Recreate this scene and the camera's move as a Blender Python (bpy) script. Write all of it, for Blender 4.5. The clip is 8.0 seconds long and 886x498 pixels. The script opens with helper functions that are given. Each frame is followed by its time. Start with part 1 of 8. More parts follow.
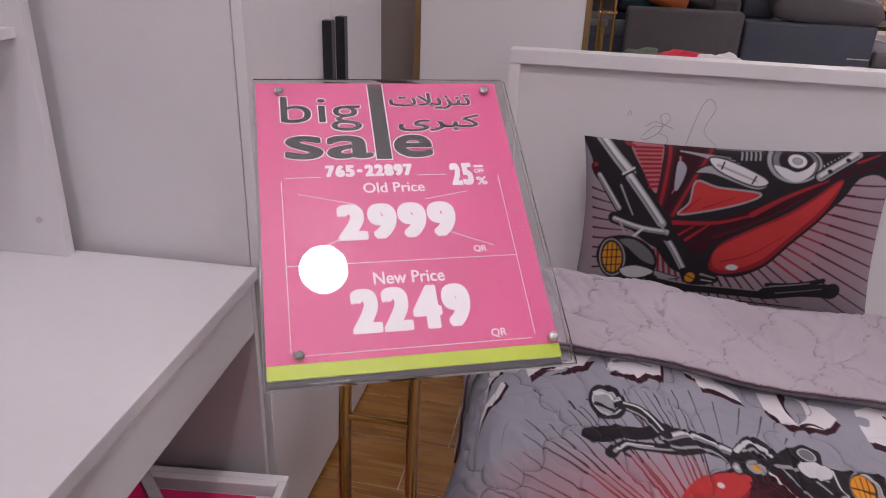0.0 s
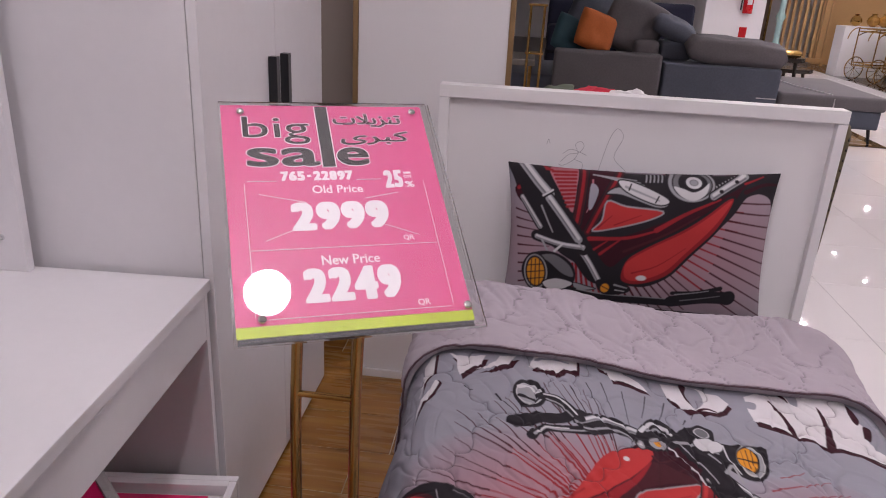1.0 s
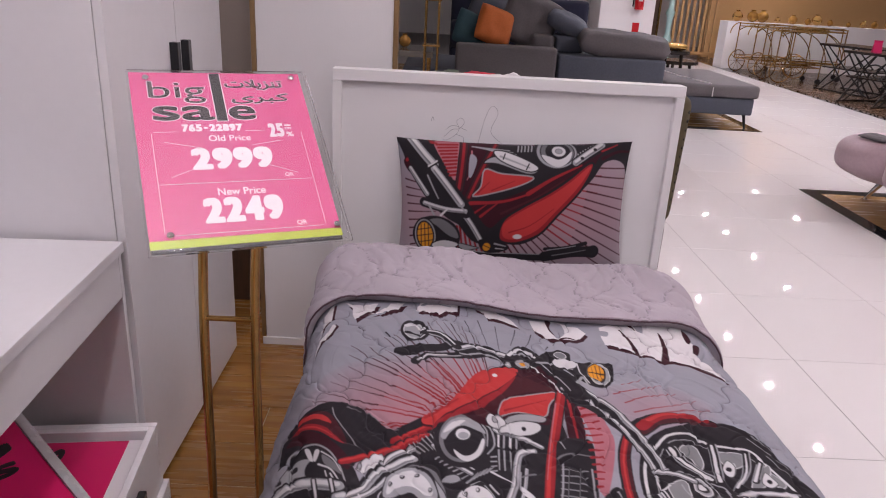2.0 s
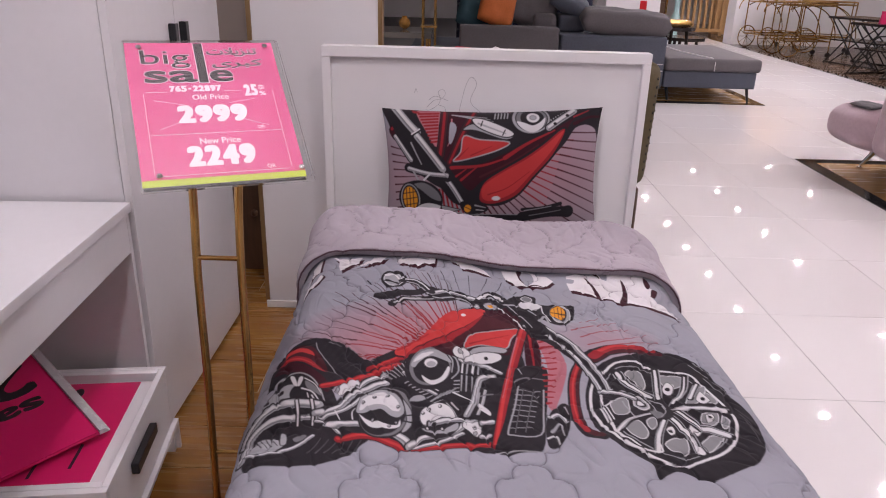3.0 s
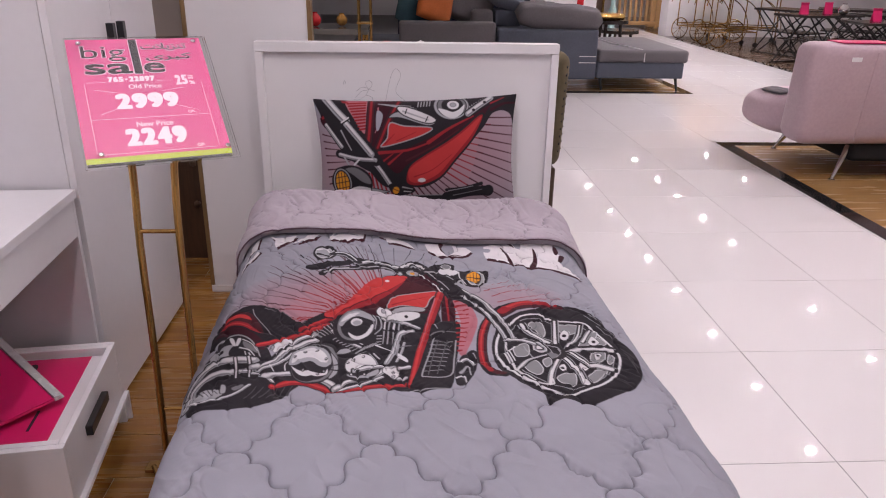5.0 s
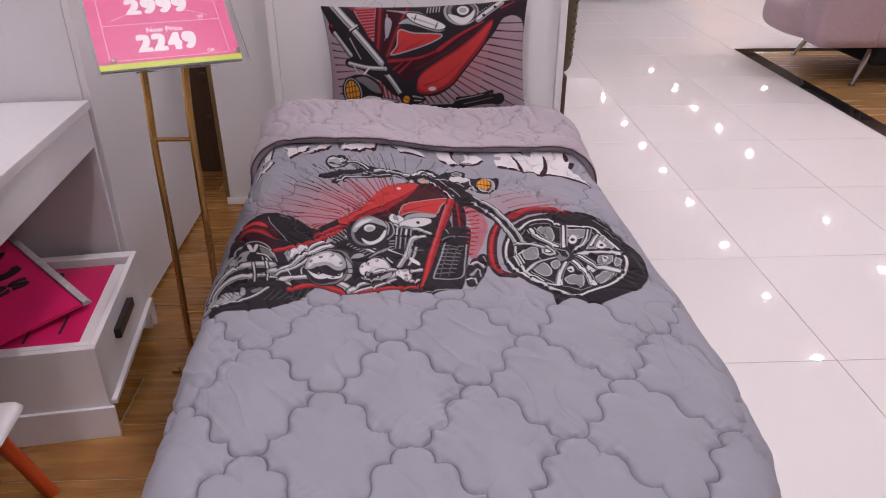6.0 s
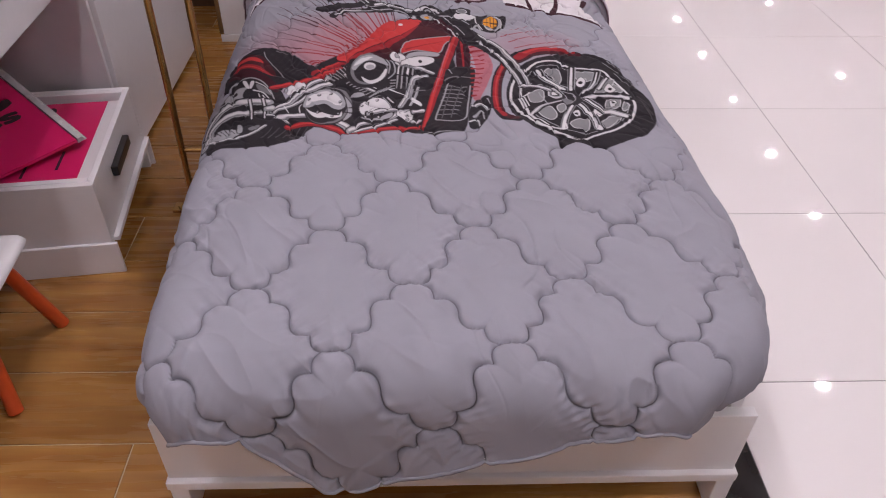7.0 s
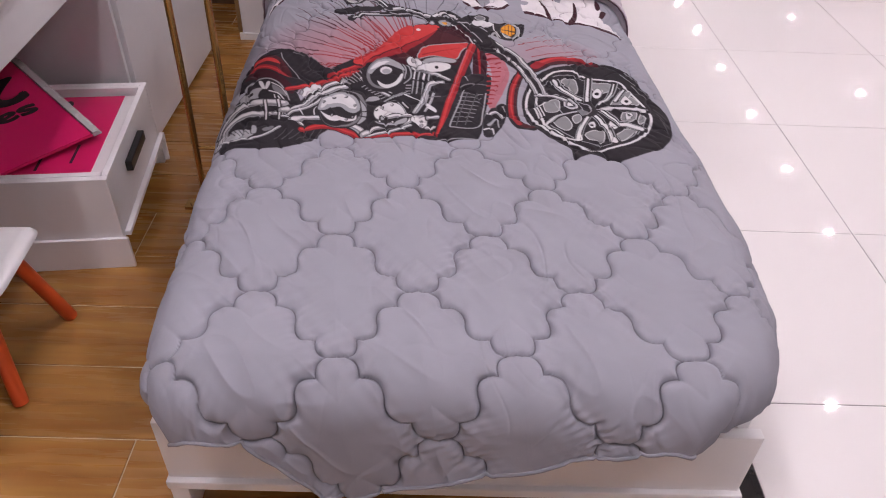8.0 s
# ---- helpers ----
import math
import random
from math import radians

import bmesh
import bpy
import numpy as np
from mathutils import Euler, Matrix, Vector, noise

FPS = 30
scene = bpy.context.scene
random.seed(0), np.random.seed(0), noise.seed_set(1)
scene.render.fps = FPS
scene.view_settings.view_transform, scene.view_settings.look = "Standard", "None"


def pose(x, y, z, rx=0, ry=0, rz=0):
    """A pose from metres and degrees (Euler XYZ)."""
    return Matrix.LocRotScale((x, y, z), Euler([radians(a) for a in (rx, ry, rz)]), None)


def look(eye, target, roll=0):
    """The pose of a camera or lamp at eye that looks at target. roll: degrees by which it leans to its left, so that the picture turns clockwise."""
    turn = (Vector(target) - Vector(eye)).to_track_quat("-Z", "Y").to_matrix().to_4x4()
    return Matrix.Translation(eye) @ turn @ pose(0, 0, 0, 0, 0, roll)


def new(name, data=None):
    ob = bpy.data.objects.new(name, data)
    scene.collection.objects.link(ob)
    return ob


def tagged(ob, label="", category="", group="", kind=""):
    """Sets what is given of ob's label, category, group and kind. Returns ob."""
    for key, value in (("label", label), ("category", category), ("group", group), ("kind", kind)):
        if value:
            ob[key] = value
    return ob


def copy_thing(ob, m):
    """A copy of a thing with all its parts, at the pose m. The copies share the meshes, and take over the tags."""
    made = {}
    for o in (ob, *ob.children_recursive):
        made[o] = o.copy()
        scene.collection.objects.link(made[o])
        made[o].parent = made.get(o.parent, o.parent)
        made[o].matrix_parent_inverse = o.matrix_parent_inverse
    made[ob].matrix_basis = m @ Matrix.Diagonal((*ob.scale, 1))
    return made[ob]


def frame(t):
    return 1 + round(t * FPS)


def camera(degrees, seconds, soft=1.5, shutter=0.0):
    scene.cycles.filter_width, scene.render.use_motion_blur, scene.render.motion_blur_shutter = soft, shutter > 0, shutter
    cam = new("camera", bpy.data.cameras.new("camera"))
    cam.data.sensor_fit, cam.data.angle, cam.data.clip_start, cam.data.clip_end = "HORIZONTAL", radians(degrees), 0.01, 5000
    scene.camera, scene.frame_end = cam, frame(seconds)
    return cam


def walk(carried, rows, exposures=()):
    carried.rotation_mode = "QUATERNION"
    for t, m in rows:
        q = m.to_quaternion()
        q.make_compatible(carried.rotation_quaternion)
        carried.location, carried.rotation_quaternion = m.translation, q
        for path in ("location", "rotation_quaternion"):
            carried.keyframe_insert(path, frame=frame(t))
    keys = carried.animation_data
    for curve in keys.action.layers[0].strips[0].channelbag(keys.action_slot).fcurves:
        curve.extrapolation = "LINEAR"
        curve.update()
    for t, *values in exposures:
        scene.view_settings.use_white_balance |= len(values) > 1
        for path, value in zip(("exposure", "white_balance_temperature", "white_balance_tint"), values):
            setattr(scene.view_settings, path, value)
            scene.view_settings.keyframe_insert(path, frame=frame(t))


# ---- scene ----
cam = camera(63.1, 8.0, soft=1.0)
EXPOSURES = [(0.0, -0.29), (0.5, -0.25), (1.0, -0.16), (3.0, 0.08), (4.2, 0.1), (5.5, 0.02), (6.5, -0.04), (7.2, 0.02), (8.0, 0.16)]
PATH = [
    (0, (0.574, 0.132, 1.356), (0.234, 1.932, 0.553), 2.1),
    (0.2, (0.58, 0.111, 1.362), (0.229, 1.92, 0.586), 2.2),
    (0.5, (0.598, 0.09, 1.364), (0.263, 1.92, 0.628), 2.8),
    (0.8, (0.606, 0.024, 1.373), (0.368, 1.88, 0.666), 3.1),
    (1, (0.613, -0.036, 1.368), (0.426, 1.828, 0.667), 3.1),
    (1.2, (0.626, -0.108, 1.359), (0.487, 1.763, 0.667), 2.5),
    (1.5, (0.653, -0.21, 1.359), (0.623, 1.663, 0.658), 3.2),
    (1.7, (0.671, -0.242, 1.363), (0.707, 1.637, 0.68), 3.2),
    (2.8, (0.813, -0.447, 1.342), (0.818, 1.411, 0.601), 2.3),
    (3, (0.827, -0.489, 1.347), (0.812, 1.373, 0.617), 1.5),
    (3.5, (0.859, -0.579, 1.347), (0.839, 1.28, 0.608), 1.3),
    (4, (0.868, -0.619, 1.354), (0.916, 1.254, 0.655), 1.2),
    (4.2, (0.866, -0.628, 1.35), (0.931, 1.234, 0.624), 0.6),
    (5.3, (0.929, -0.749, 1.362), (1.044, 1.104, 0.619), 1.1),
    (5.5, (0.927, -0.763, 1.361), (1.017, 1.075, 0.577), 0.7),
    (6, (0.922, -0.756, 1.349), (0.991, 1.005, 0.404), -0.1),
    (6.5, (0.922, -0.747, 1.327), (1.069, 0.864, 0.15), 1.9),
    (7, (0.921, -0.75, 1.317), (0.983, 0.784, 0.035), 1.1),
    (7.5, (0.927, -0.741, 1.309), (0.996, 0.708, -0.068), 3.0),
    (8, (0.924, -0.738, 1.321), (0.956, 0.801, 0.044), 2.5),
]
walk(cam, [(t, look(eye, target, roll)) for t, eye, target, roll in PATH], exposures=EXPOSURES)

# ---- world and light ----
world = bpy.data.worlds.new("world")
world.use_nodes = True
world.node_tree.nodes["Background"].inputs[0].default_value = (0.9, 0.88, 0.9, 1)
world.node_tree.nodes["Background"].inputs[1].default_value = 0.05
scene.world = world
CEILING = 3.0
LAMP_COLOUR = (1.0, 0.905, 0.975)
LAMP_POWER = 268.0


# ---- materials ----
def material(name, colour, rough=0.5, metal=0.0, grain=0.0, grain_scale=60.0, stain=0.0, stain_scale=3.0, bump=0.0, bump_scale=200.0,
             coat=0.0, per_object=0.0, stretch=(1, 1, 1), tint=None, sheen=0.0, vary=1.0):
    m = bpy.data.materials.new(name)
    m.use_nodes = True
    nt = m.node_tree
    b = nt.nodes["Principled BSDF"]
    b.inputs["Roughness"].default_value = rough
    b.inputs["Metallic"].default_value = metal
    b.inputs["Coat Weight"].default_value = coat
    b.inputs["Sheen Weight"].default_value = sheen
    b.inputs["Base Color"].default_value = (*colour, 1)
    co = nt.nodes.new("ShaderNodeTexCoord")
    mp = nt.nodes.new("ShaderNodeMapping")
    mp.inputs["Scale"].default_value = stretch
    nt.links.new(co.outputs["Object"], mp.inputs[0])
    if per_object:
        info = nt.nodes.new("ShaderNodeObjectInfo")
        shift = nt.nodes.new("ShaderNodeVectorMath")
        shift.operation = "MULTIPLY_ADD"
        shift.inputs[1].default_value = (37, 53, 11)
        nt.links.new(info.outputs["Random"], shift.inputs[0])
        nt.links.new(co.outputs["Object"], shift.inputs[2])
        nt.links.new(shift.outputs[0], mp.inputs[0])
    last = None

    def noise_node(scale, detail=4.0):
        n = nt.nodes.new("ShaderNodeTexNoise")
        n.inputs["Scale"].default_value = scale
        n.inputs["Detail"].default_value = detail
        nt.links.new(mp.outputs[0], n.inputs["Vector"])
        return n

    def mixed(fac, amount, dark):
        nonlocal last
        mx = nt.nodes.new("ShaderNodeMix")
        mx.data_type = "RGBA"
        mx.blend_type = "MIX"
        ramp = nt.nodes.new("ShaderNodeMapRange")
        ramp.inputs["From Min"].default_value = 0.35
        ramp.inputs["From Max"].default_value = 0.68
        ramp.inputs["To Max"].default_value = amount
        nt.links.new(fac, ramp.inputs["Value"])
        nt.links.new(ramp.outputs[0], mx.inputs["Factor"])
        if last is None:
            mx.inputs["A"].default_value = (*colour, 1)
        else:
            nt.links.new(last, mx.inputs["A"])
        mx.inputs["B"].default_value = (*dark, 1)
        last = mx.outputs["Result"]

    other = tint or tuple(c * 0.45 for c in colour)
    if grain:
        mixed(noise_node(grain_scale).outputs["Fac"], grain, other)
    if stain:
        mixed(noise_node(stain_scale, 6.0).outputs["Fac"], stain, other)
    if per_object:
        hsv = nt.nodes.new("ShaderNodeHueSaturation")
        val = nt.nodes.new("ShaderNodeMapRange")
        val.inputs["To Min"].default_value = 1 - per_object
        val.inputs["To Max"].default_value = 1 + per_object
        nt.links.new(info.outputs["Random"], val.inputs["Value"])
        nt.links.new(val.outputs[0], hsv.inputs["Value"])
        if last is None:
            hsv.inputs["Color"].default_value = (*colour, 1)
        else:
            nt.links.new(last, hsv.inputs["Color"])
        last = hsv.outputs[0]
    if last is not None:
        nt.links.new(last, b.inputs["Base Color"])
    if bump:
        bp = nt.nodes.new("ShaderNodeBump")
        bp.inputs["Strength"].default_value = bump
        bp.inputs["Distance"].default_value = 0.002
        nt.links.new(noise_node(bump_scale).outputs["Fac"], bp.inputs["Height"])
        nt.links.new(bp.outputs[0], b.inputs["Normal"])
    if stain or grain:
        rr = nt.nodes.new("ShaderNodeMapRange")
        rr.inputs["To Min"].default_value = max(0.015, rough - 0.06 * vary)
        rr.inputs["To Max"].default_value = min(1, rough + 0.08 * vary)
        nt.links.new(noise_node(stain_scale * 2.3).outputs["Fac"], rr.inputs["Value"])
        nt.links.new(rr.outputs[0], b.inputs["Roughness"])
    return m


def glow(name, colour, strength):
    m = bpy.data.materials.new(name)
    m.use_nodes = True
    b = m.node_tree.nodes["Principled BSDF"]
    b.inputs["Base Color"].default_value = (0.9, 0.9, 0.9, 1)
    b.inputs["Emission Color"].default_value = (*colour, 1)
    b.inputs["Emission Strength"].default_value = strength
    return m


def acrylic(name):
    m = bpy.data.materials.new(name)
    m.use_nodes = True
    b = m.node_tree.nodes["Principled BSDF"]
    b.inputs["Base Color"].default_value = (0.97, 0.98, 0.98, 1)
    b.inputs["Roughness"].default_value = 0.02
    b.inputs["IOR"].default_value = 1.12
    b.inputs["Coat Weight"].default_value = 1.0
    b.inputs["Coat IOR"].default_value = 1.5
    b.inputs["Coat Roughness"].default_value = 0.01
    b.inputs["Transmission Weight"].default_value = 1.0
    return m


def printed(name, rough=0.88, bump=0.25, weave=900.0):
    """A cloth whose dyed pattern is held in the mesh's colour attribute."""
    m = bpy.data.materials.new(name)
    m.use_nodes = True
    nt = m.node_tree
    b = nt.nodes["Principled BSDF"]
    b.inputs["Roughness"].default_value = rough
    b.inputs["Specular IOR Level"].default_value = 0.25
    a = nt.nodes.new("ShaderNodeAttribute")
    a.attribute_name = "dye"
    nz = nt.nodes.new("ShaderNodeTexNoise")
    nz.inputs["Scale"].default_value = 9.0
    nz.inputs["Detail"].default_value = 6.0
    hsv = nt.nodes.new("ShaderNodeHueSaturation")
    mr = nt.nodes.new("ShaderNodeMapRange")
    mr.inputs["To Min"].default_value = 0.9
    mr.inputs["To Max"].default_value = 1.1
    co = nt.nodes.new("ShaderNodeTexCoord")
    nt.links.new(co.outputs["Object"], nz.inputs["Vector"])
    nt.links.new(nz.outputs["Fac"], mr.inputs["Value"])
    nt.links.new(mr.outputs[0], hsv.inputs["Value"])
    nt.links.new(a.outputs["Color"], hsv.inputs["Color"])
    nt.links.new(hsv.outputs[0], b.inputs["Base Color"])
    fine = nt.nodes.new("ShaderNodeTexNoise")
    fine.inputs["Scale"].default_value = weave
    nt.links.new(co.outputs["Object"], fine.inputs["Vector"])
    bp = nt.nodes.new("ShaderNodeBump")
    bp.inputs["Strength"].default_value = bump
    bp.inputs["Distance"].default_value = 0.001
    nt.links.new(fine.outputs["Fac"], bp.inputs["Height"])
    nt.links.new(bp.outputs[0], b.inputs["Normal"])
    return m


WHITE_BOARD = material("white_laminate", (0.74, 0.72, 0.74), 0.38, stain=0.06, stain_scale=2.0, grain=0.03, grain_scale=40, bump=0.05, bump_scale=120)
WHITE_BED = material("white_lacquer", (0.78, 0.76, 0.77), 0.32, stain=0.05, stain_scale=4.0, bump=0.04, bump_scale=90)
WALL_PAINT = material("wall_paint", (0.72, 0.7, 0.71), 0.7, stain=0.08, stain_scale=1.2, bump=0.12, bump_scale=180)
# white wall paint with the shade of the narrow gap mixed into its colour
SHADED_WALL = material("shaded_white_paint", (0.36, 0.31, 0.28), 0.7, stain=0.1)
CEILING_PAINT = material("ceiling_paint", (0.8, 0.79, 0.79), 0.8, stain=0.04)
WOOD_TILE = material("wood_look_tile", (0.4, 0.205, 0.056), 0.26, grain=0.9, grain_scale=4.2, stain=0.5, stain_scale=2.6, bump=0.1, bump_scale=40,
                     per_object=0.14, stretch=(0.7, 8.0, 1), tint=(0.24, 0.1, 0.026))
WOOD_GROUT = material("pale_grout", (0.6, 0.5, 0.36), 0.8, grain=0.2)
WHITE_TILE = material("polished_porcelain", (0.79, 0.755, 0.755), 0.022, stain=0.05, stain_scale=0.8, per_object=0.015, tint=(0.7, 0.665, 0.67), vary=0.12)
TILE_GROUT = material("tile_grout", (0.2, 0.19, 0.19), 0.7, grain=0.2)
BLACK_MARBLE = material("black_marble", (0.012, 0.011, 0.012), 0.04, stain=0.5, stain_scale=7.0, vary=0.2, tint=(0.05, 0.045, 0.045))
GOLD = material("brushed_gold", (0.5, 0.3, 0.1), 0.2, metal=1.0, stain=0.12, stain_scale=3.0, vary=0.4)
BRONZE = material("bronze_trim", (0.34, 0.22, 0.11), 0.45, metal=0.8, stain=0.3)
BROWN_WOOD = material("dark_brown_wood", (0.085, 0.042, 0.022), 0.5, grain=0.5, grain_scale=12, stretch=(6, 6, 0.6))
BLACK_METAL = material("black_metal", (0.012, 0.012, 0.013), 0.35, metal=0.2, stain=0.2)
BLACK_PLASTIC = material("black_plastic", (0.012, 0.012, 0.014), 0.3)
CHROME = material("chrome", (0.75, 0.75, 0.76), 0.12, metal=1.0)
ACRYLIC = acrylic("clear_acrylic")
PINK = material("pink_sale_sheet", (0.50, 0.058, 0.185), 0.45, stain=0.06, stain_scale=9)
MAGENTA = material("magenta_sale_sheet", (0.62, 0.015, 0.12), 0.3, stain=0.12, stain_scale=6)
LIME = material("lime_strip", (0.36, 0.44, 0.02), 0.45)
SIGN_GREY = material("sign_dark_grey", (0.02, 0.018, 0.02), 0.5)
SIGN_WHITE = material("sign_white", (0.66, 0.63, 0.65), 0.5)
ORANGE_WOOD = material("orange_painted_wood", (0.62, 0.085, 0.02), 0.4, stain=0.12, stain_scale=9)
GREY_SOFA = material("grey_upholstery", (0.135, 0.123, 0.13), 0.85, grain=0.25, grain_scale=70, stain=0.2, stain_scale=3, bump=0.4, bump_scale=400)
BLUE_SOFA = material("blue_grey_upholstery", (0.085, 0.095, 0.125), 0.8, grain=0.25, grain_scale=70, stain=0.2, stain_scale=3, bump=0.4, bump_scale=400)
NAVY = material("navy_upholstery", (0.012, 0.014, 0.04), 0.8, grain=0.2)
LILAC = material("lilac_upholstery", (0.5, 0.37, 0.41), 0.75, grain=0.15, grain_scale=50, stain=0.12, stain_scale=4, bump=0.4, bump_scale=350, sheen=0.2)
BLACK_CLOTH = material("black_lining", (0.012, 0.011, 0.013), 0.9, grain=0.2)
RUST = material("orange_cushion_cloth", (0.5, 0.13, 0.03), 0.85, grain=0.2, bump=0.3, bump_scale=300)
TEAL = material("teal_cushion_cloth", (0.03, 0.075, 0.095), 0.85, grain=0.2, bump=0.3, bump_scale=300)
RED_CLOTH = material("red_cloth", (0.55, 0.02, 0.05), 0.85, grain=0.2)
GREEN_CLOTH = material("green_grey_cloth", (0.1, 0.12, 0.09), 0.85, grain=0.2)
WHITE_CLOTH = material("white_cloth", (0.75, 0.73, 0.74), 0.85, grain=0.1)
SHEET_CLOTH = material("white_bed_sheet", (0.7, 0.68, 0.7), 0.85, grain=0.06, bump=0.2, bump_scale=300)
TREAD = material("black_tread_rubber", (0.02, 0.018, 0.016), 0.7, grain=0.3)
OLIVE = material("olive_tread_line", (0.12, 0.09, 0.045), 0.7, grain=0.3)
LAMP_GLOW = glow("lamp_glow", LAMP_COLOUR, LAMP_POWER)
SPOT_GLOW = glow("spot_glow", LAMP_COLOUR, LAMP_POWER * 4.3)


# ---- building helpers ----
def part(name, bm, mat, parent=None, label="", smooth=None):
    me = bpy.data.meshes.new(name)
    bmesh.ops.recalc_face_normals(bm, faces=bm.faces[:])
    bm.to_mesh(me)
    bm.free()
    me.materials.append(mat)
    return place(name, me, parent, label, smooth)


def place(name, me, parent=None, label="", smooth=None):
    if smooth is not None:
        me.shade_smooth()
        if smooth > 0:
            me.set_sharp_from_angle(angle=radians(smooth))
    ob = new(name, me)
    if parent is not None:
        ob.parent = parent
        if parent.type == "EMPTY":
            ob.matrix_parent_inverse = parent.matrix_basis.inverted()
    return tagged(ob, label)


def thing(name, loc, label, category, group=""):
    e = new(name)
    e.empty_display_size = 0.05
    e.matrix_basis = Matrix.Translation(loc)
    return tagged(e, label, category, group)


def box(lo, hi, bevel=0.003, bm=None, m=None, segs=2):
    bm = bm or bmesh.new()
    got = bmesh.ops.create_cube(bm, size=1.0)["verts"]
    for v in got:
        v.co = Vector([lo[k] + (v.co[k] + 0.5) * (hi[k] - lo[k]) for k in range(3)])
    if bevel:
        es = list({e for v in got for e in v.link_edges})
        r = bmesh.ops.bevel(bm, geom=es, offset=bevel, segments=segs, profile=0.6, affect="EDGES")
        got = list({v for f in r["faces"] for v in f.verts} | {v for v in got if v.is_valid})
    if m is not None:
        bmesh.ops.transform(bm, matrix=m, verts=got)
    return bm


def tube(points, radius, bm=None, sides=10, caps=True, taper=None):
    bm = bm or bmesh.new()
    pts = [Vector(p) for p in points]
    rings = []
    side = None
    for k, p in enumerate(pts):
        d = (pts[min(k + 1, len(pts) - 1)] - pts[max(k - 1, 0)]).normalized()
        ref = side if side is not None else (Vector((1, 0, 0)) if abs(d.x) < 0.8 else Vector((0, 1, 0)))
        a = (ref - d * ref.dot(d)).normalized()
        b = d.cross(a)
        side = a
        r = radius if taper is None else radius + (taper - radius) * k / (len(pts) - 1)
        rings.append([bm.verts.new(p + r * (math.cos(q) * a + math.sin(q) * b)) for q in np.linspace(0, 2 * math.pi, sides, endpoint=False)])
    for r0, r1 in zip(rings, rings[1:]):
        for k in range(sides):
            bm.faces.new((r0[k], r0[(k + 1) % sides], r1[(k + 1) % sides], r1[k]))
    if caps:
        bm.faces.new(rings[0][::-1])
        bm.faces.new(rings[-1])
    return bm


def arc(centre, radius, axis_a, axis_b, a0, a1, n=16):
    c, u, v = Vector(centre), Vector(axis_a), Vector(axis_b)
    return [c + radius * (math.cos(t) * u + math.sin(t) * v) for t in np.linspace(radians(a0), radians(a1), n)]


def disc(centre, radius, z0, z1, sides=24, bevel=0.0, bm=None):
    bm = bm or bmesh.new()
    r = bmesh.ops.create_cone(bm, cap_ends=True, segments=sides, radius1=radius, radius2=radius, depth=z1 - z0)
    bmesh.ops.translate(bm, verts=r["verts"], vec=(centre[0], centre[1], (z0 + z1) / 2))
    return bm


def cushion(size, puff=0.6, n=18, power=4.0, crease=0.0, seed=0):
    """A stuffed pad centred at the origin, size = (x, y, z)."""
    bm = bmesh.new()
    hx, hy, hz = (s / 2 for s in size)
    grids = []
    for sign in (1, -1):
        g = []
        for i in range(n + 1):
            row = []
            for j in range(n + 1):
                u, v = -1 + 2 * i / n, -1 + 2 * j / n
                # rounded outline
                k = 1 - 0.05 * (abs(u) ** power) * (abs(v) ** power)
                edge = (1 - abs(u) ** power) * (1 - abs(v) ** power)
                h = max(0.0, edge) ** (1 - puff)
                w = crease * noise.noise(Vector((u * 2.3 + seed, v * 2.3, sign)))
                row.append(bm.verts.new((u * hx * k, v * hy * k, sign * hz * (h + w * h))))
            g.append(row)
        grids.append(g)
    for s, g in enumerate(grids):
        for i in range(n):
            for j in range(n):
                q = (g[i][j], g[i + 1][j], g[i + 1][j + 1], g[i][j + 1])
                bm.faces.new(q if s == 0 else q[::-1])
    bmesh.ops.remove_doubles(bm, verts=bm.verts[:], dist=0.0005)
    return bm


def moved(bm, m):
    bmesh.ops.transform(bm, matrix=m, verts=bm.verts[:])
    return bm


def text_mesh(body, size, bold=0.0, align="LEFT", squeeze=1.0, depth=0.0004, spacing=1.0):
    """A bmesh of lettering in the built-in font, lying in the xy plane with its base line on y = 0."""
    cu = bpy.data.curves.new("lettering", "FONT")
    cu.body, cu.size, cu.align_x, cu.offset, cu.extrude = body, size, align, bold, depth
    cu.resolution_u = 4
    cu.space_character = spacing
    ob = bpy.data.objects.new("lettering", cu)
    scene.collection.objects.link(ob)
    me = bpy.data.meshes.new_from_object(ob.evaluated_get(bpy.context.evaluated_depsgraph_get()))
    bm = bmesh.new()
    bm.from_mesh(me)
    bpy.data.objects.remove(ob)
    bpy.data.meshes.remove(me)
    bpy.data.curves.remove(cu)
    for v in bm.verts:
        v.co.x *= squeeze
    return bm


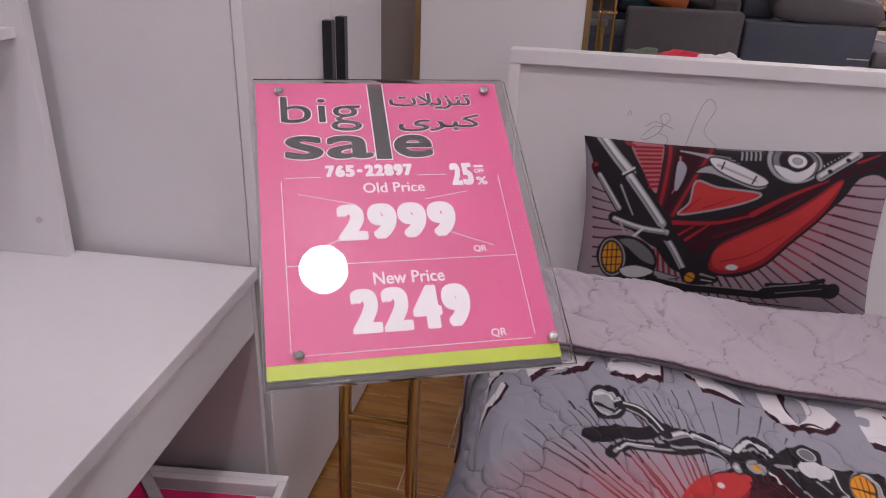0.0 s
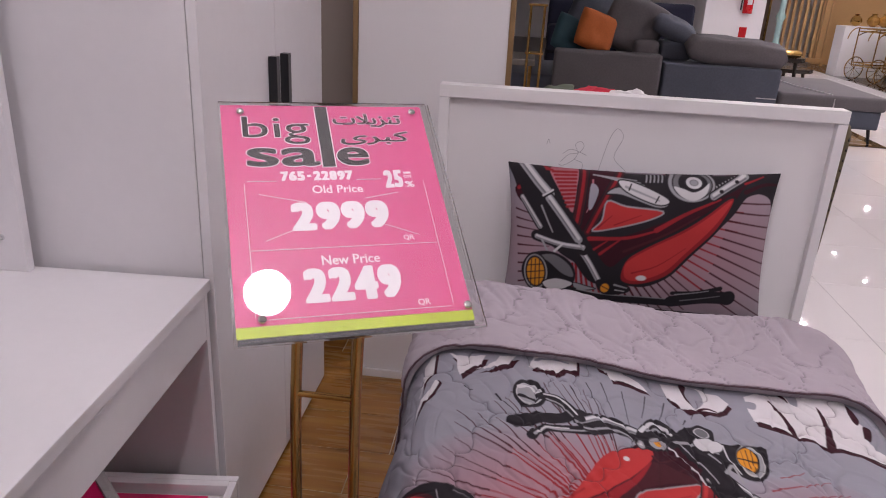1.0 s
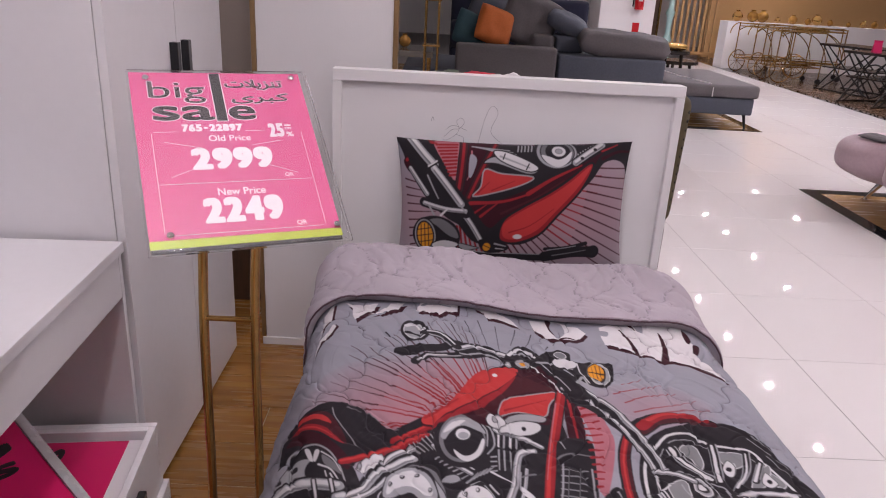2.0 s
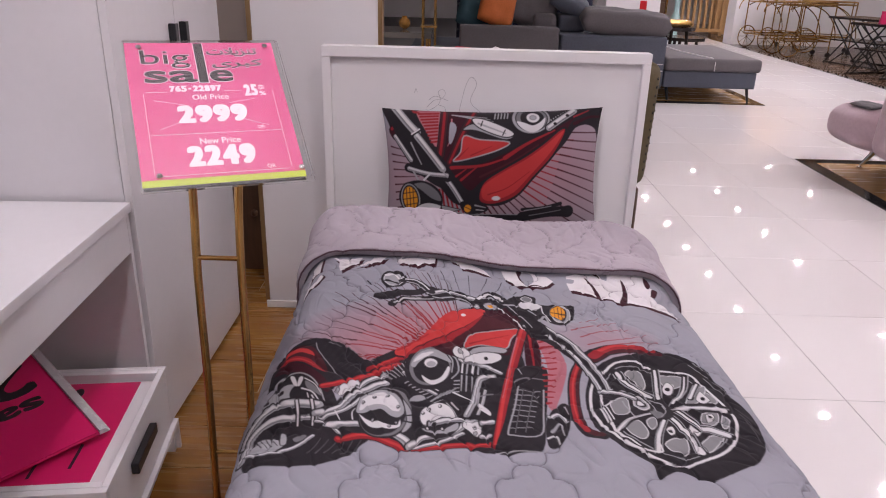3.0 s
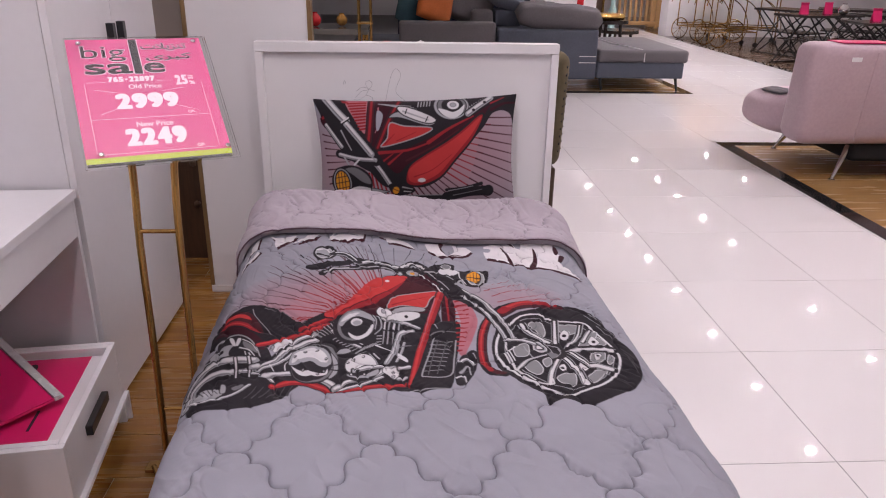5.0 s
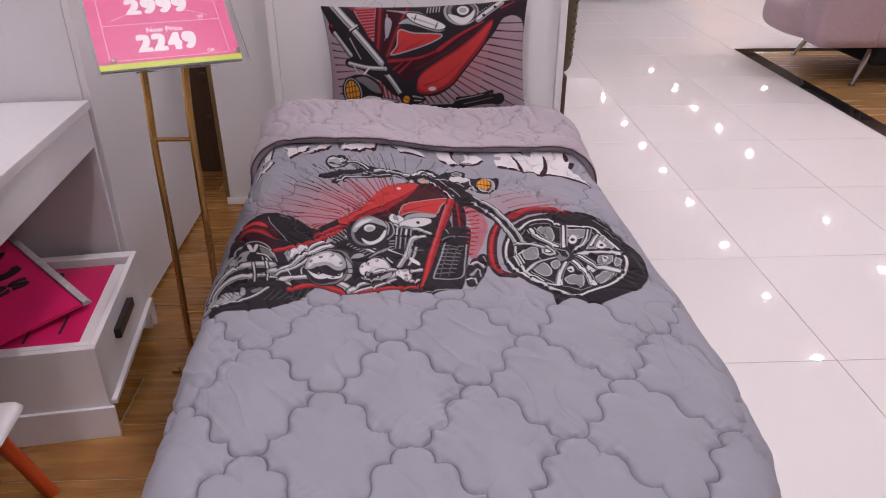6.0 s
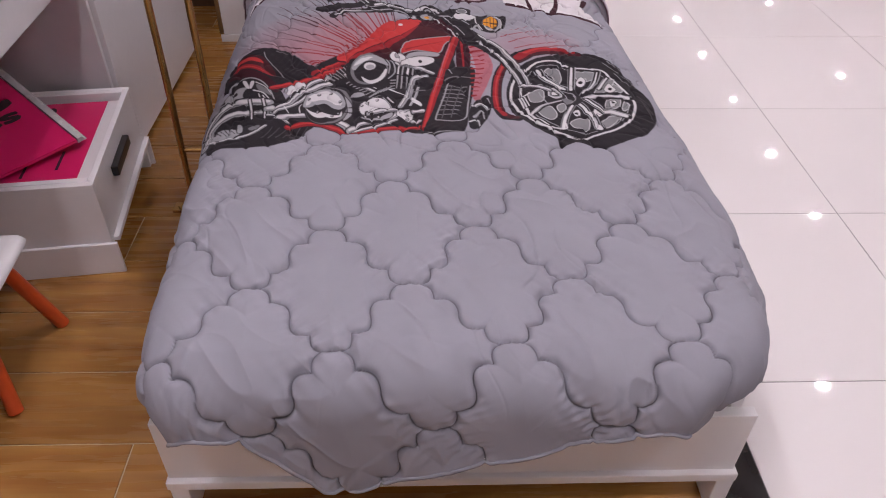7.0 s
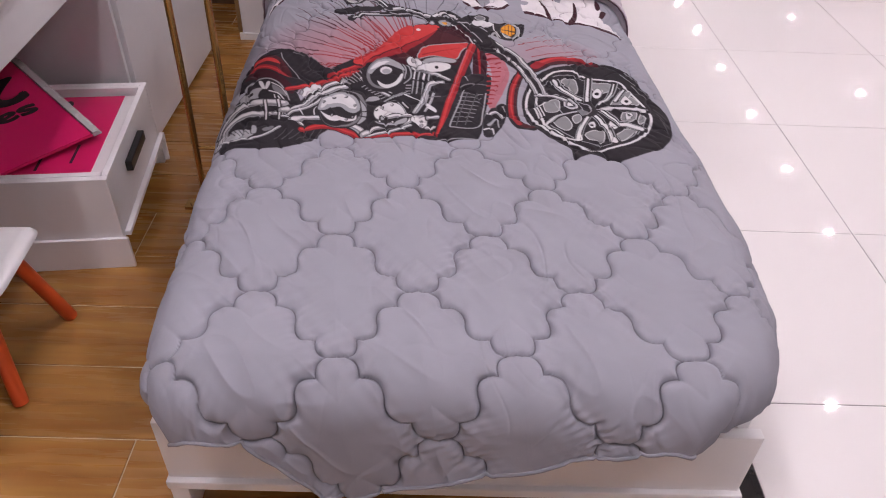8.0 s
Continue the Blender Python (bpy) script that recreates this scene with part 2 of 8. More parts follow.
def fitted_text(body, x0, x1, y0, y1, bold=0.0, depth=0.0004, spacing=1.0):
    """Lettering stretched to fill a given rectangle; bold (metres) thickens the strokes by laying shifted copies together."""
    bm = text_mesh(body, 0.1, 0.0, spacing=spacing, depth=depth)
    xs, ys = [v.co.x for v in bm.verts], [v.co.y for v in bm.verts]
    a, b, c, d = min(xs), max(xs), min(ys), max(ys)
    for v in bm.verts:
        v.co.x = x0 + bold + (v.co.x - a) / (b - a) * (x1 - x0 - 2 * bold)
        v.co.y = y0 + bold * 0.6 + (v.co.y - c) / (d - c) * (y1 - y0 - 1.2 * bold)
    if bold:
        base = bm.copy()
        steps = [(math.cos(q), 0.6 * math.sin(q)) for q in np.linspace(0, 2 * math.pi, 10, endpoint=False)] + [(0.5, 0), (-0.5, 0)]
        for k, (dx, dy) in enumerate(steps):
            extra = base.copy()
            bmesh.ops.translate(extra, verts=extra.verts[:], vec=(dx * bold, dy * bold, 0.000004 * (k + 1)))
            me = bpy.data.meshes.new("stroke")
            extra.to_mesh(me)
            extra.free()
            bm.from_mesh(me)
            bpy.data.meshes.remove(me)
        base.free()
    return bm


def heavy_text(body, x0, x1, y0, y1, across, up, gap=0.0022, depth=0.0001):
    """Heavy condensed lettering: every character fills a cell of its own, its strokes widened squarely."""
    bm = bmesh.new()
    cell = (x1 - x0 + gap) / len(body)
    rim = [(math.copysign(abs(math.cos(q)) ** 0.5, math.cos(q)), math.copysign(abs(math.sin(q)) ** 0.5, math.sin(q))) for q in np.linspace(0, 2 * math.pi, 16, endpoint=False)]
    for i, ch in enumerate(body):
        one = text_mesh(ch, 0.1, depth=depth)
        xs, ys = [v.co.x for v in one.verts], [v.co.y for v in one.verts]
        a, b, c, e = min(xs), max(xs), min(ys), max(ys)
        l, r = x0 + i * cell + across, x0 + (i + 1) * cell - gap - across
        if b - a < 0.035:
            l, r = (l + r) / 2 - 0.2 * (r - l), (l + r) / 2 + 0.2 * (r - l)
        low, high = (y0 + up, y1 - up) if ch != "-" else (y0 + 0.42 * (y1 - y0), y0 + 0.55 * (y1 - y0))
        for v in one.verts:
            v.co.x = l + (v.co.x - a) / (b - a) * (r - l)
            v.co.y = low + (v.co.y - c) / (e - c) * (high - low)
        for k, (dx, dy) in enumerate([(a * q, b * q) for q in (1.0, 0.72, 0.44, 0.2) for a, b in rim]):
            me = bpy.data.meshes.new("stroke")
            one.to_mesh(me)
            me.transform(Matrix.Translation((dx * across, dy * up, 0.000003 * (k + 1))))
            bm.from_mesh(me)
            bpy.data.meshes.remove(me)
        one.free()
    return bm


# ---- the shell ----
def structure(name, lo, hi, mat, label, bevel=0.0):
    return tagged(part(name, box(lo, hi, bevel), mat), label, kind="structure")


EDGE = 1.522        # wood floor ends here, the black strip begins
structure("ground", (-4.2, -6.2, -0.3), (12.2, 21.2, -0.03), TILE_GROUT, "grey screed under the shop floor")
floor_wood = structure("floor", (-4.0, -4.0, -0.029), (EDGE, 6.0, -0.0025), WOOD_GROUT, "orange-brown wood-look floor planks with pale joints")
floor_tile = structure("floor", (1.625, -6.0, -0.029), (12.0, 21.0, -0.0015), TILE_GROUT, "glossy white polished porcelain floor tiles")
structure("trim", (EDGE, -6.0, -0.029), (1.625, 6.0, 0.0), BLACK_MARBLE, "polished black marble border strip between wood and white tiles")
structure("ceiling", (-4.2, -6.2, CEILING), (12.2, 21.2, CEILING + 0.2), CEILING_PAINT, "plain white shop ceiling")
structure("wall_west", (-4.2, -6.2, -0.03), (-4.0, 21.2, CEILING), WALL_PAINT, "plain off-white shop wall")
structure("wall_east", (12.0, -6.2, -0.03), (12.2, 21.2, CEILING), WALL_PAINT, "plain off-white shop wall")
structure("wall_south", (-4.0, -6.2, -0.03), (12.0, -6.0, CEILING), WALL_PAINT, "plain off-white shop wall")
structure("wall_north", (-4.0, 21.0, -0.03), (12.0, 21.2, CEILING), WALL_PAINT, "plain off-white shop wall")
structure("wall_bay", (-0.66, -2.0, 0.0), (-0.6, 2.3, CEILING), WALL_PAINT, "off-white partition behind the desk and wardrobe")


def downlight(x, y, r, mat):
    root = thing("downlight", (x, y, CEILING), "round recessed white ceiling downlight, switched on, some added for brightness", "ceiling light", "downlights in the shop ceiling")
    bm = tube(arc((x, y, CEILING - 0.004), r * 1.08, (1, 0, 0), (0, 1, 0), 0, 360, 25), 0.007, None, 6, False)
    part("rim", bm, CEILING_PAINT, root, smooth=40)
    part("diffuser", disc((x, y), r, CEILING - 0.006, CEILING - 0.001), mat, root)


# only the first mirrors in the sign; others are unseen, added for brightness
for x, y in ((0.6, 0.52), (0.1, -0.95), (1.9, -1.0), (2.3, 1.5), (0.6, 3.6), (-1.9, 3.6), (-1.9, -1.0), (2.6, -2.6)):
    downlight(x, y, 0.086, LAMP_GLOW)
for x, y in ([(4.86, y) for y in (3.0, 4.9, 6.05, 7.3, 8.6, 9.85, 11.0, 12.2, 13.9)]
             + [(6.53, y) for y in (2.4, 4.6, 6.6, 7.95, 10.5, 11.85, 13.2, 14.4, 16.1)]
             + [(8.5, y) for y in (5.0, 9.0, 14.4, 16.6, 18.0)] + [(4.0, 2.75), (2.9, 8.6), (2.9, 12.8)]):
    downlight(x, y, 0.042, SPOT_GLOW)


# ---- dyed patterns: a tiny painter that works on arrays of cloth coordinates ----
class Dye:
    """Colours for cloth points (x, y) in metres; later shapes cover earlier ones."""

    def __init__(self, x, y, base, soft):
        self.x, self.y, self.soft = x, y, soft
        self.rgb = np.tile(np.array(base, float), (len(x), 1))

    def near(self, pts, reach):
        a, b = np.min(pts, 0) - reach, np.max(pts, 0) + reach
        return np.nonzero((self.x > a[0]) & (self.x < b[0]) & (self.y > a[1]) & (self.y < b[1]))[0]

    def lay(self, k, dist, colour, strength=1.0):
        a = (np.clip(0.5 - dist / self.soft, 0, 1) * strength)[:, None]
        self.rgb[k] = self.rgb[k] * (1 - a) + np.array(colour) * a

    def line(self, pts, width, colour, strength=1.0, end=None):
        pts = curved(pts)
        k = self.near(pts, width + 0.01)
        p = np.stack([self.x[k], self.y[k]], 1)
        best = np.full(len(k), 9.0)
        n = len(pts) - 1
        for i in range(n):
            a, d = pts[i], pts[i + 1] - pts[i]
            t = np.clip(((p - a) @ d) / max(d @ d, 1e-12), 0, 1)
            w = width if end is None else width + (end - width) * (i + t) / n
            best = np.minimum(best, np.hypot(*(p - a - t[:, None] * d).T) - w / 2)
        self.lay(k, best, colour, strength)

    def patch(self, pts, colour, edge=None, width=0.0, strength=1.0, smooth=True):
        pts = curved(list(pts) + [pts[0]]) if smooth else np.array(list(pts) + [pts[0]], float)
        k = self.near(pts, 0.01)
        px, py = self.x[k], self.y[k]
        inside = np.zeros(len(k), bool)
        best = np.full(len(k), 9.0)
        for (ax, ay), (bx, by) in zip(pts, pts[1:]):
            cross = ((ay > py) != (by > py)) & (px < (bx - ax) * (py - ay) / ((by - ay) or 1e-12) + ax)
            inside ^= cross
            dx, dy = bx - ax, by - ay
            t = np.clip(((px - ax) * dx + (py - ay) * dy) / max(dx * dx + dy * dy, 1e-12), 0, 1)
            best = np.minimum(best, np.hypot(px - ax - t * dx, py - ay - t * dy))
        self.lay(k, np.where(inside, -best, best), colour, strength)
        if edge is not None:
            self.lay(k, best - width / 2, edge)

    def oval(self, c, rx, ry, turn, colour, edge=None, width=0.0, strength=1.0):
        r = max(rx, ry)
        k = self.near(np.array([c]), r + 0.01)
        dx, dy = self.x[k] - c[0], self.y[k] - c[1]
        cs, sn = math.cos(radians(turn)), math.sin(radians(turn))
        u, v = (dx * cs + dy * sn) / rx, (-dx * sn + dy * cs) / ry
        d = (np.hypot(u, v) - 1) * min(rx, ry)
        self.lay(k, d, colour, strength)
        if edge is not None:
            self.lay(k, np.abs(d) - width / 2, edge)

    def haze(self, c, rx, ry, colour, strength):
        k = self.near(np.array([c]), max(rx, ry))
        d = np.hypot((self.x[k] - c[0]) / rx, (self.y[k] - c[1]) / ry)
        a = (np.clip(1 - d, 0, 1) ** 0.7 * strength)[:, None]
        self.rgb[k] = self.rgb[k] * (1 - a) + np.array(colour) * a


def curved(pts):
    """A smooth line through a few points."""
    p = np.array(pts, float)
    if len(p) < 3:
        return p
    closed = np.allclose(p[0], p[-1])
    q = np.vstack([p[-2] if closed else 2 * p[0] - p[1], p, p[1] if closed else 2 * p[-1] - p[-2]])
    out = []
    for a, b, c, d in zip(q, q[1:], q[2:], q[3:]):
        for t in (0, 0.25, 0.5, 0.75):
            out.append(0.5 * (2 * b + (c - a) * t + (2 * a - 5 * b + 4 * c - d) * t * t + (3 * b - a - 3 * c + d) * t ** 3))
    return np.array(out + [p[-1]])


def grid_mesh(name, points, rows, cols, dye=None, mat=None):
    """A mesh from a (rows * cols) array of points, with colours."""
    me = bpy.data.meshes.new(name)
    idx = np.arange(rows * cols).reshape(rows, cols)
    quads = np.stack([idx[:-1, :-1], idx[1:, :-1], idx[1:, 1:], idx[:-1, 1:]], -1).reshape(-1, 4)
    me.vertices.add(rows * cols)
    me.vertices.foreach_set("co", points.astype(np.float32).ravel())
    me.loops.add(quads.size)
    me.loops.foreach_set("vertex_index", quads.astype(np.int32).ravel())
    me.polygons.add(len(quads))
    me.polygons.foreach_set("loop_start", np.arange(0, quads.size, 4, dtype=np.int32))
    me.update(calc_edges=True)
    me.validate()
    if dye is not None:
        at = me.color_attributes.new("dye", "FLOAT_COLOR", "POINT")
        at.data.foreach_set("color", np.concatenate([dye, np.ones((len(dye), 1))], 1).astype(np.float32).ravel())
    if mat:
        me.materials.append(mat)
    return me


def value_noise(x, y, seed=0):
    """Smooth noise of a few sines, for cloth."""
    r = np.random.RandomState(seed)
    out = np.zeros_like(x)
    for _ in range(9):
        a, f, ph = r.uniform(0, 6.28), r.uniform(0.7, 1.6), r.uniform(0, 6.28)
        out += np.sin(6.28 * f * (x * math.cos(a) + y * math.sin(a)) + ph + 1.3 * np.sin(3.1 * f * (y * math.cos(a) - x * math.sin(a))))
    return out / 5


# ---- the bed ----
CLOTH_GREY = (0.277, 0.274, 0.318)
CLOTH = printed("printed_quilt_cotton")
CLOTH_PIPING = material("dark_piping", (0.1, 0.055, 0.07), 0.8, grain=0.2)
BED_L, BED_R, BED_F, HEAD_Y = 0.45, 1.52, 0.02, 2.08


def build_bed():
    bed = thing("bed", (0.98, 1.05, 0), "white lacquered single bed with framed headboard and low footboard", "bed")
    hb = part("headboard", box((0.395, HEAD_Y + 0.022, 0.03), (1.485, HEAD_Y + 0.045, 1.045), 0.001), WHITE_BED, bed, "flat white recessed headboard panel")
    part("top_rail", box((0.366, HEAD_Y, 1.046), (1.512, HEAD_Y + 0.06, 1.082), 0.002), WHITE_BED, hb)
    part("side_rail", box((0.366, HEAD_Y, 0.0), (0.396, HEAD_Y + 0.06, 1.045), 0.002), WHITE_BED, hb)
    part("side_rail", box((1.484, HEAD_Y, 0.0), (1.512, HEAD_Y + 0.06, 1.045), 0.002), WHITE_BED, hb)
    fb = part("footboard", box((BED_L, BED_F, 0.122), (BED_R - 0.006, BED_F + 0.022, 0.285), 0.002), WHITE_BED, bed)
    part("ledge", box((BED_L - 0.004, BED_F - 0.012, 0.1), (BED_R, BED_F + 0.03, 0.1225), 0.003), WHITE_BED, fb)
    for x in (BED_L - 0.002, BED_R - 0.034):
        part("leg", box((x, BED_F - 0.008, 0.0), (x + 0.034, BED_F + 0.05, 0.101), 0.002), WHITE_BED, bed)
    for x in (BED_L + 0.001, BED_R - 0.03):
        part("bed_side", box((x, BED_F + 0.05, 0.12), (x + 0.022, HEAD_Y - 0.001, 0.275), 0.002), WHITE_BED, bed)
    part("slat_base", box((BED_L + 0.03, BED_F + 0.06, 0.2), (BED_R - 0.04, HEAD_Y - 0.01, 0.225), 0.002), BROWN_WOOD, bed)
    # faint doodles drawn on the headboard panel
    pencil = material("pencil_line", (0.42, 0.4, 0.42), 0.8)
    y = HEAD_Y + 0.0212

    def stroke(pts):
        part("pencil_doodle", tube([(px, y, pz) for px, pz in curved(pts)], 0.0008, None, 5), pencil, hb, "faint pencil doodle")

    stroke([(0.735, 0.875), (0.76, 0.9), (0.785, 0.905), (0.8, 0.925), (0.79, 0.94), (0.775, 0.93), (0.785, 0.905)])
    stroke([(0.785, 0.905), (0.775, 0.885), (0.745, 0.865), (0.73, 0.868)])
    stroke([(0.775, 0.885), (0.8, 0.875), (0.8, 0.85)])
    stroke([(0.74, 0.9), (0.765, 0.915), (0.81, 0.9)])
    stroke([(0.69, 0.925), (0.695, 0.94), (0.7, 0.928)])
    stroke([(0.85, 0.86), (0.87, 0.95), (0.89, 0.985), (0.91, 0.96), (0.89, 0.9), (0.93, 0.86)])
    mat = part("mattress", cushion((BED_R - BED_L - 0.08, 1.98, 0.2), 0.93, 24, 8.0), SHEET_CLOTH, None, smooth=0)
    mat.matrix_basis = pose((BED_L + BED_R) / 2, 1.06, 0.325)
    tagged(mat, "white single mattress under a printed quilt", "mattress")


build_bed()

ROLL = 0.095
TOP_Z = 0.462


def left_edge(y):
    k = np.clip((y - 0.85) / 0.45, 0, 1)
    return 0.34 + 0.068 * np.clip(1.62 - y, -0.5, 1.7) + 0.25 * np.clip(0.2 - y, 0, 0.4) ** 2 + 0.05 * k * k * (3 - 2 * k)


def right_edge(y):
    return np.interp(y, (-0.12, -0.03, 0.09, 0.2, 0.4, 0.7, 1.0, 1.24, 1.43, 1.6, 1.9), (1.4, 1.462, 1.526, 1.56, 1.572, 1.562, 1.54, 1.52, 1.51, 1.514, 1.522)) + 0.004 * np.sin(21 * y)


def foot_edge(x):
    return -0.062 + 0.006 * np.sin(9 * x)


def plump(s, t):
    """The bed swells towards the pillow, most on the wall side."""
    a, b = np.clip((t - 0.85) / 0.4, 0, 1), np.clip((1.15 - s) / 0.45, 0, 1)
    return 0.07 * a * a * (3 - 2 * a) * (0.25 + 0.75 * b * b * (3 - 2 * b))


def drape(s, t, lift=0.0):
    """From flat cloth coordinates to the quilt lying on the bed: place and outward normal."""
    r = ROLL + lift
    lo, hi, fo = left_edge(t) + ROLL, right_edge(t) - ROLL, foot_edge(s) + ROLL
    ex = np.where(s < lo, s - lo, np.where(s > hi, s - hi, 0.0))
    ey = np.minimum(t - fo, 0.0)
    e = np.hypot(ex, ey)
    ux, uy = ex / np.maximum(e, 1e-9), ey / np.maximum(e, 1e-9)
    ang = np.minimum(e / ROLL, math.pi / 2)
    out = r * np.sin(ang)
    fall = np.maximum(e - ROLL * math.pi / 2, 0)
    crown = 0.012 * np.clip(1 - ((s - 0.97) / 0.6) ** 2, -1, 1)
    flare = 0.1 * fall
    x, y = s - ex + ux * (out + flare), t - ey + uy * (out + flare)
    z = TOP_Z + plump(s, t) + crown - ROLL + r * np.cos(ang) - fall
    nx, ny, nz = ux * np.sin(ang), uy * np.sin(ang), np.cos(ang)
    return np.stack([x, y, z], -1), np.stack([nx, ny, nz], -1)


def quilting(s, t, cell=0.284, row=0.307, wave=0.078, origin=(0.781, 0.02), turn=1.8, lean=-0.09):
    """Height of the padded quatrefoil trellis stitched into the cloth, and the distance to its seams."""
    a = radians(turn)
    dx, dy = s - origin[0], t - origin[1]
    x, y = dx * math.cos(a) + dy * math.sin(a) - lean * dy, -dx * math.sin(a) + dy * math.cos(a)
    x = x + 0.006 * value_noise(s * 2, t * 2, 3)
    y = y + 0.006 * value_noise(s * 2, t * 2, 4)
    p, q = x / cell + y / row, x / cell - y / row
    # two round lobes on each seam, swapping sides half-way, with a sharp notch between them
    lobes = lambda v: wave * np.abs(np.sin(4 * math.pi * v)) ** 0.85 * np.sign(0.5 - (v - np.floor(v)))
    P, Q = p - lobes(q), q - lobes(p)
    reach = cell * row / math.hypot(cell, row)
    d = np.minimum(np.abs(P - np.round(P)), np.abs(Q - np.round(Q))) * reach
    puff = 0.0075 * (1 - np.exp(-d / 0.003)) + 0.0125 * np.sqrt(np.clip(d / 0.1, 0, 1))
    pull = 9 * value_noise(s * 2.2, t * 2.2, 5)
    tight = np.clip(value_noise(s * 3.1, t * 3.1, 41) + 0.55, 0, 1)
    pucker = 0.0042 * np.exp(-d / 0.02) * np.sin(190 * s + pull) * np.sin(150 * t - pull) * np.clip(d / 0.005, 0, 1) * tight
    flat = 1 - 0.5 * np.clip((t - 0.5) / 0.2, 0, 1)
    return (puff - 0.014) * flat + pucker, d


def slack(s, t, seed, deep):
    """Thin crooked wrinkles of loose cloth, in scattered patches."""
    bend = 0.25 * value_noise(s * 3.3, t * 3.3, seed)
    line = np.abs(value_noise((s + 0.3 * t) * 4.6 + bend, (t - 0.2 * s) * 3.4 - bend, seed + 1))
    return -deep * np.clip(1 - line * 5.5, 0, 1) ** 1.5 * np.clip(value_noise(s * 2.4, t * 2.4, seed + 2) * 1.4 + 0.35, 0, 1)


def eased(x, at, values):
    """A soft line through a few values."""
    y = np.interp(x, at, values)
    return np.convolve(np.pad(y, 12, mode="edge"), np.ones(25) / 25, "valid")


def build_quilt():
    cols, rows = 900, 860
    k = np.interp(np.linspace(0, 1, cols), (0, 0.07, 0.93, 1), (0, 0.15, 0.85, 1))[None, :]
    u = np.linspace(0, 1, rows)[:, None]
    # hem of the foot: a low corner that hangs towards one side
    hem_x = np.array([0.3, 0.49, 0.58, 0.66, 0.72, 0.78, 0.87, 0.97, 1.15, 1.24, 1.42, 1.7])
    hem_z = np.array([0.36, 0.36, 0.345, 0.262, 0.206, 0.199, 0.227, 0.256, 0.303, 0.332, 0.35, 0.355])
    near_x = 0.36 + 1.2 * k[0]
    hz = np.interp(near_x, hem_x, hem_z)
    hz = np.convolve(np.pad(hz, 10, mode="edge"), np.ones(21) / 21, "valid")
    t_foot = foot_edge(near_x) + ROLL - ROLL * math.pi / 2 - np.maximum(TOP_Z - ROLL - hz, 0.0)
    t = 1.69 + (t_foot[None, :] - 1.69) * u
    # the sides hang further down towards the head than at the foot
    ease = np.clip((t + 0.05) / 0.45, 0, 1)
    over = ROLL * math.pi / 2 - 0.02 + 0.15 * ease + 0.012 * np.sin(7 * t)
    lo, hi = left_edge(t) + ROLL - over, right_edge(t) - ROLL + over
    s = lo + (hi - lo) * k
    s, t = s.ravel(), t.ravel()
    pos, nor = drape(s, t)
    h, d = quilting(s, t)
    h = h + 0.004 * value_noise(s * 1.6, t * 1.6, 7)
    # loose creases where the cloth turns down at the foot
    crease = np.exp(-((t - 0.0) / 0.12) ** 2) * np.sin(70 * s + 25 * t + 3 * value_noise(s * 2, t, 8))
    h = h + 0.0042 * crease * np.clip(d / 0.02, 0, 1) * np.clip(value_noise(s, t, 12) + 0.4, 0, 1)
    # slack wrinkles that run across the puffs
    lean = s * 0.8 + t * 0.6
    cross = t * 0.8 - s * 0.6
    ridge = 1 - np.abs(value_noise(lean * 9, cross * 2.5, 31)) * 2.2
    h = h + 0.0042 * np.clip(ridge, 0, 1) ** 2 * np.clip(value_noise(s * 2, t * 2, 33) + 0.3, 0, 1) * np.clip(d / 0.015, 0, 1)
    h = h + slack(s, t, 61, 0.006) * (0.25 + 0.75 * np.clip((t - 0.45) / 0.25, 0, 1)) + slack(s * 1.7, t * 1.7, 71, 0.0045) * np.clip((t - 0.5) / 0.2, 0, 1)
    pos = pos + nor * h[:, None]
    dye = Dye(s, t, CLOTH_GREY, 0.0024)
    paint_quilt(dye)
    # thin darker line along every seam, laid over the print
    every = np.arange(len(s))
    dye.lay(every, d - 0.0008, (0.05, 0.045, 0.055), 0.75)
    root = thing("quilt", (0.97, 0.7, TOP_Z), "grey quilted duvet printed with a red motorcycle, top folded back", "duvet")
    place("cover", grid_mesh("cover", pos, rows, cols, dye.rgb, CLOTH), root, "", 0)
    # hem cord along the foot
    last = pos.reshape(rows, cols, 3)[-1]
    bm = tube([tuple(p) for p in last[::6]], 0.004, sides=6)
    part("hem", bm, CLOTH_PLAIN, root, smooth=0)
    # turned-back upper end: the plain reverse side, on top of the cover
    cols2, rows2 = 330, 150
    s1 = np.linspace(0.2, 1.735, cols2)
    front = eased(s1, (0.2, 0.427, 0.496, 0.69, 0.952, 1.131, 1.307, 1.417, 1.473, 1.735), (1.412, 1.452, 1.506, 1.486, 1.489, 1.516, 1.516, 1.533, 1.473, 1.423))
    back = eased(s1, (0.2, 0.459, 0.552, 0.669, 0.861, 0.997, 1.256, 1.375, 1.427, 1.473, 1.735), (1.737, 1.747, 1.767, 1.752, 1.741, 1.761, 1.811, 1.821, 1.783, 1.728, 1.708))
    u = np.linspace(0, 1, rows2)[:, None]
    t = front[None, :] + (back - front)[None, :] * np.clip((u - 0.07) / 0.86, 0, 1)
    s = np.broadcast_to(s1[None, :], t.shape)
    thick = 0.03 * np.sqrt(np.clip(1 - (1 - np.clip(u / 0.12, 0, 1)) ** 2, 0, 1)) * np.ones_like(t)
    thick = thick * np.where(u > 0.9, np.sqrt(np.clip(1 - ((u - 0.9) / 0.1) ** 2, 0, 1)), 1.0)
    rise = 0.04 * np.clip((u - 0.45) / 0.4, 0, 1) ** 1.3 * np.ones_like(t)
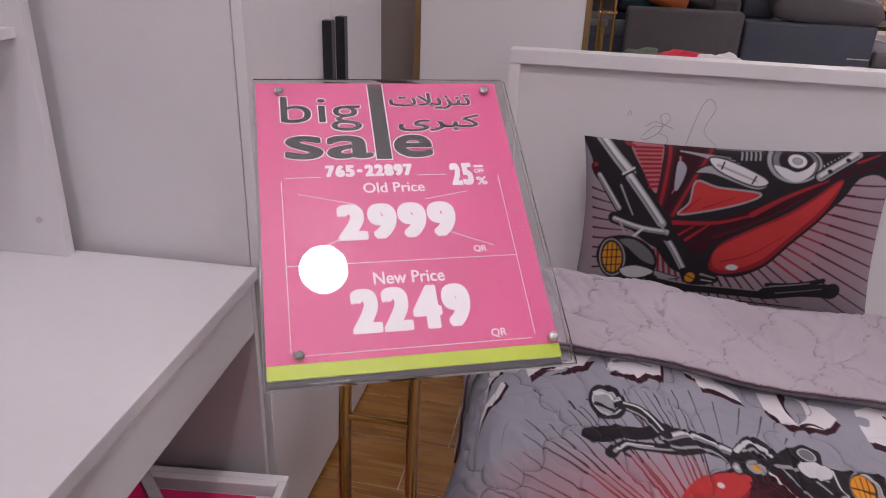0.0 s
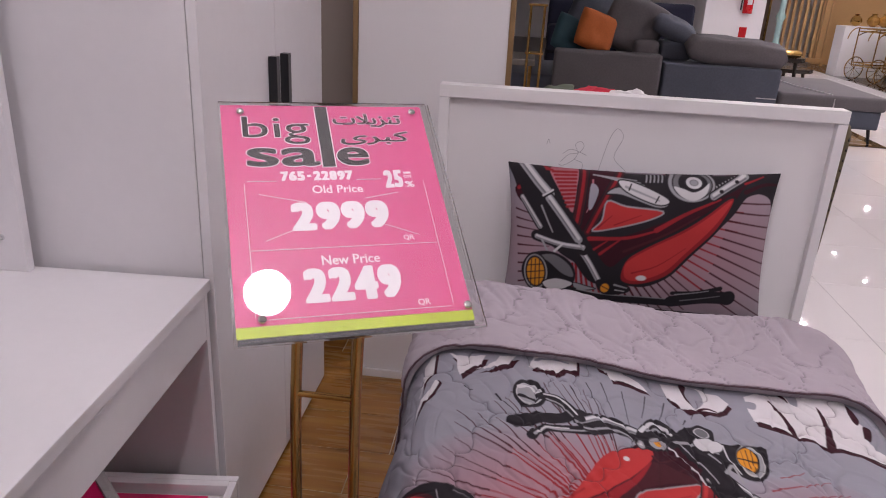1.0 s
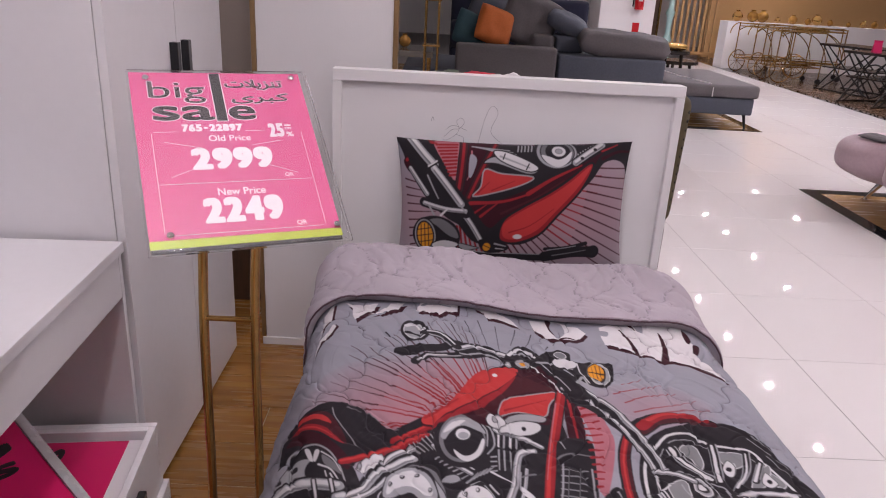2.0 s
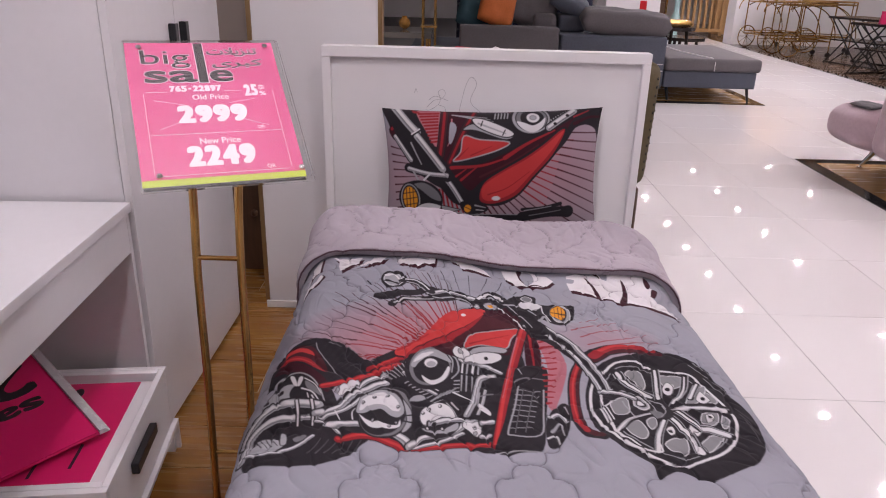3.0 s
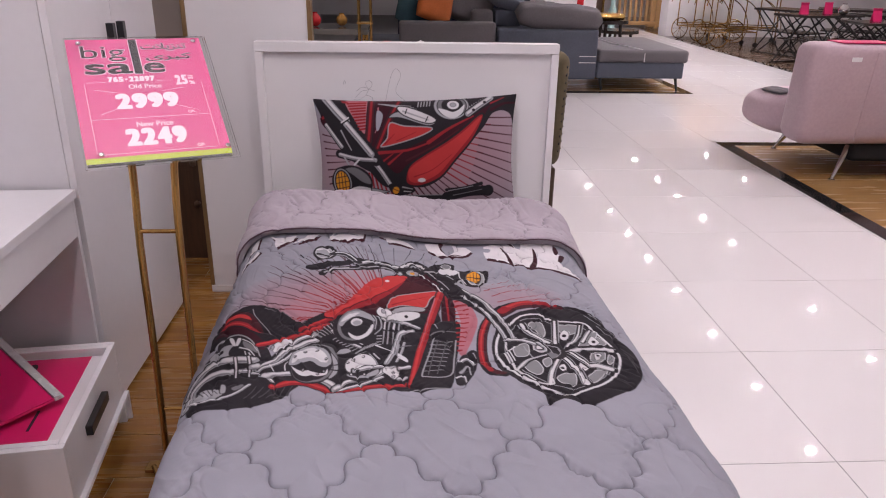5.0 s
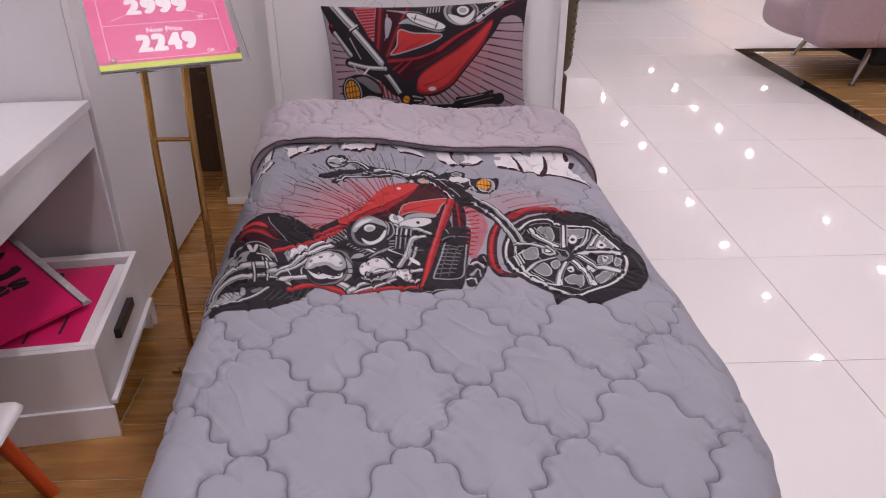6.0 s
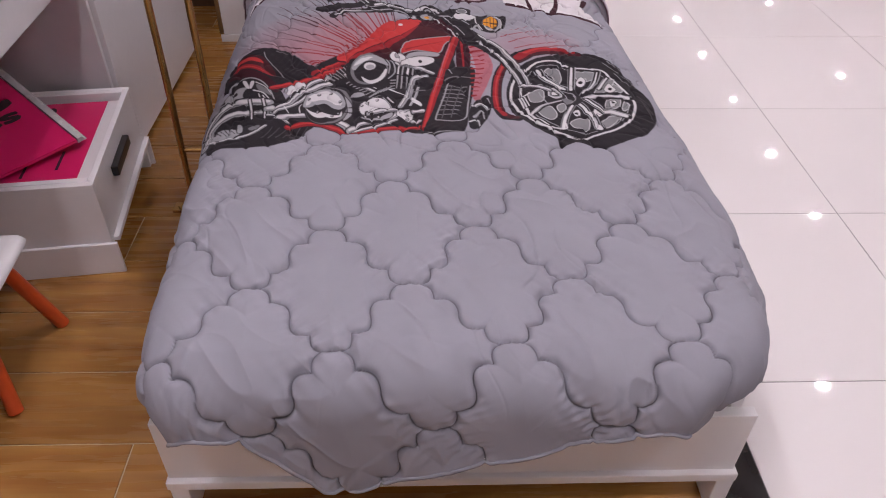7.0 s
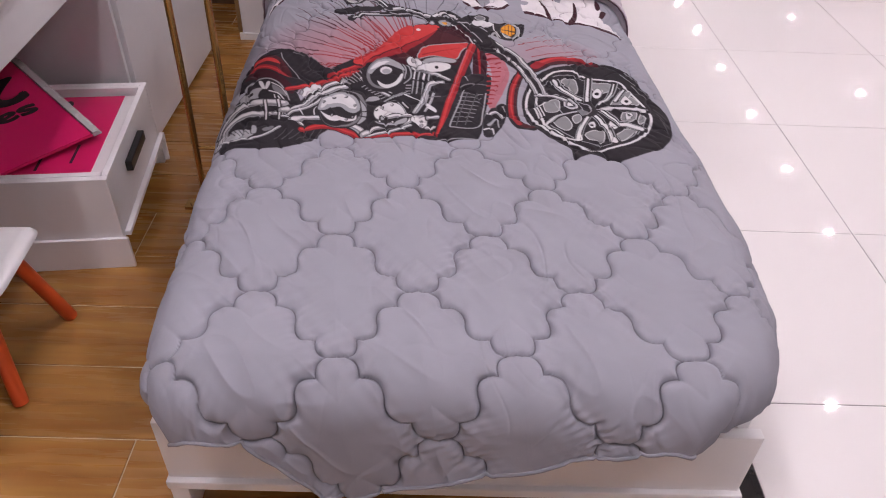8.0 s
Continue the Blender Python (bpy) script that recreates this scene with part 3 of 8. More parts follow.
    bulge = -0.018 * np.sin(np.clip(u / 0.12, 0, 1) * math.pi)
    s2, t2 = s.ravel(), (t + bulge).ravel()
    pos, nor = drape(s2, t2)
    h, d = quilting(s2 + 0.03 * value_noise(s2 * 4, t2 * 4, 15), t2 + 0.03 * value_noise(s2 * 4, t2 * 4, 16), 0.2, 0.23, 0.07)
    h = h * 1.25 + 0.006 * value_noise(s2 * 3, t2 * 3, 9) + slack(s2, t2, 51, 0.009) + slack(s2 * 1.9, t2 * 1.9, 55, 0.006)
    inner = np.clip(np.minimum(u, 1 - u) / 0.12, 0, 1) * np.ones_like(t)
    slim = 1 - 0.6 * np.clip(1 - nor[:, 2], 0, 1)
    pos = pos + nor * ((thick.ravel() + 0.004) * slim + h * inner.ravel())[:, None]
    pos[:, 2] += rise.ravel() * np.clip(nor[:, 2], 0, 1)
    tone = np.where(d < 0.0016, 0.7, 1.0)[:, None]
    plain = np.array((0.41, 0.365, 0.405))[None, :] * tone
    place("folded_end", grid_mesh("folded_end", pos, rows2, cols2, plain, CLOTH), root, "plain grey-lilac reverse side turned back", 0)
    edge = pos.reshape(rows2, cols2, 3)[6]
    bm = tube([tuple(p + np.array((0, -0.003, 0.0))) for p in edge[::4]], 0.0026, sides=6)
    part("piping", bm, CLOTH_PIPING, root, "dark red-brown piping", smooth=0)


CLOTH_PLAIN = material("plain_quilt_cotton", CLOTH_GREY, 0.8, grain=0.1, grain_scale=80, bump=0.2, bump_scale=500)
K, DARK_RED, RED, BRIGHT = (0.017, 0.014, 0.018), (0.055, 0.011, 0.016), (0.25, 0.016, 0.022), (0.43, 0.035, 0.035)
SILVER, LIGHT, GREY, ROSE, AMBER = (0.29, 0.29, 0.31), (0.55, 0.54, 0.56), (0.15, 0.146, 0.16), (0.36, 0.13, 0.16), (0.62, 0.25, 0.02)


MAROON, PAPER, DISC = (0.035, 0.006, 0.012), (0.64, 0.61, 0.63), (0.2, 0.2, 0.21)


def pipe(d, pts, w):
    """A chrome tube: black outline, grey body, light streak."""
    d.line(pts, w * 1.45, K)
    d.line(pts, w, SILVER)
    d.line([(x, y + 0.16 * w) for x, y in pts], w * 0.42, LIGHT)
    d.line([(x, y - 0.3 * w) for x, y in pts], w * 0.2, GREY)


def red_tube(d, pts, w):
    d.line(pts, w * 1.3, K)
    d.line(pts, w, RED)
    d.line([(x - 0.15 * w, y + 0.1 * w) for x, y in pts], w * 0.35, BRIGHT)


def rays(d, c, a0, a1, n, r0, r1, width, colour, jitter, seed):
    r = random.Random(seed)
    for k in range(n):
        a = radians(a0 + (a1 - a0) * k / (n - 1)) + r.uniform(-0.01, 0.01)
        s, e = r0 * r.uniform(1 - jitter, 1 + jitter), r1 * r.uniform(1 - jitter, 1 + jitter)
        d.line([(c[0] + s * math.cos(a), c[1] + s * math.sin(a)), (c[0] + e * math.cos(a), c[1] + e * math.sin(a))], width, colour, end=width * 0.25)


def paint_quilt(d):
    d.haze((0.656, 1.028), 0.213, 0.175, ROSE, 0.75)
    d.haze((0.786, 1.124), 0.134, 0.112, ROSE, 0.50)
    d.haze((1.223, 1.112), 0.150, 0.099, ROSE, 0.40)
    d.line([(0.789, 0.985), (0.690, 0.990), (0.572, 0.999)], 0.0066, RED, end=0.0028)
    d.line([(0.580, 0.999), (0.514, 0.999), (0.449, 0.996)], 0.0030, DARK_RED, end=0.0010)
    d.line([(0.789, 0.993), (0.720, 0.995), (0.619, 1.001)], 0.0070, RED, end=0.0030)
    d.line([(0.626, 1.000), (0.569, 1.008), (0.512, 1.018)], 0.0020, DARK_RED, end=0.0020)
    d.line([(0.789, 1.000), (0.702, 1.015), (0.589, 1.038)], 0.0057, RED, end=0.0028)
    d.line([(0.598, 1.036), (0.534, 1.047), (0.470, 1.056)], 0.0030, DARK_RED, end=0.0020)
    d.line([(0.790, 1.008), (0.712, 1.023), (0.604, 1.048)], 0.0057, RED, end=0.0019)
    d.line([(0.612, 1.046), (0.551, 1.062), (0.489, 1.080)], 0.0038, DARK_RED, end=0.0019)
    d.line([(0.791, 1.015), (0.719, 1.036), (0.615, 1.072)], 0.0060, RED, end=0.0028)
    d.line([(0.623, 1.069), (0.563, 1.089), (0.502, 1.109)], 0.0028, DARK_RED, end=0.0009)
    d.line([(0.792, 1.022), (0.725, 1.043), (0.624, 1.080)], 0.0060, RED, end=0.0019)
    d.line([(0.632, 1.077), (0.574, 1.103), (0.515, 1.134)], 0.0028, DARK_RED, end=0.0009)
    d.line([(0.794, 1.030), (0.736, 1.054), (0.640, 1.100)], 0.0070, RED, end=0.0028)
    d.line([(0.647, 1.096), (0.592, 1.125), (0.536, 1.158)], 0.0032, DARK_RED, end=0.0013)
    d.line([(0.795, 1.037), (0.737, 1.071), (0.641, 1.136)], 0.0072, RED, end=0.0027)
    d.line([(0.648, 1.132), (0.591, 1.166), (0.532, 1.199)], 0.0036, DARK_RED, end=0.0018)
    d.line([(0.797, 1.044), (0.738, 1.080), (0.642, 1.149)], 0.0069, RED, end=0.0022)
    d.line([(0.649, 1.143), (0.592, 1.187), (0.532, 1.237)], 0.0039, DARK_RED, end=0.0022)
    d.line([(0.800, 1.051), (0.756, 1.079), (0.671, 1.143)], 0.0069, RED, end=0.0022)
    d.line([(0.677, 1.137), (0.628, 1.181), (0.576, 1.235)], 0.0039, DARK_RED, end=0.0022)
    d.line([(0.802, 1.058), (0.771, 1.078), (0.695, 1.137)], 0.0061, RED, end=0.0022)
    d.line([(0.701, 1.131), (0.658, 1.175), (0.614, 1.232)], 0.0035, DARK_RED, end=0.0021)
    d.line([(0.805, 1.064), (0.771, 1.094), (0.694, 1.169)], 0.0050, RED, end=0.0025)
    d.line([(0.700, 1.162), (0.656, 1.216), (0.607, 1.287)], 0.0042, DARK_RED, end=0.0014)
    d.line([(0.808, 1.071), (0.782, 1.103), (0.714, 1.188)], 0.0064, RED, end=0.0021)
    d.line([(0.719, 1.181), (0.677, 1.238), (0.630, 1.305)], 0.0038, DARK_RED, end=0.0020)
    d.line([(0.812, 1.078), (0.786, 1.109), (0.720, 1.195)], 0.0058, RED, end=0.0019)
    d.line([(0.725, 1.188), (0.685, 1.253), (0.640, 1.332)], 0.0034, DARK_RED, end=0.0019)
    d.line([(0.815, 1.084), (0.796, 1.103), (0.736, 1.180)], 0.0064, RED, end=0.0021)
    d.line([(0.740, 1.173), (0.706, 1.233), (0.671, 1.318)], 0.0033, DARK_RED, end=0.0007)
    d.line([(0.819, 1.091), (0.803, 1.110), (0.747, 1.192)], 0.0054, RED, end=0.0018)
    d.line([(0.751, 1.185), (0.719, 1.249), (0.685, 1.336)], 0.0032, DARK_RED, end=0.0006)
    d.line([(0.823, 1.097), (0.812, 1.122), (0.765, 1.224)], 0.0063, RED, end=0.0018)
    d.line([(0.769, 1.216), (0.736, 1.286), (0.699, 1.363)], 0.0034, DARK_RED, end=0.0019)
    d.line([(0.827, 1.102), (0.815, 1.122), (0.765, 1.218)], 0.0063, RED, end=0.0018)
    d.line([(0.769, 1.209), (0.741, 1.285), (0.711, 1.378)], 0.0027, DARK_RED, end=0.0018)
    d.line([(0.832, 1.108), (0.823, 1.132), (0.782, 1.244)], 0.0049, RED, end=0.0014)
    d.line([(0.785, 1.234), (0.758, 1.315), (0.726, 1.402)], 0.0033, DARK_RED, end=0.0003)
    d.line([(0.836, 1.113), (0.833, 1.129), (0.799, 1.238)], 0.0059, RED, end=0.0014)
    d.line([(0.802, 1.229), (0.779, 1.305), (0.751, 1.386)], 0.0033, DARK_RED, end=0.0012)
    d.line([(0.841, 1.119), (0.840, 1.129), (0.810, 1.236)], 0.0054, RED, end=0.0027)
    d.line([(0.813, 1.226), (0.792, 1.302), (0.769, 1.384)], 0.0026, DARK_RED, end=0.0013)
    d.line([(0.846, 1.124), (0.851, 1.119), (0.830, 1.216)], 0.0058, RED, end=0.0024)
    d.line([(0.831, 1.208), (0.815, 1.273), (0.795, 1.344)], 0.0027, DARK_RED, end=0.0012)
    d.line([(0.851, 1.128), (0.850, 1.126), (0.823, 1.226)], 0.0059, RED, end=0.0012)
    d.line([(0.825, 1.217), (0.812, 1.294), (0.799, 1.382)], 0.0024, DARK_RED, end=0.0011)
    d.line([(0.857, 1.132), (0.860, 1.121), (0.844, 1.219)], 0.0055, RED, end=0.0012)
    d.line([(0.846, 1.211), (0.834, 1.279), (0.820, 1.356)], 0.0034, DARK_RED, end=0.0011)
    d.line([(0.862, 1.135), (0.866, 1.110), (0.853, 1.197)], 0.0057, RED, end=0.0024)
    d.line([(0.854, 1.189), (0.846, 1.249), (0.838, 1.319)], 0.0034, DARK_RED, end=0.0011)
    d.line([(0.771, 1.379), (0.784, 1.336), (0.798, 1.280)], 0.0026, K, end=0.0013)
    d.line([(0.806, 1.409), (0.818, 1.365), (0.830, 1.312)], 0.0025, K, end=0.0013)
    d.line([(0.841, 1.423), (0.849, 1.370), (0.860, 1.300)], 0.0024, K, end=0.0011)
    d.line([(0.886, 1.404), (0.887, 1.345), (0.889, 1.281)], 0.0020, K, end=0.0010)
    d.line([(0.940, 1.412), (0.931, 1.365), (0.920, 1.319)], 0.0024, K, end=0.0012)
    d.line([(0.982, 1.406), (0.972, 1.368), (0.959, 1.329)], 0.0027, K, end=0.0012)
    d.line([(1.020, 1.355), (1.010, 1.331)], 0.0034, K, end=0.0013)
    d.line([(1.050, 1.404), (1.036, 1.370)], 0.0034, K, end=0.0008)
    d.line([(0.608, 1.313), (0.636, 1.274), (0.667, 1.237)], 0.0038, K, end=0.0012)
    d.line([(0.538, 1.342), (0.557, 1.326)], 0.0040, K, end=0.0016)
    d.line([(1.148, 1.158), (1.204, 1.177), (1.269, 1.203)], 0.0050, RED, strength=0.80, end=0.0017)
    d.line([(1.166, 1.123), (1.230, 1.153), (1.294, 1.172)], 0.0047, RED, strength=0.80, end=0.0019)
    d.line([(1.179, 1.089), (1.253, 1.113), (1.334, 1.147)], 0.0044, RED, strength=0.80, end=0.0016)
    d.line([(1.176, 1.201), (1.226, 1.224)], 0.0047, RED, strength=0.80, end=0.0019)
    d.line([(1.203, 1.074), (1.281, 1.103), (1.358, 1.119)], 0.0044, RED, strength=0.80, end=0.0016)
    d.patch([(0.500, 1.457), (0.584, 1.459), (0.575, 1.421), (0.559, 1.406), (0.532, 1.365), (0.524, 1.395), (0.520, 1.431)], MAROON, smooth=False)
    d.patch([(0.607, 1.437), (0.617, 1.461), (0.656, 1.469), (0.644, 1.444), (0.638, 1.426), (0.617, 1.415), (0.566, 1.393), (0.599, 1.423)], MAROON, smooth=False)
    d.patch([(0.685, 1.429), (0.696, 1.476), (0.730, 1.495), (0.795, 1.494), (0.796, 1.466), (0.793, 1.433), (0.764, 1.433), (0.749, 1.411), (0.714, 1.422), (0.695, 1.425)], MAROON, smooth=False)
    d.patch([(0.835, 1.496), (0.870, 1.498), (0.905, 1.474), (0.939, 1.450), (0.956, 1.427), (0.932, 1.424), (0.901, 1.435), (0.870, 1.429), (0.865, 1.459), (0.841, 1.471)], MAROON, smooth=False)
    d.patch([(0.990, 1.469), (1.036, 1.480), (1.077, 1.485), (1.123, 1.469), (1.140, 1.436), (1.122, 1.408), (1.103, 1.392), (1.065, 1.394), (1.039, 1.385), (1.007, 1.415), (0.994, 1.440)], MAROON, smooth=False)
    d.patch([(1.183, 1.474), (1.219, 1.499), (1.275, 1.494), (1.314, 1.519), (1.370, 1.533), (1.418, 1.508), (1.411, 1.437), (1.422, 1.412), (1.406, 1.366), (1.419, 1.327), (1.445, 1.272), (1.454, 1.243), (1.413, 1.270), (1.372, 1.301), (1.334, 1.310), (1.308, 1.305), (1.296, 1.327), (1.282, 1.338), (1.259, 1.344), (1.219, 1.358), (1.180, 1.371), (1.177, 1.413)], MAROON, smooth=False)
    d.patch([(0.450, 1.298), (0.439, 1.427), (0.456, 1.471), (0.466, 1.476), (0.469, 1.398), (0.454, 1.374), (0.449, 1.331)], MAROON, smooth=False)
    d.patch([(0.447, 1.205), (0.457, 1.290), (0.480, 1.355), (0.489, 1.342), (0.479, 1.300), (0.461, 1.266), (0.453, 1.228)], MAROON, smooth=False)
    d.patch([(0.443, 1.301), (0.431, 1.431), (0.449, 1.475), (0.458, 1.480), (0.462, 1.402), (0.446, 1.378), (0.442, 1.335)], PAPER, smooth=False)
    d.patch([(0.440, 1.208), (0.450, 1.294), (0.473, 1.358), (0.482, 1.346), (0.472, 1.303), (0.454, 1.270), (0.446, 1.231)], PAPER, smooth=False)
    d.patch([(0.491, 1.478), (0.576, 1.480), (0.568, 1.441), (0.551, 1.426), (0.524, 1.384), (0.515, 1.415), (0.511, 1.451)], PAPER, smooth=False)
    d.patch([(0.600, 1.458), (0.609, 1.482), (0.648, 1.490), (0.637, 1.465), (0.630, 1.446), (0.609, 1.435), (0.558, 1.413), (0.591, 1.443)], PAPER, smooth=False)
    d.patch([(0.678, 1.449), (0.690, 1.497), (0.723, 1.516), (0.789, 1.514), (0.790, 1.485), (0.788, 1.452), (0.758, 1.452), (0.743, 1.430), (0.708, 1.442), (0.689, 1.445)], PAPER, smooth=False)
    d.patch([(0.829, 1.515), (0.865, 1.517), (0.900, 1.492), (0.934, 1.468), (0.951, 1.444), (0.927, 1.441), (0.896, 1.453), (0.865, 1.447), (0.860, 1.477), (0.835, 1.489)], PAPER, smooth=False)
    d.patch([(0.986, 1.488), (1.032, 1.499), (1.073, 1.504), (1.120, 1.488), (1.137, 1.455), (1.119, 1.426), (1.100, 1.410), (1.061, 1.412), (1.035, 1.403), (1.002, 1.432), (0.990, 1.458)], PAPER, smooth=False)
    d.patch([(1.180, 1.494), (1.217, 1.520), (1.273, 1.514), (1.312, 1.540), (1.369, 1.554), (1.417, 1.529), (1.410, 1.457), (1.421, 1.431), (1.406, 1.384), (1.418, 1.345), (1.445, 1.289), (1.453, 1.260), (1.412, 1.287), (1.371, 1.318), (1.332, 1.328), (1.307, 1.322), (1.295, 1.345), (1.280, 1.356), (1.257, 1.362), (1.217, 1.376), (1.177, 1.390), (1.174, 1.432)], PAPER, smooth=False)
    d.line([(0.695, 1.479), (0.734, 1.484), (0.769, 1.478)], 0.0100, CLOTH_GREY, end=0.0050)
    d.patch([(1.039, 1.488), (1.073, 1.500), (1.080, 1.452), (1.062, 1.425), (1.045, 1.432)], CLOTH_GREY)
    d.patch([(1.031, 1.503), (1.047, 1.500), (1.039, 1.465), (1.049, 1.429), (1.037, 1.438), (1.032, 1.472)], MAROON)
    d.line([(1.047, 1.403), (1.079, 1.422), (1.100, 1.414)], 0.0120, MAROON, end=0.0044)
    d.patch([(1.175, 1.471), (1.199, 1.469), (1.192, 1.442), (1.174, 1.445)], CLOTH_GREY)
    d.patch([(1.234, 1.493), (1.246, 1.481), (1.255, 1.403), (1.264, 1.359), (1.249, 1.370), (1.243, 1.437)], MAROON)
    d.patch([(1.342, 1.492), (1.347, 1.444), (1.340, 1.380), (1.323, 1.319), (1.305, 1.322), (1.330, 1.400)], MAROON)
    d.patch([(1.416, 1.515), (1.422, 1.457), (1.409, 1.431), (1.406, 1.469)], MAROON)
    d.patch([(1.419, 1.427), (1.434, 1.420), (1.416, 1.373), (1.409, 1.385)], MAROON)
    d.patch([(1.280, 1.519), (1.306, 1.526), (1.299, 1.484), (1.287, 1.492)], CLOTH_GREY)
    d.line([(1.267, 1.523), (1.280, 1.497)], 0.0105, MAROON, end=0.0029)
    d.line([(1.188, 1.386), (1.225, 1.372), (1.256, 1.358)], 0.0104, MAROON)
    d.line([(1.342, 1.320), (1.385, 1.308), (1.427, 1.280)], 0.0100, MAROON, end=0.0039)
    d.patch([(0.434, 0.666), (0.440, 0.714), (0.458, 0.769), (0.450, 0.851), (0.460, 0.930), (0.515, 0.949), (0.572, 0.892), (0.623, 0.778), (0.686, 0.716), (0.664, 0.678), (0.637, 0.645), (0.601, 0.623), (0.558, 0.613), (0.512, 0.616), (0.466, 0.620), (0.438, 0.630)], K)
    d.line([(0.567, 0.653), (0.578, 0.674), (0.585, 0.698)], 0.0013, GREY, strength=0.55, end=0.0013)
    d.line([(0.583, 0.654), (0.594, 0.674), (0.601, 0.699)], 0.0028, GREY, strength=0.55, end=0.0006)
    d.line([(0.599, 0.655), (0.610, 0.675), (0.618, 0.700)], 0.0018, GREY, strength=0.55, end=0.0009)
    d.line([(0.615, 0.656), (0.627, 0.676), (0.634, 0.701)], 0.0016, GREY, strength=0.55, end=0.0013)
    d.line([(0.631, 0.656), (0.643, 0.677), (0.651, 0.702)], 0.0016, GREY, strength=0.55, end=0.0013)
    d.line([(0.647, 0.657), (0.659, 0.678), (0.668, 0.702)], 0.0014, GREY, strength=0.55, end=0.0006)
    d.patch([(0.427, 0.885), (0.426, 0.966), (0.447, 1.010), (0.483, 1.043), (0.524, 1.053), (0.569, 1.045), (0.604, 1.016), (0.647, 0.984), (0.714, 1.020), (0.769, 1.045), (0.791, 1.027), (0.731, 0.982), (0.653, 0.934), (0.585, 0.893), (0.573, 0.846), (0.546, 0.887), (0.506, 0.924), (0.465, 0.926), (0.442, 0.895)], K)
    d.patch([(0.435, 0.939), (0.455, 0.971), (0.498, 0.965), (0.545, 0.930), (0.572, 0.892), (0.567, 0.869), (0.528, 0.912), (0.490, 0.935), (0.456, 0.934)], MAROON)
    d.patch([(0.438, 0.962), (0.448, 1.006), (0.486, 1.027), (0.520, 1.013), (0.560, 0.943), (0.535, 0.950), (0.503, 0.977), (0.467, 0.979)], DARK_RED)
    d.patch([(0.445, 0.994), (0.463, 1.015), (0.497, 1.016), (0.519, 0.999), (0.513, 0.995), (0.488, 1.004), (0.463, 0.999)], BRIGHT)
    d.patch([(0.442, 0.968), (0.458, 0.989), (0.493, 0.988), (0.527, 0.970), (0.554, 0.942), (0.528, 0.952), (0.497, 0.971), (0.465, 0.975)], RED)
    d.line([(0.455, 0.983), (0.492, 0.980), (0.526, 0.962)], 0.0054, BRIGHT, end=0.0018)
    d.line([(0.517, 1.035), (0.525, 1.013), (0.548, 0.980), (0.581, 0.937)], 0.0021, SILVER, end=0.0014)
    d.line([(0.593, 1.026), (0.625, 0.998), (0.661, 0.983)], 0.0022, GREY, end=0.0009)
    d.line([(0.548, 1.039), (0.579, 1.029)], 0.0028, GREY, end=0.0009)
    d.line([(0.447, 0.900), (0.466, 0.922), (0.497, 0.934), (0.528, 0.916), (0.552, 0.880), (0.569, 0.836)], 0.0047, SILVER, end=0.0028)
    d.patch([(0.437, 0.814), (0.449, 0.868), (0.476, 0.894), (0.501, 0.889), (0.498, 0.852), (0.484, 0.839), (0.462, 0.825)], SILVER, K, 0.0021)
    d.oval((0.467, 0.867), 0.0070, 0.0090, 0, K)
    d.oval((0.443, 0.836), 0.0040, 0.0080, 0, K)
    d.oval((0.500, 0.866), 0.0120, 0.0250, 0, K)
    d.patch([(0.478, 0.920), (0.488, 0.919), (0.500, 0.889), (0.491, 0.893)], LIGHT)
    d.patch([(0.499, 0.919), (0.508, 0.917), (0.505, 0.889), (0.499, 0.893)], LIGHT)
    d.patch([(0.515, 0.907), (0.542, 0.886), (0.560, 0.855), (0.541, 0.868), (0.522, 0.883)], GREY)
    d.line([(0.512, 0.915), (0.538, 0.895), (0.557, 0.864)], 0.0028, LIGHT, end=0.0014)
    d.line([(0.512, 0.880), (0.537, 0.868), (0.556, 0.840)], 0.0047, LIGHT, end=0.0022)
    d.line([(0.527, 0.863), (0.535, 0.839)], 0.0022, LIGHT)
    d.line([(0.538, 0.856), (0.548, 0.837)], 0.0031, LIGHT)
    pipe(d, [(0.420, 0.719), (0.434, 0.773), (0.462, 0.811), (0.502, 0.827), (0.555, 0.821)], 0.0295)
    pipe(d, [(0.428, 0.658), (0.439, 0.720), (0.466, 0.756), (0.506, 0.772), (0.560, 0.779)], 0.0240)
    d.patch([(0.441, 0.677), (0.458, 0.700), (0.494, 0.702), (0.516, 0.678), (0.498, 0.664), (0.468, 0.662)], SILVER, K, 0.0021)
    d.line([(0.454, 0.700), (0.471, 0.678)], 0.0022, K)
    d.line([(0.464, 0.700), (0.482, 0.679)], 0.0017, K)
    d.line([(0.475, 0.701), (0.492, 0.679)], 0.0021, K)
    d.line([(0.485, 0.701), (0.503, 0.680)], 0.0017, K)
    pipe(d, [(0.439, 0.669), (0.485, 0.657), (0.537, 0.670), (0.567, 0.710)], 0.0090)
    d.patch([(0.502, 0.717), (0.515, 0.711), (0.520, 0.683), (0.508, 0.682)], SILVER, K, 0.0021)
    d.patch([(0.530, 0.700), (0.549, 0.713), (0.555, 0.705), (0.540, 0.688)], GREY)
    d.line([(0.509, 0.837), (0.520, 0.795), (0.531, 0.742)], 0.0110, K)
    d.line([(0.509, 0.837), (0.520, 0.795), (0.530, 0.744)], 0.0051, LIGHT, end=0.0031)
    d.line([(0.541, 0.839), (0.552, 0.797), (0.561, 0.744)], 0.0112, K)
    d.line([(0.541, 0.839), (0.552, 0.797), (0.560, 0.746)], 0.0049, LIGHT, end=0.0029)
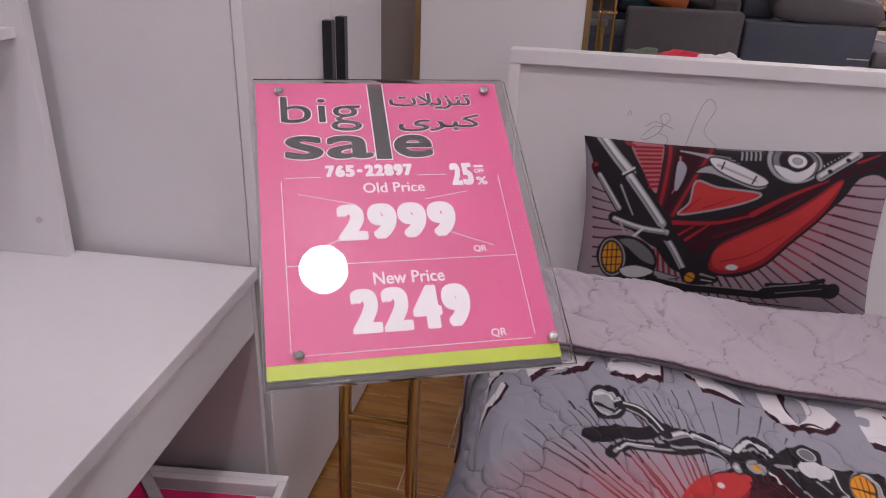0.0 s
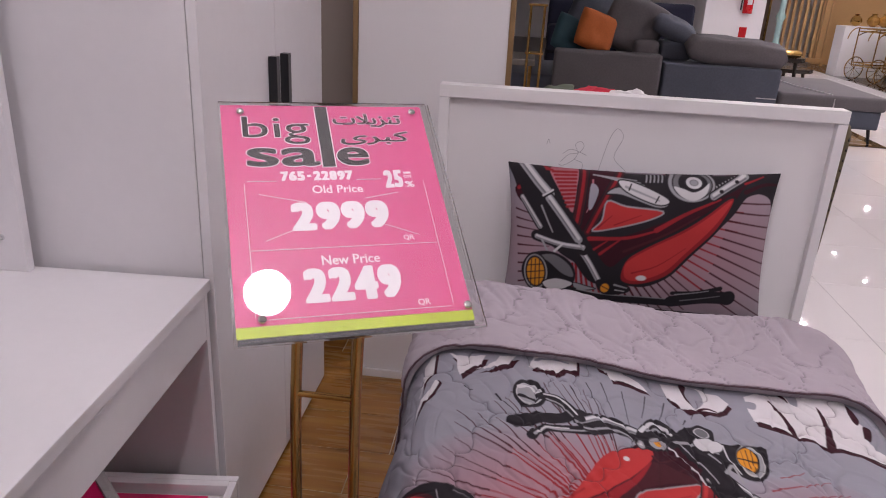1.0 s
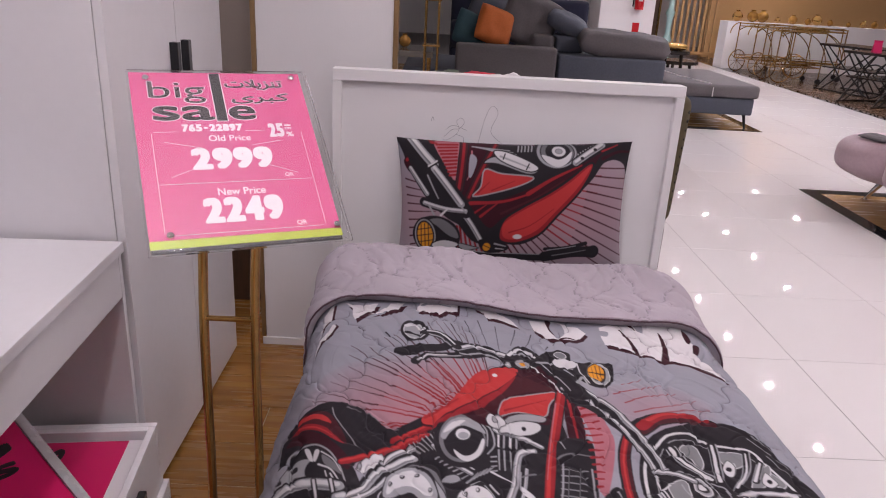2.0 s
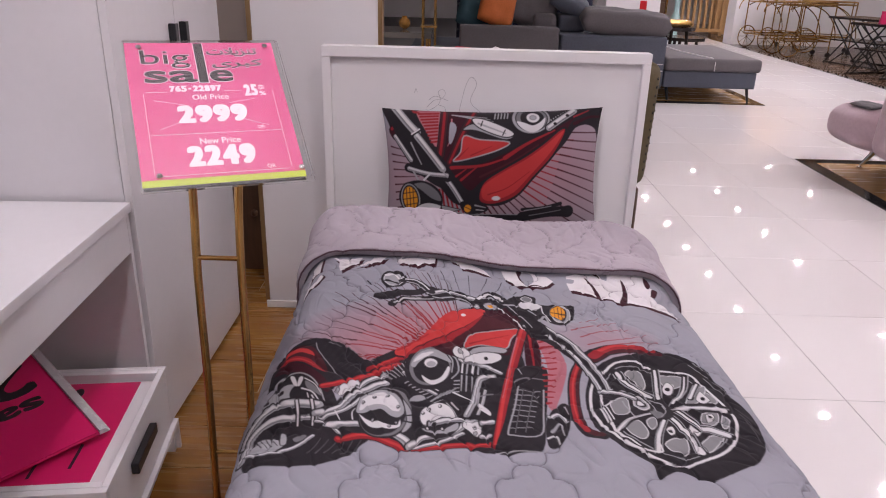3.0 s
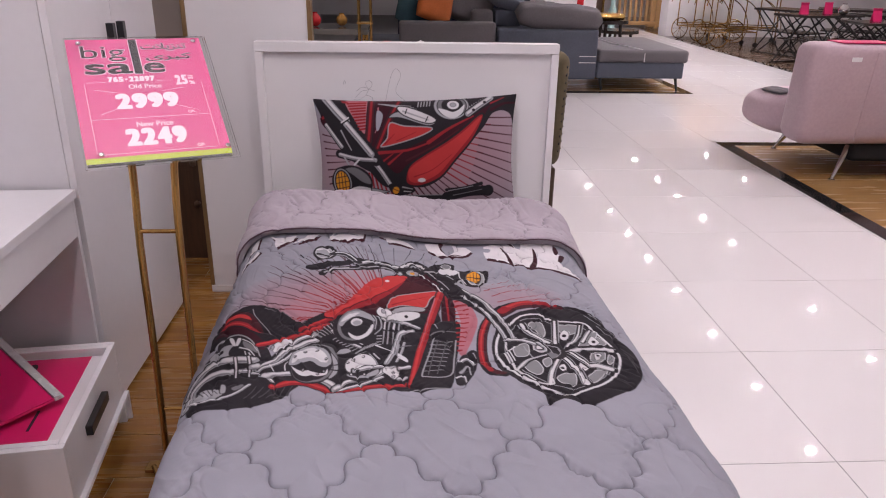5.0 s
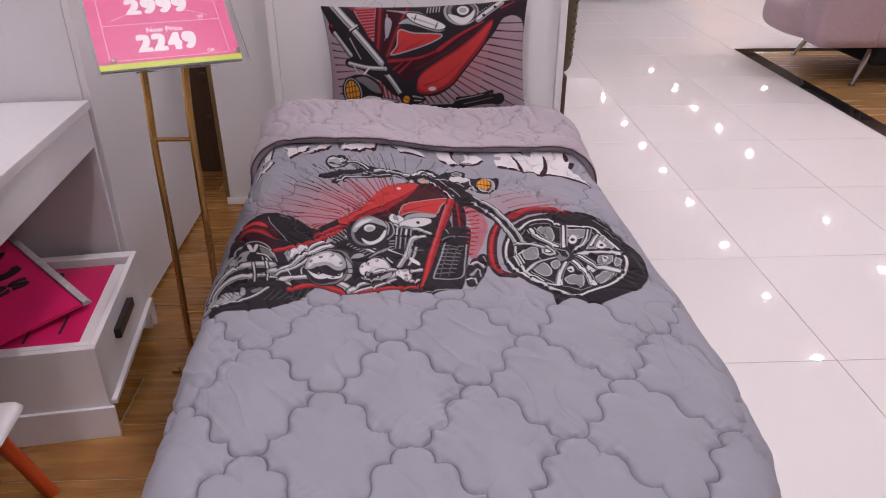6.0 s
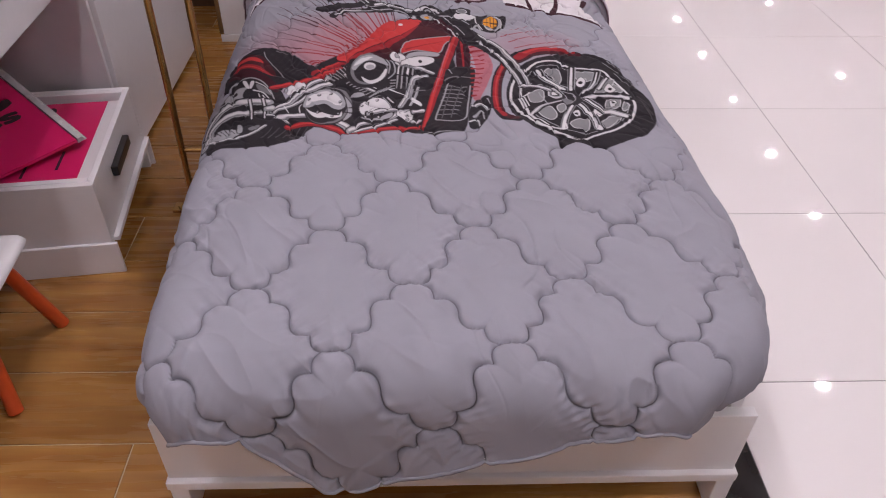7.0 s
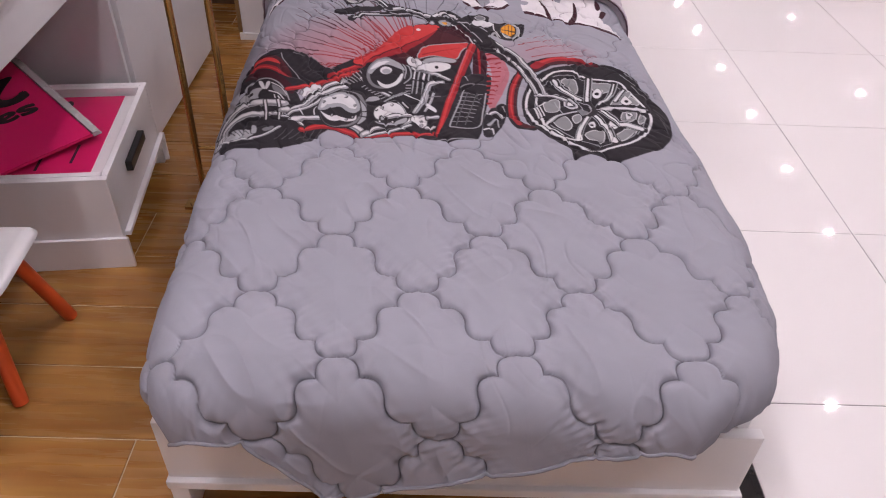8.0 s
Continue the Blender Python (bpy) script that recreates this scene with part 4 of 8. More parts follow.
    d.patch([(0.568, 0.775), (0.599, 0.847), (0.651, 0.955), (0.729, 1.005), (0.783, 1.036), (0.869, 1.042), (0.984, 1.057), (1.014, 0.964), (0.945, 0.684), (0.872, 0.672), (0.756, 0.670), (0.655, 0.723), (0.612, 0.729)], K)
    red_tube(d, [(0.556, 0.891), (0.602, 0.911), (0.660, 0.939), (0.718, 0.974)], 0.0161)
    d.line([(0.651, 0.955), (0.716, 0.989), (0.777, 1.025)], 0.0113, RED)
    d.line([(0.664, 0.963), (0.729, 1.002)], 0.0045, BRIGHT)
    d.patch([(0.585, 0.875), (0.601, 0.904), (0.628, 0.921), (0.641, 0.904), (0.622, 0.883), (0.599, 0.866)], LIGHT, K, 0.0022)
    d.oval((0.591, 0.882), 0.0040, 0.0090, 0, SILVER, K, 0.0014)
    pipe(d, [(0.637, 0.895), (0.662, 0.918), (0.691, 0.936)], 0.0153)
    pipe(d, [(0.560, 0.793), (0.599, 0.809), (0.626, 0.861), (0.659, 0.883), (0.694, 0.907)], 0.0205)
    pipe(d, [(0.573, 0.775), (0.613, 0.800), (0.645, 0.840)], 0.0120)
    pipe(d, [(0.565, 0.761), (0.592, 0.754), (0.616, 0.725)], 0.0092)
    d.line([(0.598, 0.799), (0.608, 0.777), (0.615, 0.762)], 0.0027, LIGHT, end=0.0013)
    d.line([(0.640, 0.763), (0.635, 0.797), (0.648, 0.821)], 0.0030, LIGHT, end=0.0010)
    red_tube(d, [(0.620, 0.704), (0.681, 0.707), (0.755, 0.674)], 0.0180)
    red_tube(d, [(0.773, 0.671), (0.849, 0.679), (0.926, 0.693)], 0.0160)
    pipe(d, [(0.590, 0.749), (0.645, 0.754), (0.696, 0.737), (0.738, 0.710), (0.763, 0.683)], 0.0183)
    pipe(d, [(0.762, 0.681), (0.789, 0.706), (0.830, 0.711), (0.857, 0.733), (0.872, 0.759)], 0.0155)
    pipe(d, [(0.773, 0.675), (0.825, 0.692), (0.866, 0.721)], 0.0098)
    d.oval((0.705, 0.796), 0.0580, 0.0980, 0, K)
    d.oval((0.705, 0.796), 0.0540, 0.0910, 0, GREY)
    d.oval((0.700, 0.796), 0.0490, 0.0860, 0, K)
    d.patch([(0.738, 0.847), (0.757, 0.808), (0.763, 0.758), (0.754, 0.728), (0.743, 0.723), (0.751, 0.762), (0.745, 0.807)], SILVER, K, 0.0021)
    d.line([(0.745, 0.784), (0.764, 0.783)], 0.0045, K)
    d.line([(0.746, 0.762), (0.766, 0.758)], 0.0050, K)
    d.patch([(0.643, 0.793), (0.646, 0.845), (0.667, 0.872), (0.700, 0.878), (0.731, 0.852), (0.745, 0.802), (0.735, 0.775), (0.716, 0.780), (0.694, 0.804), (0.671, 0.792)], SILVER, K, 0.0021)
    d.patch([(0.650, 0.800), (0.654, 0.845), (0.675, 0.865), (0.700, 0.869), (0.724, 0.844), (0.735, 0.807), (0.720, 0.799), (0.703, 0.819), (0.677, 0.822)], LIGHT)
    d.patch([(0.649, 0.788), (0.674, 0.763), (0.706, 0.753), (0.728, 0.748), (0.738, 0.766), (0.738, 0.740), (0.707, 0.732), (0.674, 0.743)], LIGHT, K, 0.0020)
    d.oval((0.676, 0.851), 0.0050, 0.0070, 0, K)
    d.oval((0.675, 0.853), 0.0030, 0.0040, 0, SILVER)
    d.oval((0.704, 0.858), 0.0050, 0.0070, 0, K)
    d.oval((0.703, 0.859), 0.0030, 0.0040, 0, SILVER)
    d.oval((0.730, 0.816), 0.0040, 0.0070, 0, K)
    d.oval((0.729, 0.817), 0.0030, 0.0040, 0, SILVER)
    d.oval((0.682, 0.761), 0.0040, 0.0060, 0, K)
    d.oval((0.681, 0.762), 0.0020, 0.0040, 0, SILVER)
    d.oval((0.731, 0.754), 0.0040, 0.0070, 0, K)
    d.oval((0.730, 0.756), 0.0020, 0.0030, 0, SILVER)
    d.oval((0.717, 0.743), 0.0040, 0.0060, 0, K)
    d.oval((0.716, 0.744), 0.0030, 0.0040, 0, SILVER)
    d.oval((0.655, 0.826), 0.0040, 0.0070, 0, K)
    d.oval((0.654, 0.827), 0.0020, 0.0040, 0, SILVER)
    d.oval((0.818, 0.772), 0.0450, 0.0700, 0, K)
    d.patch([(0.778, 0.784), (0.787, 0.816), (0.813, 0.832), (0.839, 0.819), (0.854, 0.785), (0.824, 0.773), (0.800, 0.756), (0.782, 0.757)], LIGHT, K, 0.0021)
    d.patch([(0.798, 0.764), (0.822, 0.779), (0.853, 0.783), (0.840, 0.773)], SILVER)
    d.line([(0.833, 0.831), (0.851, 0.803), (0.860, 0.777)], 0.0036, SILVER, end=0.0018)
    d.line([(0.843, 0.836), (0.858, 0.813)], 0.0025, LIGHT, end=0.0019)
    d.patch([(0.783, 0.738), (0.805, 0.730), (0.833, 0.740), (0.857, 0.759), (0.855, 0.733), (0.824, 0.719), (0.794, 0.723)], SILVER, K, 0.0020)
    d.oval((0.795, 0.810), 0.0050, 0.0070, 0, K)
    d.oval((0.794, 0.811), 0.0030, 0.0040, 0, LIGHT)
    d.oval((0.819, 0.818), 0.0040, 0.0070, 0, K)
    d.oval((0.818, 0.819), 0.0020, 0.0040, 0, LIGHT)
    d.oval((0.784, 0.788), 0.0040, 0.0070, 0, K)
    d.oval((0.783, 0.790), 0.0020, 0.0030, 0, LIGHT)
    d.oval((0.795, 0.734), 0.0050, 0.0060, 0, K)
    d.oval((0.795, 0.735), 0.0020, 0.0040, 0, LIGHT)
    d.oval((0.826, 0.736), 0.0040, 0.0060, 0, K)
    d.oval((0.825, 0.737), 0.0020, 0.0030, 0, LIGHT)
    pipe(d, [(0.805, 0.758), (0.853, 0.772), (0.890, 0.765)], 0.0183)
    d.patch([(0.872, 0.768), (0.904, 0.763), (0.901, 0.718), (0.886, 0.726), (0.867, 0.746)], LIGHT, K, 0.0021)
    d.oval((0.891, 0.752), 0.0040, 0.0060, 0, SILVER, K, 0.0014)
    d.oval((0.892, 0.730), 0.0040, 0.0070, 0, SILVER, K, 0.0014)
    d.oval((0.808, 0.756), 0.0050, 0.0090, 0, K)
    pipe(d, [(0.908, 0.764), (0.929, 0.767)], 0.0130)
    pipe(d, [(0.905, 0.718), (0.920, 0.723)], 0.0117)
    d.line([(0.685, 0.946), (0.708, 0.924)], 0.0022, SILVER, end=0.0022)
    d.line([(0.693, 0.951), (0.717, 0.926)], 0.0021, SILVER, end=0.0021)
    d.line([(0.701, 0.957), (0.725, 0.928)], 0.0028, SILVER, end=0.0011)
    d.line([(0.710, 0.962), (0.733, 0.930)], 0.0025, SILVER, end=0.0014)
    d.line([(0.718, 0.968), (0.741, 0.932)], 0.0033, SILVER, end=0.0014)
    d.line([(0.727, 0.974), (0.750, 0.934)], 0.0028, SILVER, end=0.0014)
    d.line([(0.735, 0.979), (0.758, 0.937)], 0.0016, SILVER, end=0.0013)
    d.line([(0.744, 0.985), (0.766, 0.939)], 0.0028, SILVER, end=0.0022)
    d.line([(0.739, 0.907), (0.757, 0.918)], 0.0032, SILVER, end=0.0013)
    d.line([(0.748, 0.898), (0.766, 0.910)], 0.0028, SILVER, end=0.0014)
    d.line([(0.757, 0.889), (0.775, 0.901)], 0.0039, SILVER, end=0.0022)
    d.line([(0.765, 0.880), (0.783, 0.892)], 0.0035, SILVER, end=0.0014)
    d.line([(0.774, 0.871), (0.791, 0.883)], 0.0039, SILVER, end=0.0022)
    d.line([(0.782, 0.862), (0.800, 0.874)], 0.0035, SILVER, end=0.0014)
    d.line([(0.790, 0.852), (0.808, 0.865)], 0.0031, SILVER, end=0.0009)
    d.line([(0.799, 0.842), (0.816, 0.855)], 0.0039, SILVER, end=0.0022)
    d.line([(0.807, 0.833), (0.824, 0.846)], 0.0039, SILVER, end=0.0022)
    d.line([(0.806, 0.848), (0.821, 0.868)], 0.0025, SILVER, end=0.0014)
    d.line([(0.813, 0.852), (0.827, 0.872)], 0.0033, SILVER, end=0.0006)
    d.line([(0.819, 0.856), (0.834, 0.876)], 0.0025, SILVER, end=0.0019)
    d.line([(0.825, 0.860), (0.840, 0.880)], 0.0028, SILVER, end=0.0021)
    d.line([(0.832, 0.864), (0.847, 0.883)], 0.0028, SILVER, end=0.0021)
    d.line([(0.838, 0.868), (0.853, 0.887)], 0.0025, SILVER, end=0.0014)
    pipe(d, [(0.734, 0.942), (0.767, 0.901), (0.808, 0.865)], 0.0092)
    d.line([(0.784, 0.902), (0.814, 0.877)], 0.0049, LIGHT, end=0.0021)
    d.patch([(0.749, 0.850), (0.777, 0.861), (0.788, 0.847), (0.771, 0.837)], SILVER, K, 0.0017)
    d.line([(0.849, 0.915), (0.860, 0.918)], 0.0038, SILVER)
    d.line([(0.849, 0.902), (0.860, 0.904)], 0.0040, SILVER)
    d.line([(0.849, 0.888), (0.860, 0.891)], 0.0028, SILVER)
    d.line([(0.850, 0.874), (0.860, 0.877)], 0.0040, SILVER)
    d.oval((0.796, 0.962), 0.0630, 0.0810, 0, K)
    d.line([(0.835, 1.020), (0.855, 0.992), (0.858, 0.950), (0.843, 0.923)], 0.0050, SILVER, end=0.0030)
    d.line([(0.824, 1.025), (0.844, 0.991), (0.843, 0.945)], 0.0044, SILVER, end=0.0024)
    d.oval((0.793, 0.964), 0.0480, 0.0670, 0, GREY)
    d.oval((0.796, 0.960), 0.0420, 0.0550, 0, K)
    d.patch([(0.748, 0.971), (0.763, 1.004), (0.791, 1.023), (0.824, 1.014), (0.842, 0.983), (0.822, 0.989), (0.791, 0.998), (0.767, 0.977), (0.757, 0.960)], SILVER)
    d.patch([(0.753, 0.979), (0.771, 1.005), (0.799, 1.015), (0.791, 1.003), (0.769, 0.985)], LIGHT)
    d.oval((0.794, 0.974), 0.0160, 0.0160, 0, LIGHT, K, 0.0021)
    d.oval((0.795, 0.970), 0.0110, 0.0090, 0, SILVER)
    d.patch([(0.775, 0.932), (0.797, 0.914), (0.819, 0.926), (0.834, 0.965), (0.838, 0.953), (0.827, 0.918), (0.804, 0.899), (0.785, 0.909)], LIGHT)
    d.line([(0.871, 0.998), (0.864, 0.873)], 0.0080, K)
    d.line([(0.869, 0.994), (0.866, 0.946)], 0.0039, LIGHT)
    d.line([(0.866, 0.936), (0.864, 0.880)], 0.0040, SILVER, end=0.0020)
    d.line([(0.882, 1.000), (0.875, 0.873)], 0.0080, K)
    d.line([(0.881, 0.995), (0.877, 0.947)], 0.0039, SILVER)
    d.line([(0.877, 0.936), (0.875, 0.880)], 0.0040, SILVER, end=0.0030)
    d.line([(0.896, 1.001), (0.888, 0.874)], 0.0080, K)
    d.line([(0.895, 0.997), (0.890, 0.948)], 0.0051, LIGHT)
    d.line([(0.890, 0.937), (0.888, 0.881)], 0.0040, SILVER, end=0.0020)
    d.line([(0.909, 1.003), (0.900, 0.875)], 0.0080, K)
    d.line([(0.907, 0.998), (0.903, 0.949)], 0.0040, SILVER)
    d.line([(0.903, 0.938), (0.900, 0.882)], 0.0040, SILVER, end=0.0020)
    pipe(d, [(0.938, 0.943), (0.913, 0.937), (0.901, 0.905), (0.892, 0.843), (0.876, 0.791)], 0.0143)
    pipe(d, [(0.918, 0.887), (0.910, 0.835), (0.899, 0.792)], 0.0065)
    d.line([(0.847, 0.872), (0.871, 0.854), (0.890, 0.843)], 0.0049, LIGHT, end=0.0021)
    d.line([(0.907, 0.863), (0.934, 0.874)], 0.0041, GREY)
    d.patch([(0.903, 0.834), (0.924, 0.805), (0.924, 0.789), (0.904, 0.811)], LIGHT)
    d.line([(0.905, 0.875), (0.900, 0.827), (0.907, 0.816)], 0.0030, SILVER, end=0.0020)
    pipe(d, [(0.862, 0.998), (0.911, 0.981), (0.955, 0.954)], 0.0107)
    d.patch([(0.707, 0.997), (0.714, 1.020), (0.757, 1.051), (0.794, 1.105), (0.830, 1.162), (0.875, 1.201), (0.962, 1.260), (1.025, 1.207), (1.026, 1.128), (0.988, 1.028), (0.926, 1.023), (0.869, 1.007), (0.827, 1.010), (0.791, 1.031), (0.749, 1.015), (0.730, 0.994)], MAROON)
    d.patch([(0.811, 1.054), (0.868, 1.110), (0.925, 1.173), (0.973, 1.160), (1.011, 1.147), (0.942, 1.118), (0.883, 1.085), (0.855, 1.024)], DARK_RED)
    d.patch([(0.710, 1.001), (0.713, 1.022), (0.757, 1.051), (0.792, 1.104), (0.825, 1.158), (0.870, 1.193), (0.923, 1.212), (0.919, 1.174), (0.875, 1.119), (0.814, 1.068), (0.758, 1.029), (0.732, 1.002)], BRIGHT)
    d.patch([(0.730, 0.998), (0.758, 1.025), (0.816, 1.066), (0.877, 1.117), (0.919, 1.171), (0.890, 1.113), (0.833, 1.053), (0.781, 1.026), (0.751, 1.007)], RED)
    d.line([(0.714, 1.016), (0.768, 1.059), (0.784, 1.072)], 0.0071, RED, strength=0.70, end=0.0042)
    d.line([(0.925, 1.188), (0.944, 1.179), (0.972, 1.201)], 0.0082, DARK_RED, end=0.0028)
    d.line([(0.952, 1.139), (0.990, 1.179)], 0.0057, DARK_RED, end=0.0028)
    d.patch([(0.873, 1.053), (0.889, 1.086), (0.942, 1.108), (1.012, 1.139), (0.988, 1.088), (0.972, 1.047), (0.915, 1.049), (0.877, 1.038)], BRIGHT, SILVER, 0.0031)
    d.line([(0.886, 1.053), (0.926, 1.070), (0.983, 1.102)], 0.0058, RED, end=0.0017)
    d.oval((0.870, 1.165), 0.0060, 0.0060, 0, LIGHT)
    d.patch([(0.880, 1.026), (0.920, 1.045), (0.972, 1.045), (0.966, 1.027), (0.923, 1.025), (0.890, 1.012)], SILVER, K, 0.0020)
    d.patch([(0.869, 1.000), (0.906, 1.023), (0.954, 1.023), (0.959, 1.005), (0.936, 0.986), (0.897, 0.986)], LIGHT, K, 0.0021)
    d.oval((0.923, 1.003), 0.0050, 0.0060, 0, K)
    d.patch([(0.844, 1.025), (0.857, 1.044), (0.877, 1.038), (0.886, 1.013), (0.869, 1.003), (0.850, 1.009)], LIGHT, K, 0.0021)
    d.oval((0.863, 1.025), 0.0060, 0.0090, 0, SILVER, K, 0.0014)
    d.patch([(1.026, 1.151), (1.044, 1.165), (1.057, 1.069), (1.049, 0.967), (1.025, 0.917), (1.017, 1.013)], MAROON)
    d.line([(1.035, 1.119), (1.036, 1.015), (1.034, 0.954)], 0.0070, RED, end=0.0030)
    red_tube(d, [(1.025, 1.151), (0.996, 1.029), (0.966, 0.890), (0.935, 0.691)], 0.0204)
    d.line([(1.003, 1.096), (0.981, 0.996), (0.954, 0.854)], 0.0034, ROSE, end=0.0010)
    d.patch([(0.992, 0.981), (1.026, 0.989), (1.061, 0.978), (1.061, 0.920), (1.040, 0.777), (1.025, 0.684), (0.989, 0.670), (0.930, 0.667), (0.953, 0.772), (0.976, 0.891)], K)
    d.line([(0.986, 0.929), (1.013, 0.940), (1.054, 0.934)], 0.0050, GREY, end=0.0030)
    d.line([(0.993, 0.911), (0.978, 0.819), (0.959, 0.738), (0.968, 0.726), (1.024, 0.729), (1.037, 0.799), (1.048, 0.895)], 0.0036, SILVER)
    d.line([(0.988, 0.889), (1.000, 0.888)], 0.0030, SILVER, strength=0.80)
    d.line([(1.005, 0.890), (1.023, 0.890)], 0.0030, SILVER, strength=0.80)
    d.line([(1.028, 0.891), (1.039, 0.890)], 0.0030, SILVER, strength=0.80)
    d.line([(0.984, 0.868), (0.996, 0.868)], 0.0040, SILVER, strength=0.80)
    d.line([(1.001, 0.869), (1.018, 0.869)], 0.0030, SILVER, strength=0.80)
    d.line([(1.024, 0.871), (1.034, 0.870)], 0.0030, SILVER, strength=0.80)
    d.line([(0.980, 0.848), (0.992, 0.847)], 0.0030, SILVER, strength=0.80)
    d.line([(0.997, 0.848), (1.014, 0.848)], 0.0030, SILVER, strength=0.80)
    d.line([(1.019, 0.850), (1.030, 0.849)], 0.0030, SILVER, strength=0.80)
    d.line([(0.977, 0.827), (0.988, 0.826)], 0.0030, SILVER, strength=0.80)
    d.line([(0.993, 0.828), (1.010, 0.827)], 0.0030, SILVER, strength=0.80)
    d.line([(1.015, 0.829), (1.025, 0.828)], 0.0030, SILVER, strength=0.80)
    d.line([(0.973, 0.807), (0.984, 0.806)], 0.0030, SILVER, strength=0.80)
    d.line([(0.989, 0.807), (1.006, 0.807)], 0.0030, SILVER, strength=0.80)
    d.line([(1.011, 0.809), (1.021, 0.808)], 0.0030, SILVER, strength=0.80)
    d.line([(0.969, 0.787), (0.980, 0.786)], 0.0030, SILVER, strength=0.80)
    d.line([(0.986, 0.788), (1.002, 0.787)], 0.0030, SILVER, strength=0.80)
    d.line([(1.007, 0.789), (1.017, 0.788)], 0.0030, SILVER, strength=0.80)
    d.line([(0.966, 0.767), (0.977, 0.767)], 0.0020, SILVER, strength=0.80)
    d.line([(0.982, 0.768), (0.998, 0.768)], 0.0020, SILVER, strength=0.80)
    d.line([(1.003, 0.769), (1.013, 0.768)], 0.0030, SILVER, strength=0.80)
    d.line([(0.962, 0.748), (0.973, 0.748)], 0.0020, SILVER, strength=0.80)
    d.line([(0.978, 0.749), (0.994, 0.749)], 0.0020, SILVER, strength=0.80)
    d.line([(0.999, 0.750), (1.009, 0.750)], 0.0020, SILVER, strength=0.80)
    d.line([(1.003, 0.897), (0.973, 0.734)], 0.0010, GREY)
    d.line([(1.026, 0.898), (0.994, 0.736)], 0.0010, GREY)
    d.line([(0.933, 0.663), (0.965, 0.673), (1.024, 0.676), (1.033, 0.700)], 0.0036, SILVER, end=0.0018)
    d.line([(0.997, 0.977), (1.004, 0.954)], 0.0039, SILVER, end=0.0015)
    d.patch([(1.054, 1.106), (1.088, 1.112), (1.109, 1.033), (1.110, 0.972), (1.083, 0.873), (1.059, 0.814), (1.052, 0.852), (1.066, 0.969), (1.061, 1.044)], ROSE)
    d.line([(1.059, 1.091), (1.092, 1.102)], 0.0085, RED, end=0.0047)
    d.line([(1.058, 1.067), (1.092, 1.076)], 0.0073, RED, end=0.0047)
    d.line([(1.058, 1.043), (1.092, 1.052)], 0.0063, RED, end=0.0047)
    d.line([(1.057, 1.020), (1.090, 1.027)], 0.0073, RED, end=0.0047)
    d.line([(1.056, 0.997), (1.089, 1.004)], 0.0063, RED, end=0.0044)
    d.line([(1.056, 0.975), (1.086, 0.980)], 0.0070, RED, end=0.0050)
    d.line([(1.055, 0.953), (1.083, 0.957)], 0.0070, RED, end=0.0050)
    d.line([(1.054, 0.931), (1.079, 0.934)], 0.0080, RED, end=0.0050)
    d.line([(1.054, 0.910), (1.075, 0.912)], 0.0070, RED, end=0.0050)
    d.line([(1.053, 0.888), (1.071, 0.889)], 0.0070, RED, end=0.0050)
    d.line([(1.052, 0.866), (1.065, 0.867)], 0.0070, RED, end=0.0050)
    d.line([(1.051, 0.845), (1.059, 0.845)], 0.0070, RED, end=0.0050)
    d.patch([(1.040, 0.777), (1.070, 0.834), (1.093, 0.844), (1.095, 0.802), (1.080, 0.736), (1.055, 0.693), (1.035, 0.696)], K)
    pipe(d, [(1.049, 0.791), (1.070, 0.801), (1.083, 0.784)], 0.0110)
    d.line([(1.048, 0.742), (1.069, 0.770), (1.072, 0.731)], 0.0063, SILVER, end=0.0027)
    d.line([(1.037, 0.717), (1.055, 0.730), (1.060, 0.706)], 0.0049, LIGHT, end=0.0022)
    d.line([(1.086, 0.834), (1.091, 0.807)], 0.0035, SILVER, end=0.0012)
    d.patch([(1.140, 0.888), (1.164, 0.963), (1.201, 1.015), (1.271, 1.053), (1.334, 1.078), (1.389, 1.065), (1.432, 1.033), (1.448, 1.010), (1.449, 0.965), (1.467, 0.941), (1.471, 0.905), (1.495, 0.858), (1.494, 0.796), (1.476, 0.724), (1.437, 0.669), (1.383, 0.636), (1.333, 0.612), (1.306, 0.618), (1.269, 0.630), (1.236, 0.614), (1.226, 0.655), (1.180, 0.703), (1.142, 0.765), (1.134, 0.828)], K)
    d.line([(1.407, 1.023), (1.427, 0.994), (1.439, 0.977)], 0.0035, SILVER, strength=0.70, end=0.0021)
    d.line([(1.421, 1.035), (1.440, 1.010), (1.447, 0.985)], 0.0033, SILVER, strength=0.70, end=0.0014)
    d.line([(1.427, 0.969), (1.442, 0.940), (1.459, 0.916)], 0.0028, SILVER, strength=0.70, end=0.0013)
    d.line([(1.445, 0.960), (1.461, 0.941), (1.470, 0.907)], 0.0019, SILVER, strength=0.70, end=0.0013)
    d.line([(1.469, 0.905), (1.486, 0.894)], 0.0031, SILVER, strength=0.70, end=0.0013)
    d.line([(1.464, 0.864), (1.487, 0.823)], 0.0018, GREY, strength=0.40, end=0.0018)
    d.line([(1.466, 0.840), (1.484, 0.795)], 0.0028, GREY, strength=0.40, end=0.0003)
    d.line([(1.469, 0.817), (1.481, 0.769)], 0.0025, GREY, strength=0.40, end=0.0013)
    d.line([(1.471, 0.795), (1.478, 0.743)], 0.0025, GREY, strength=0.40, end=0.0013)
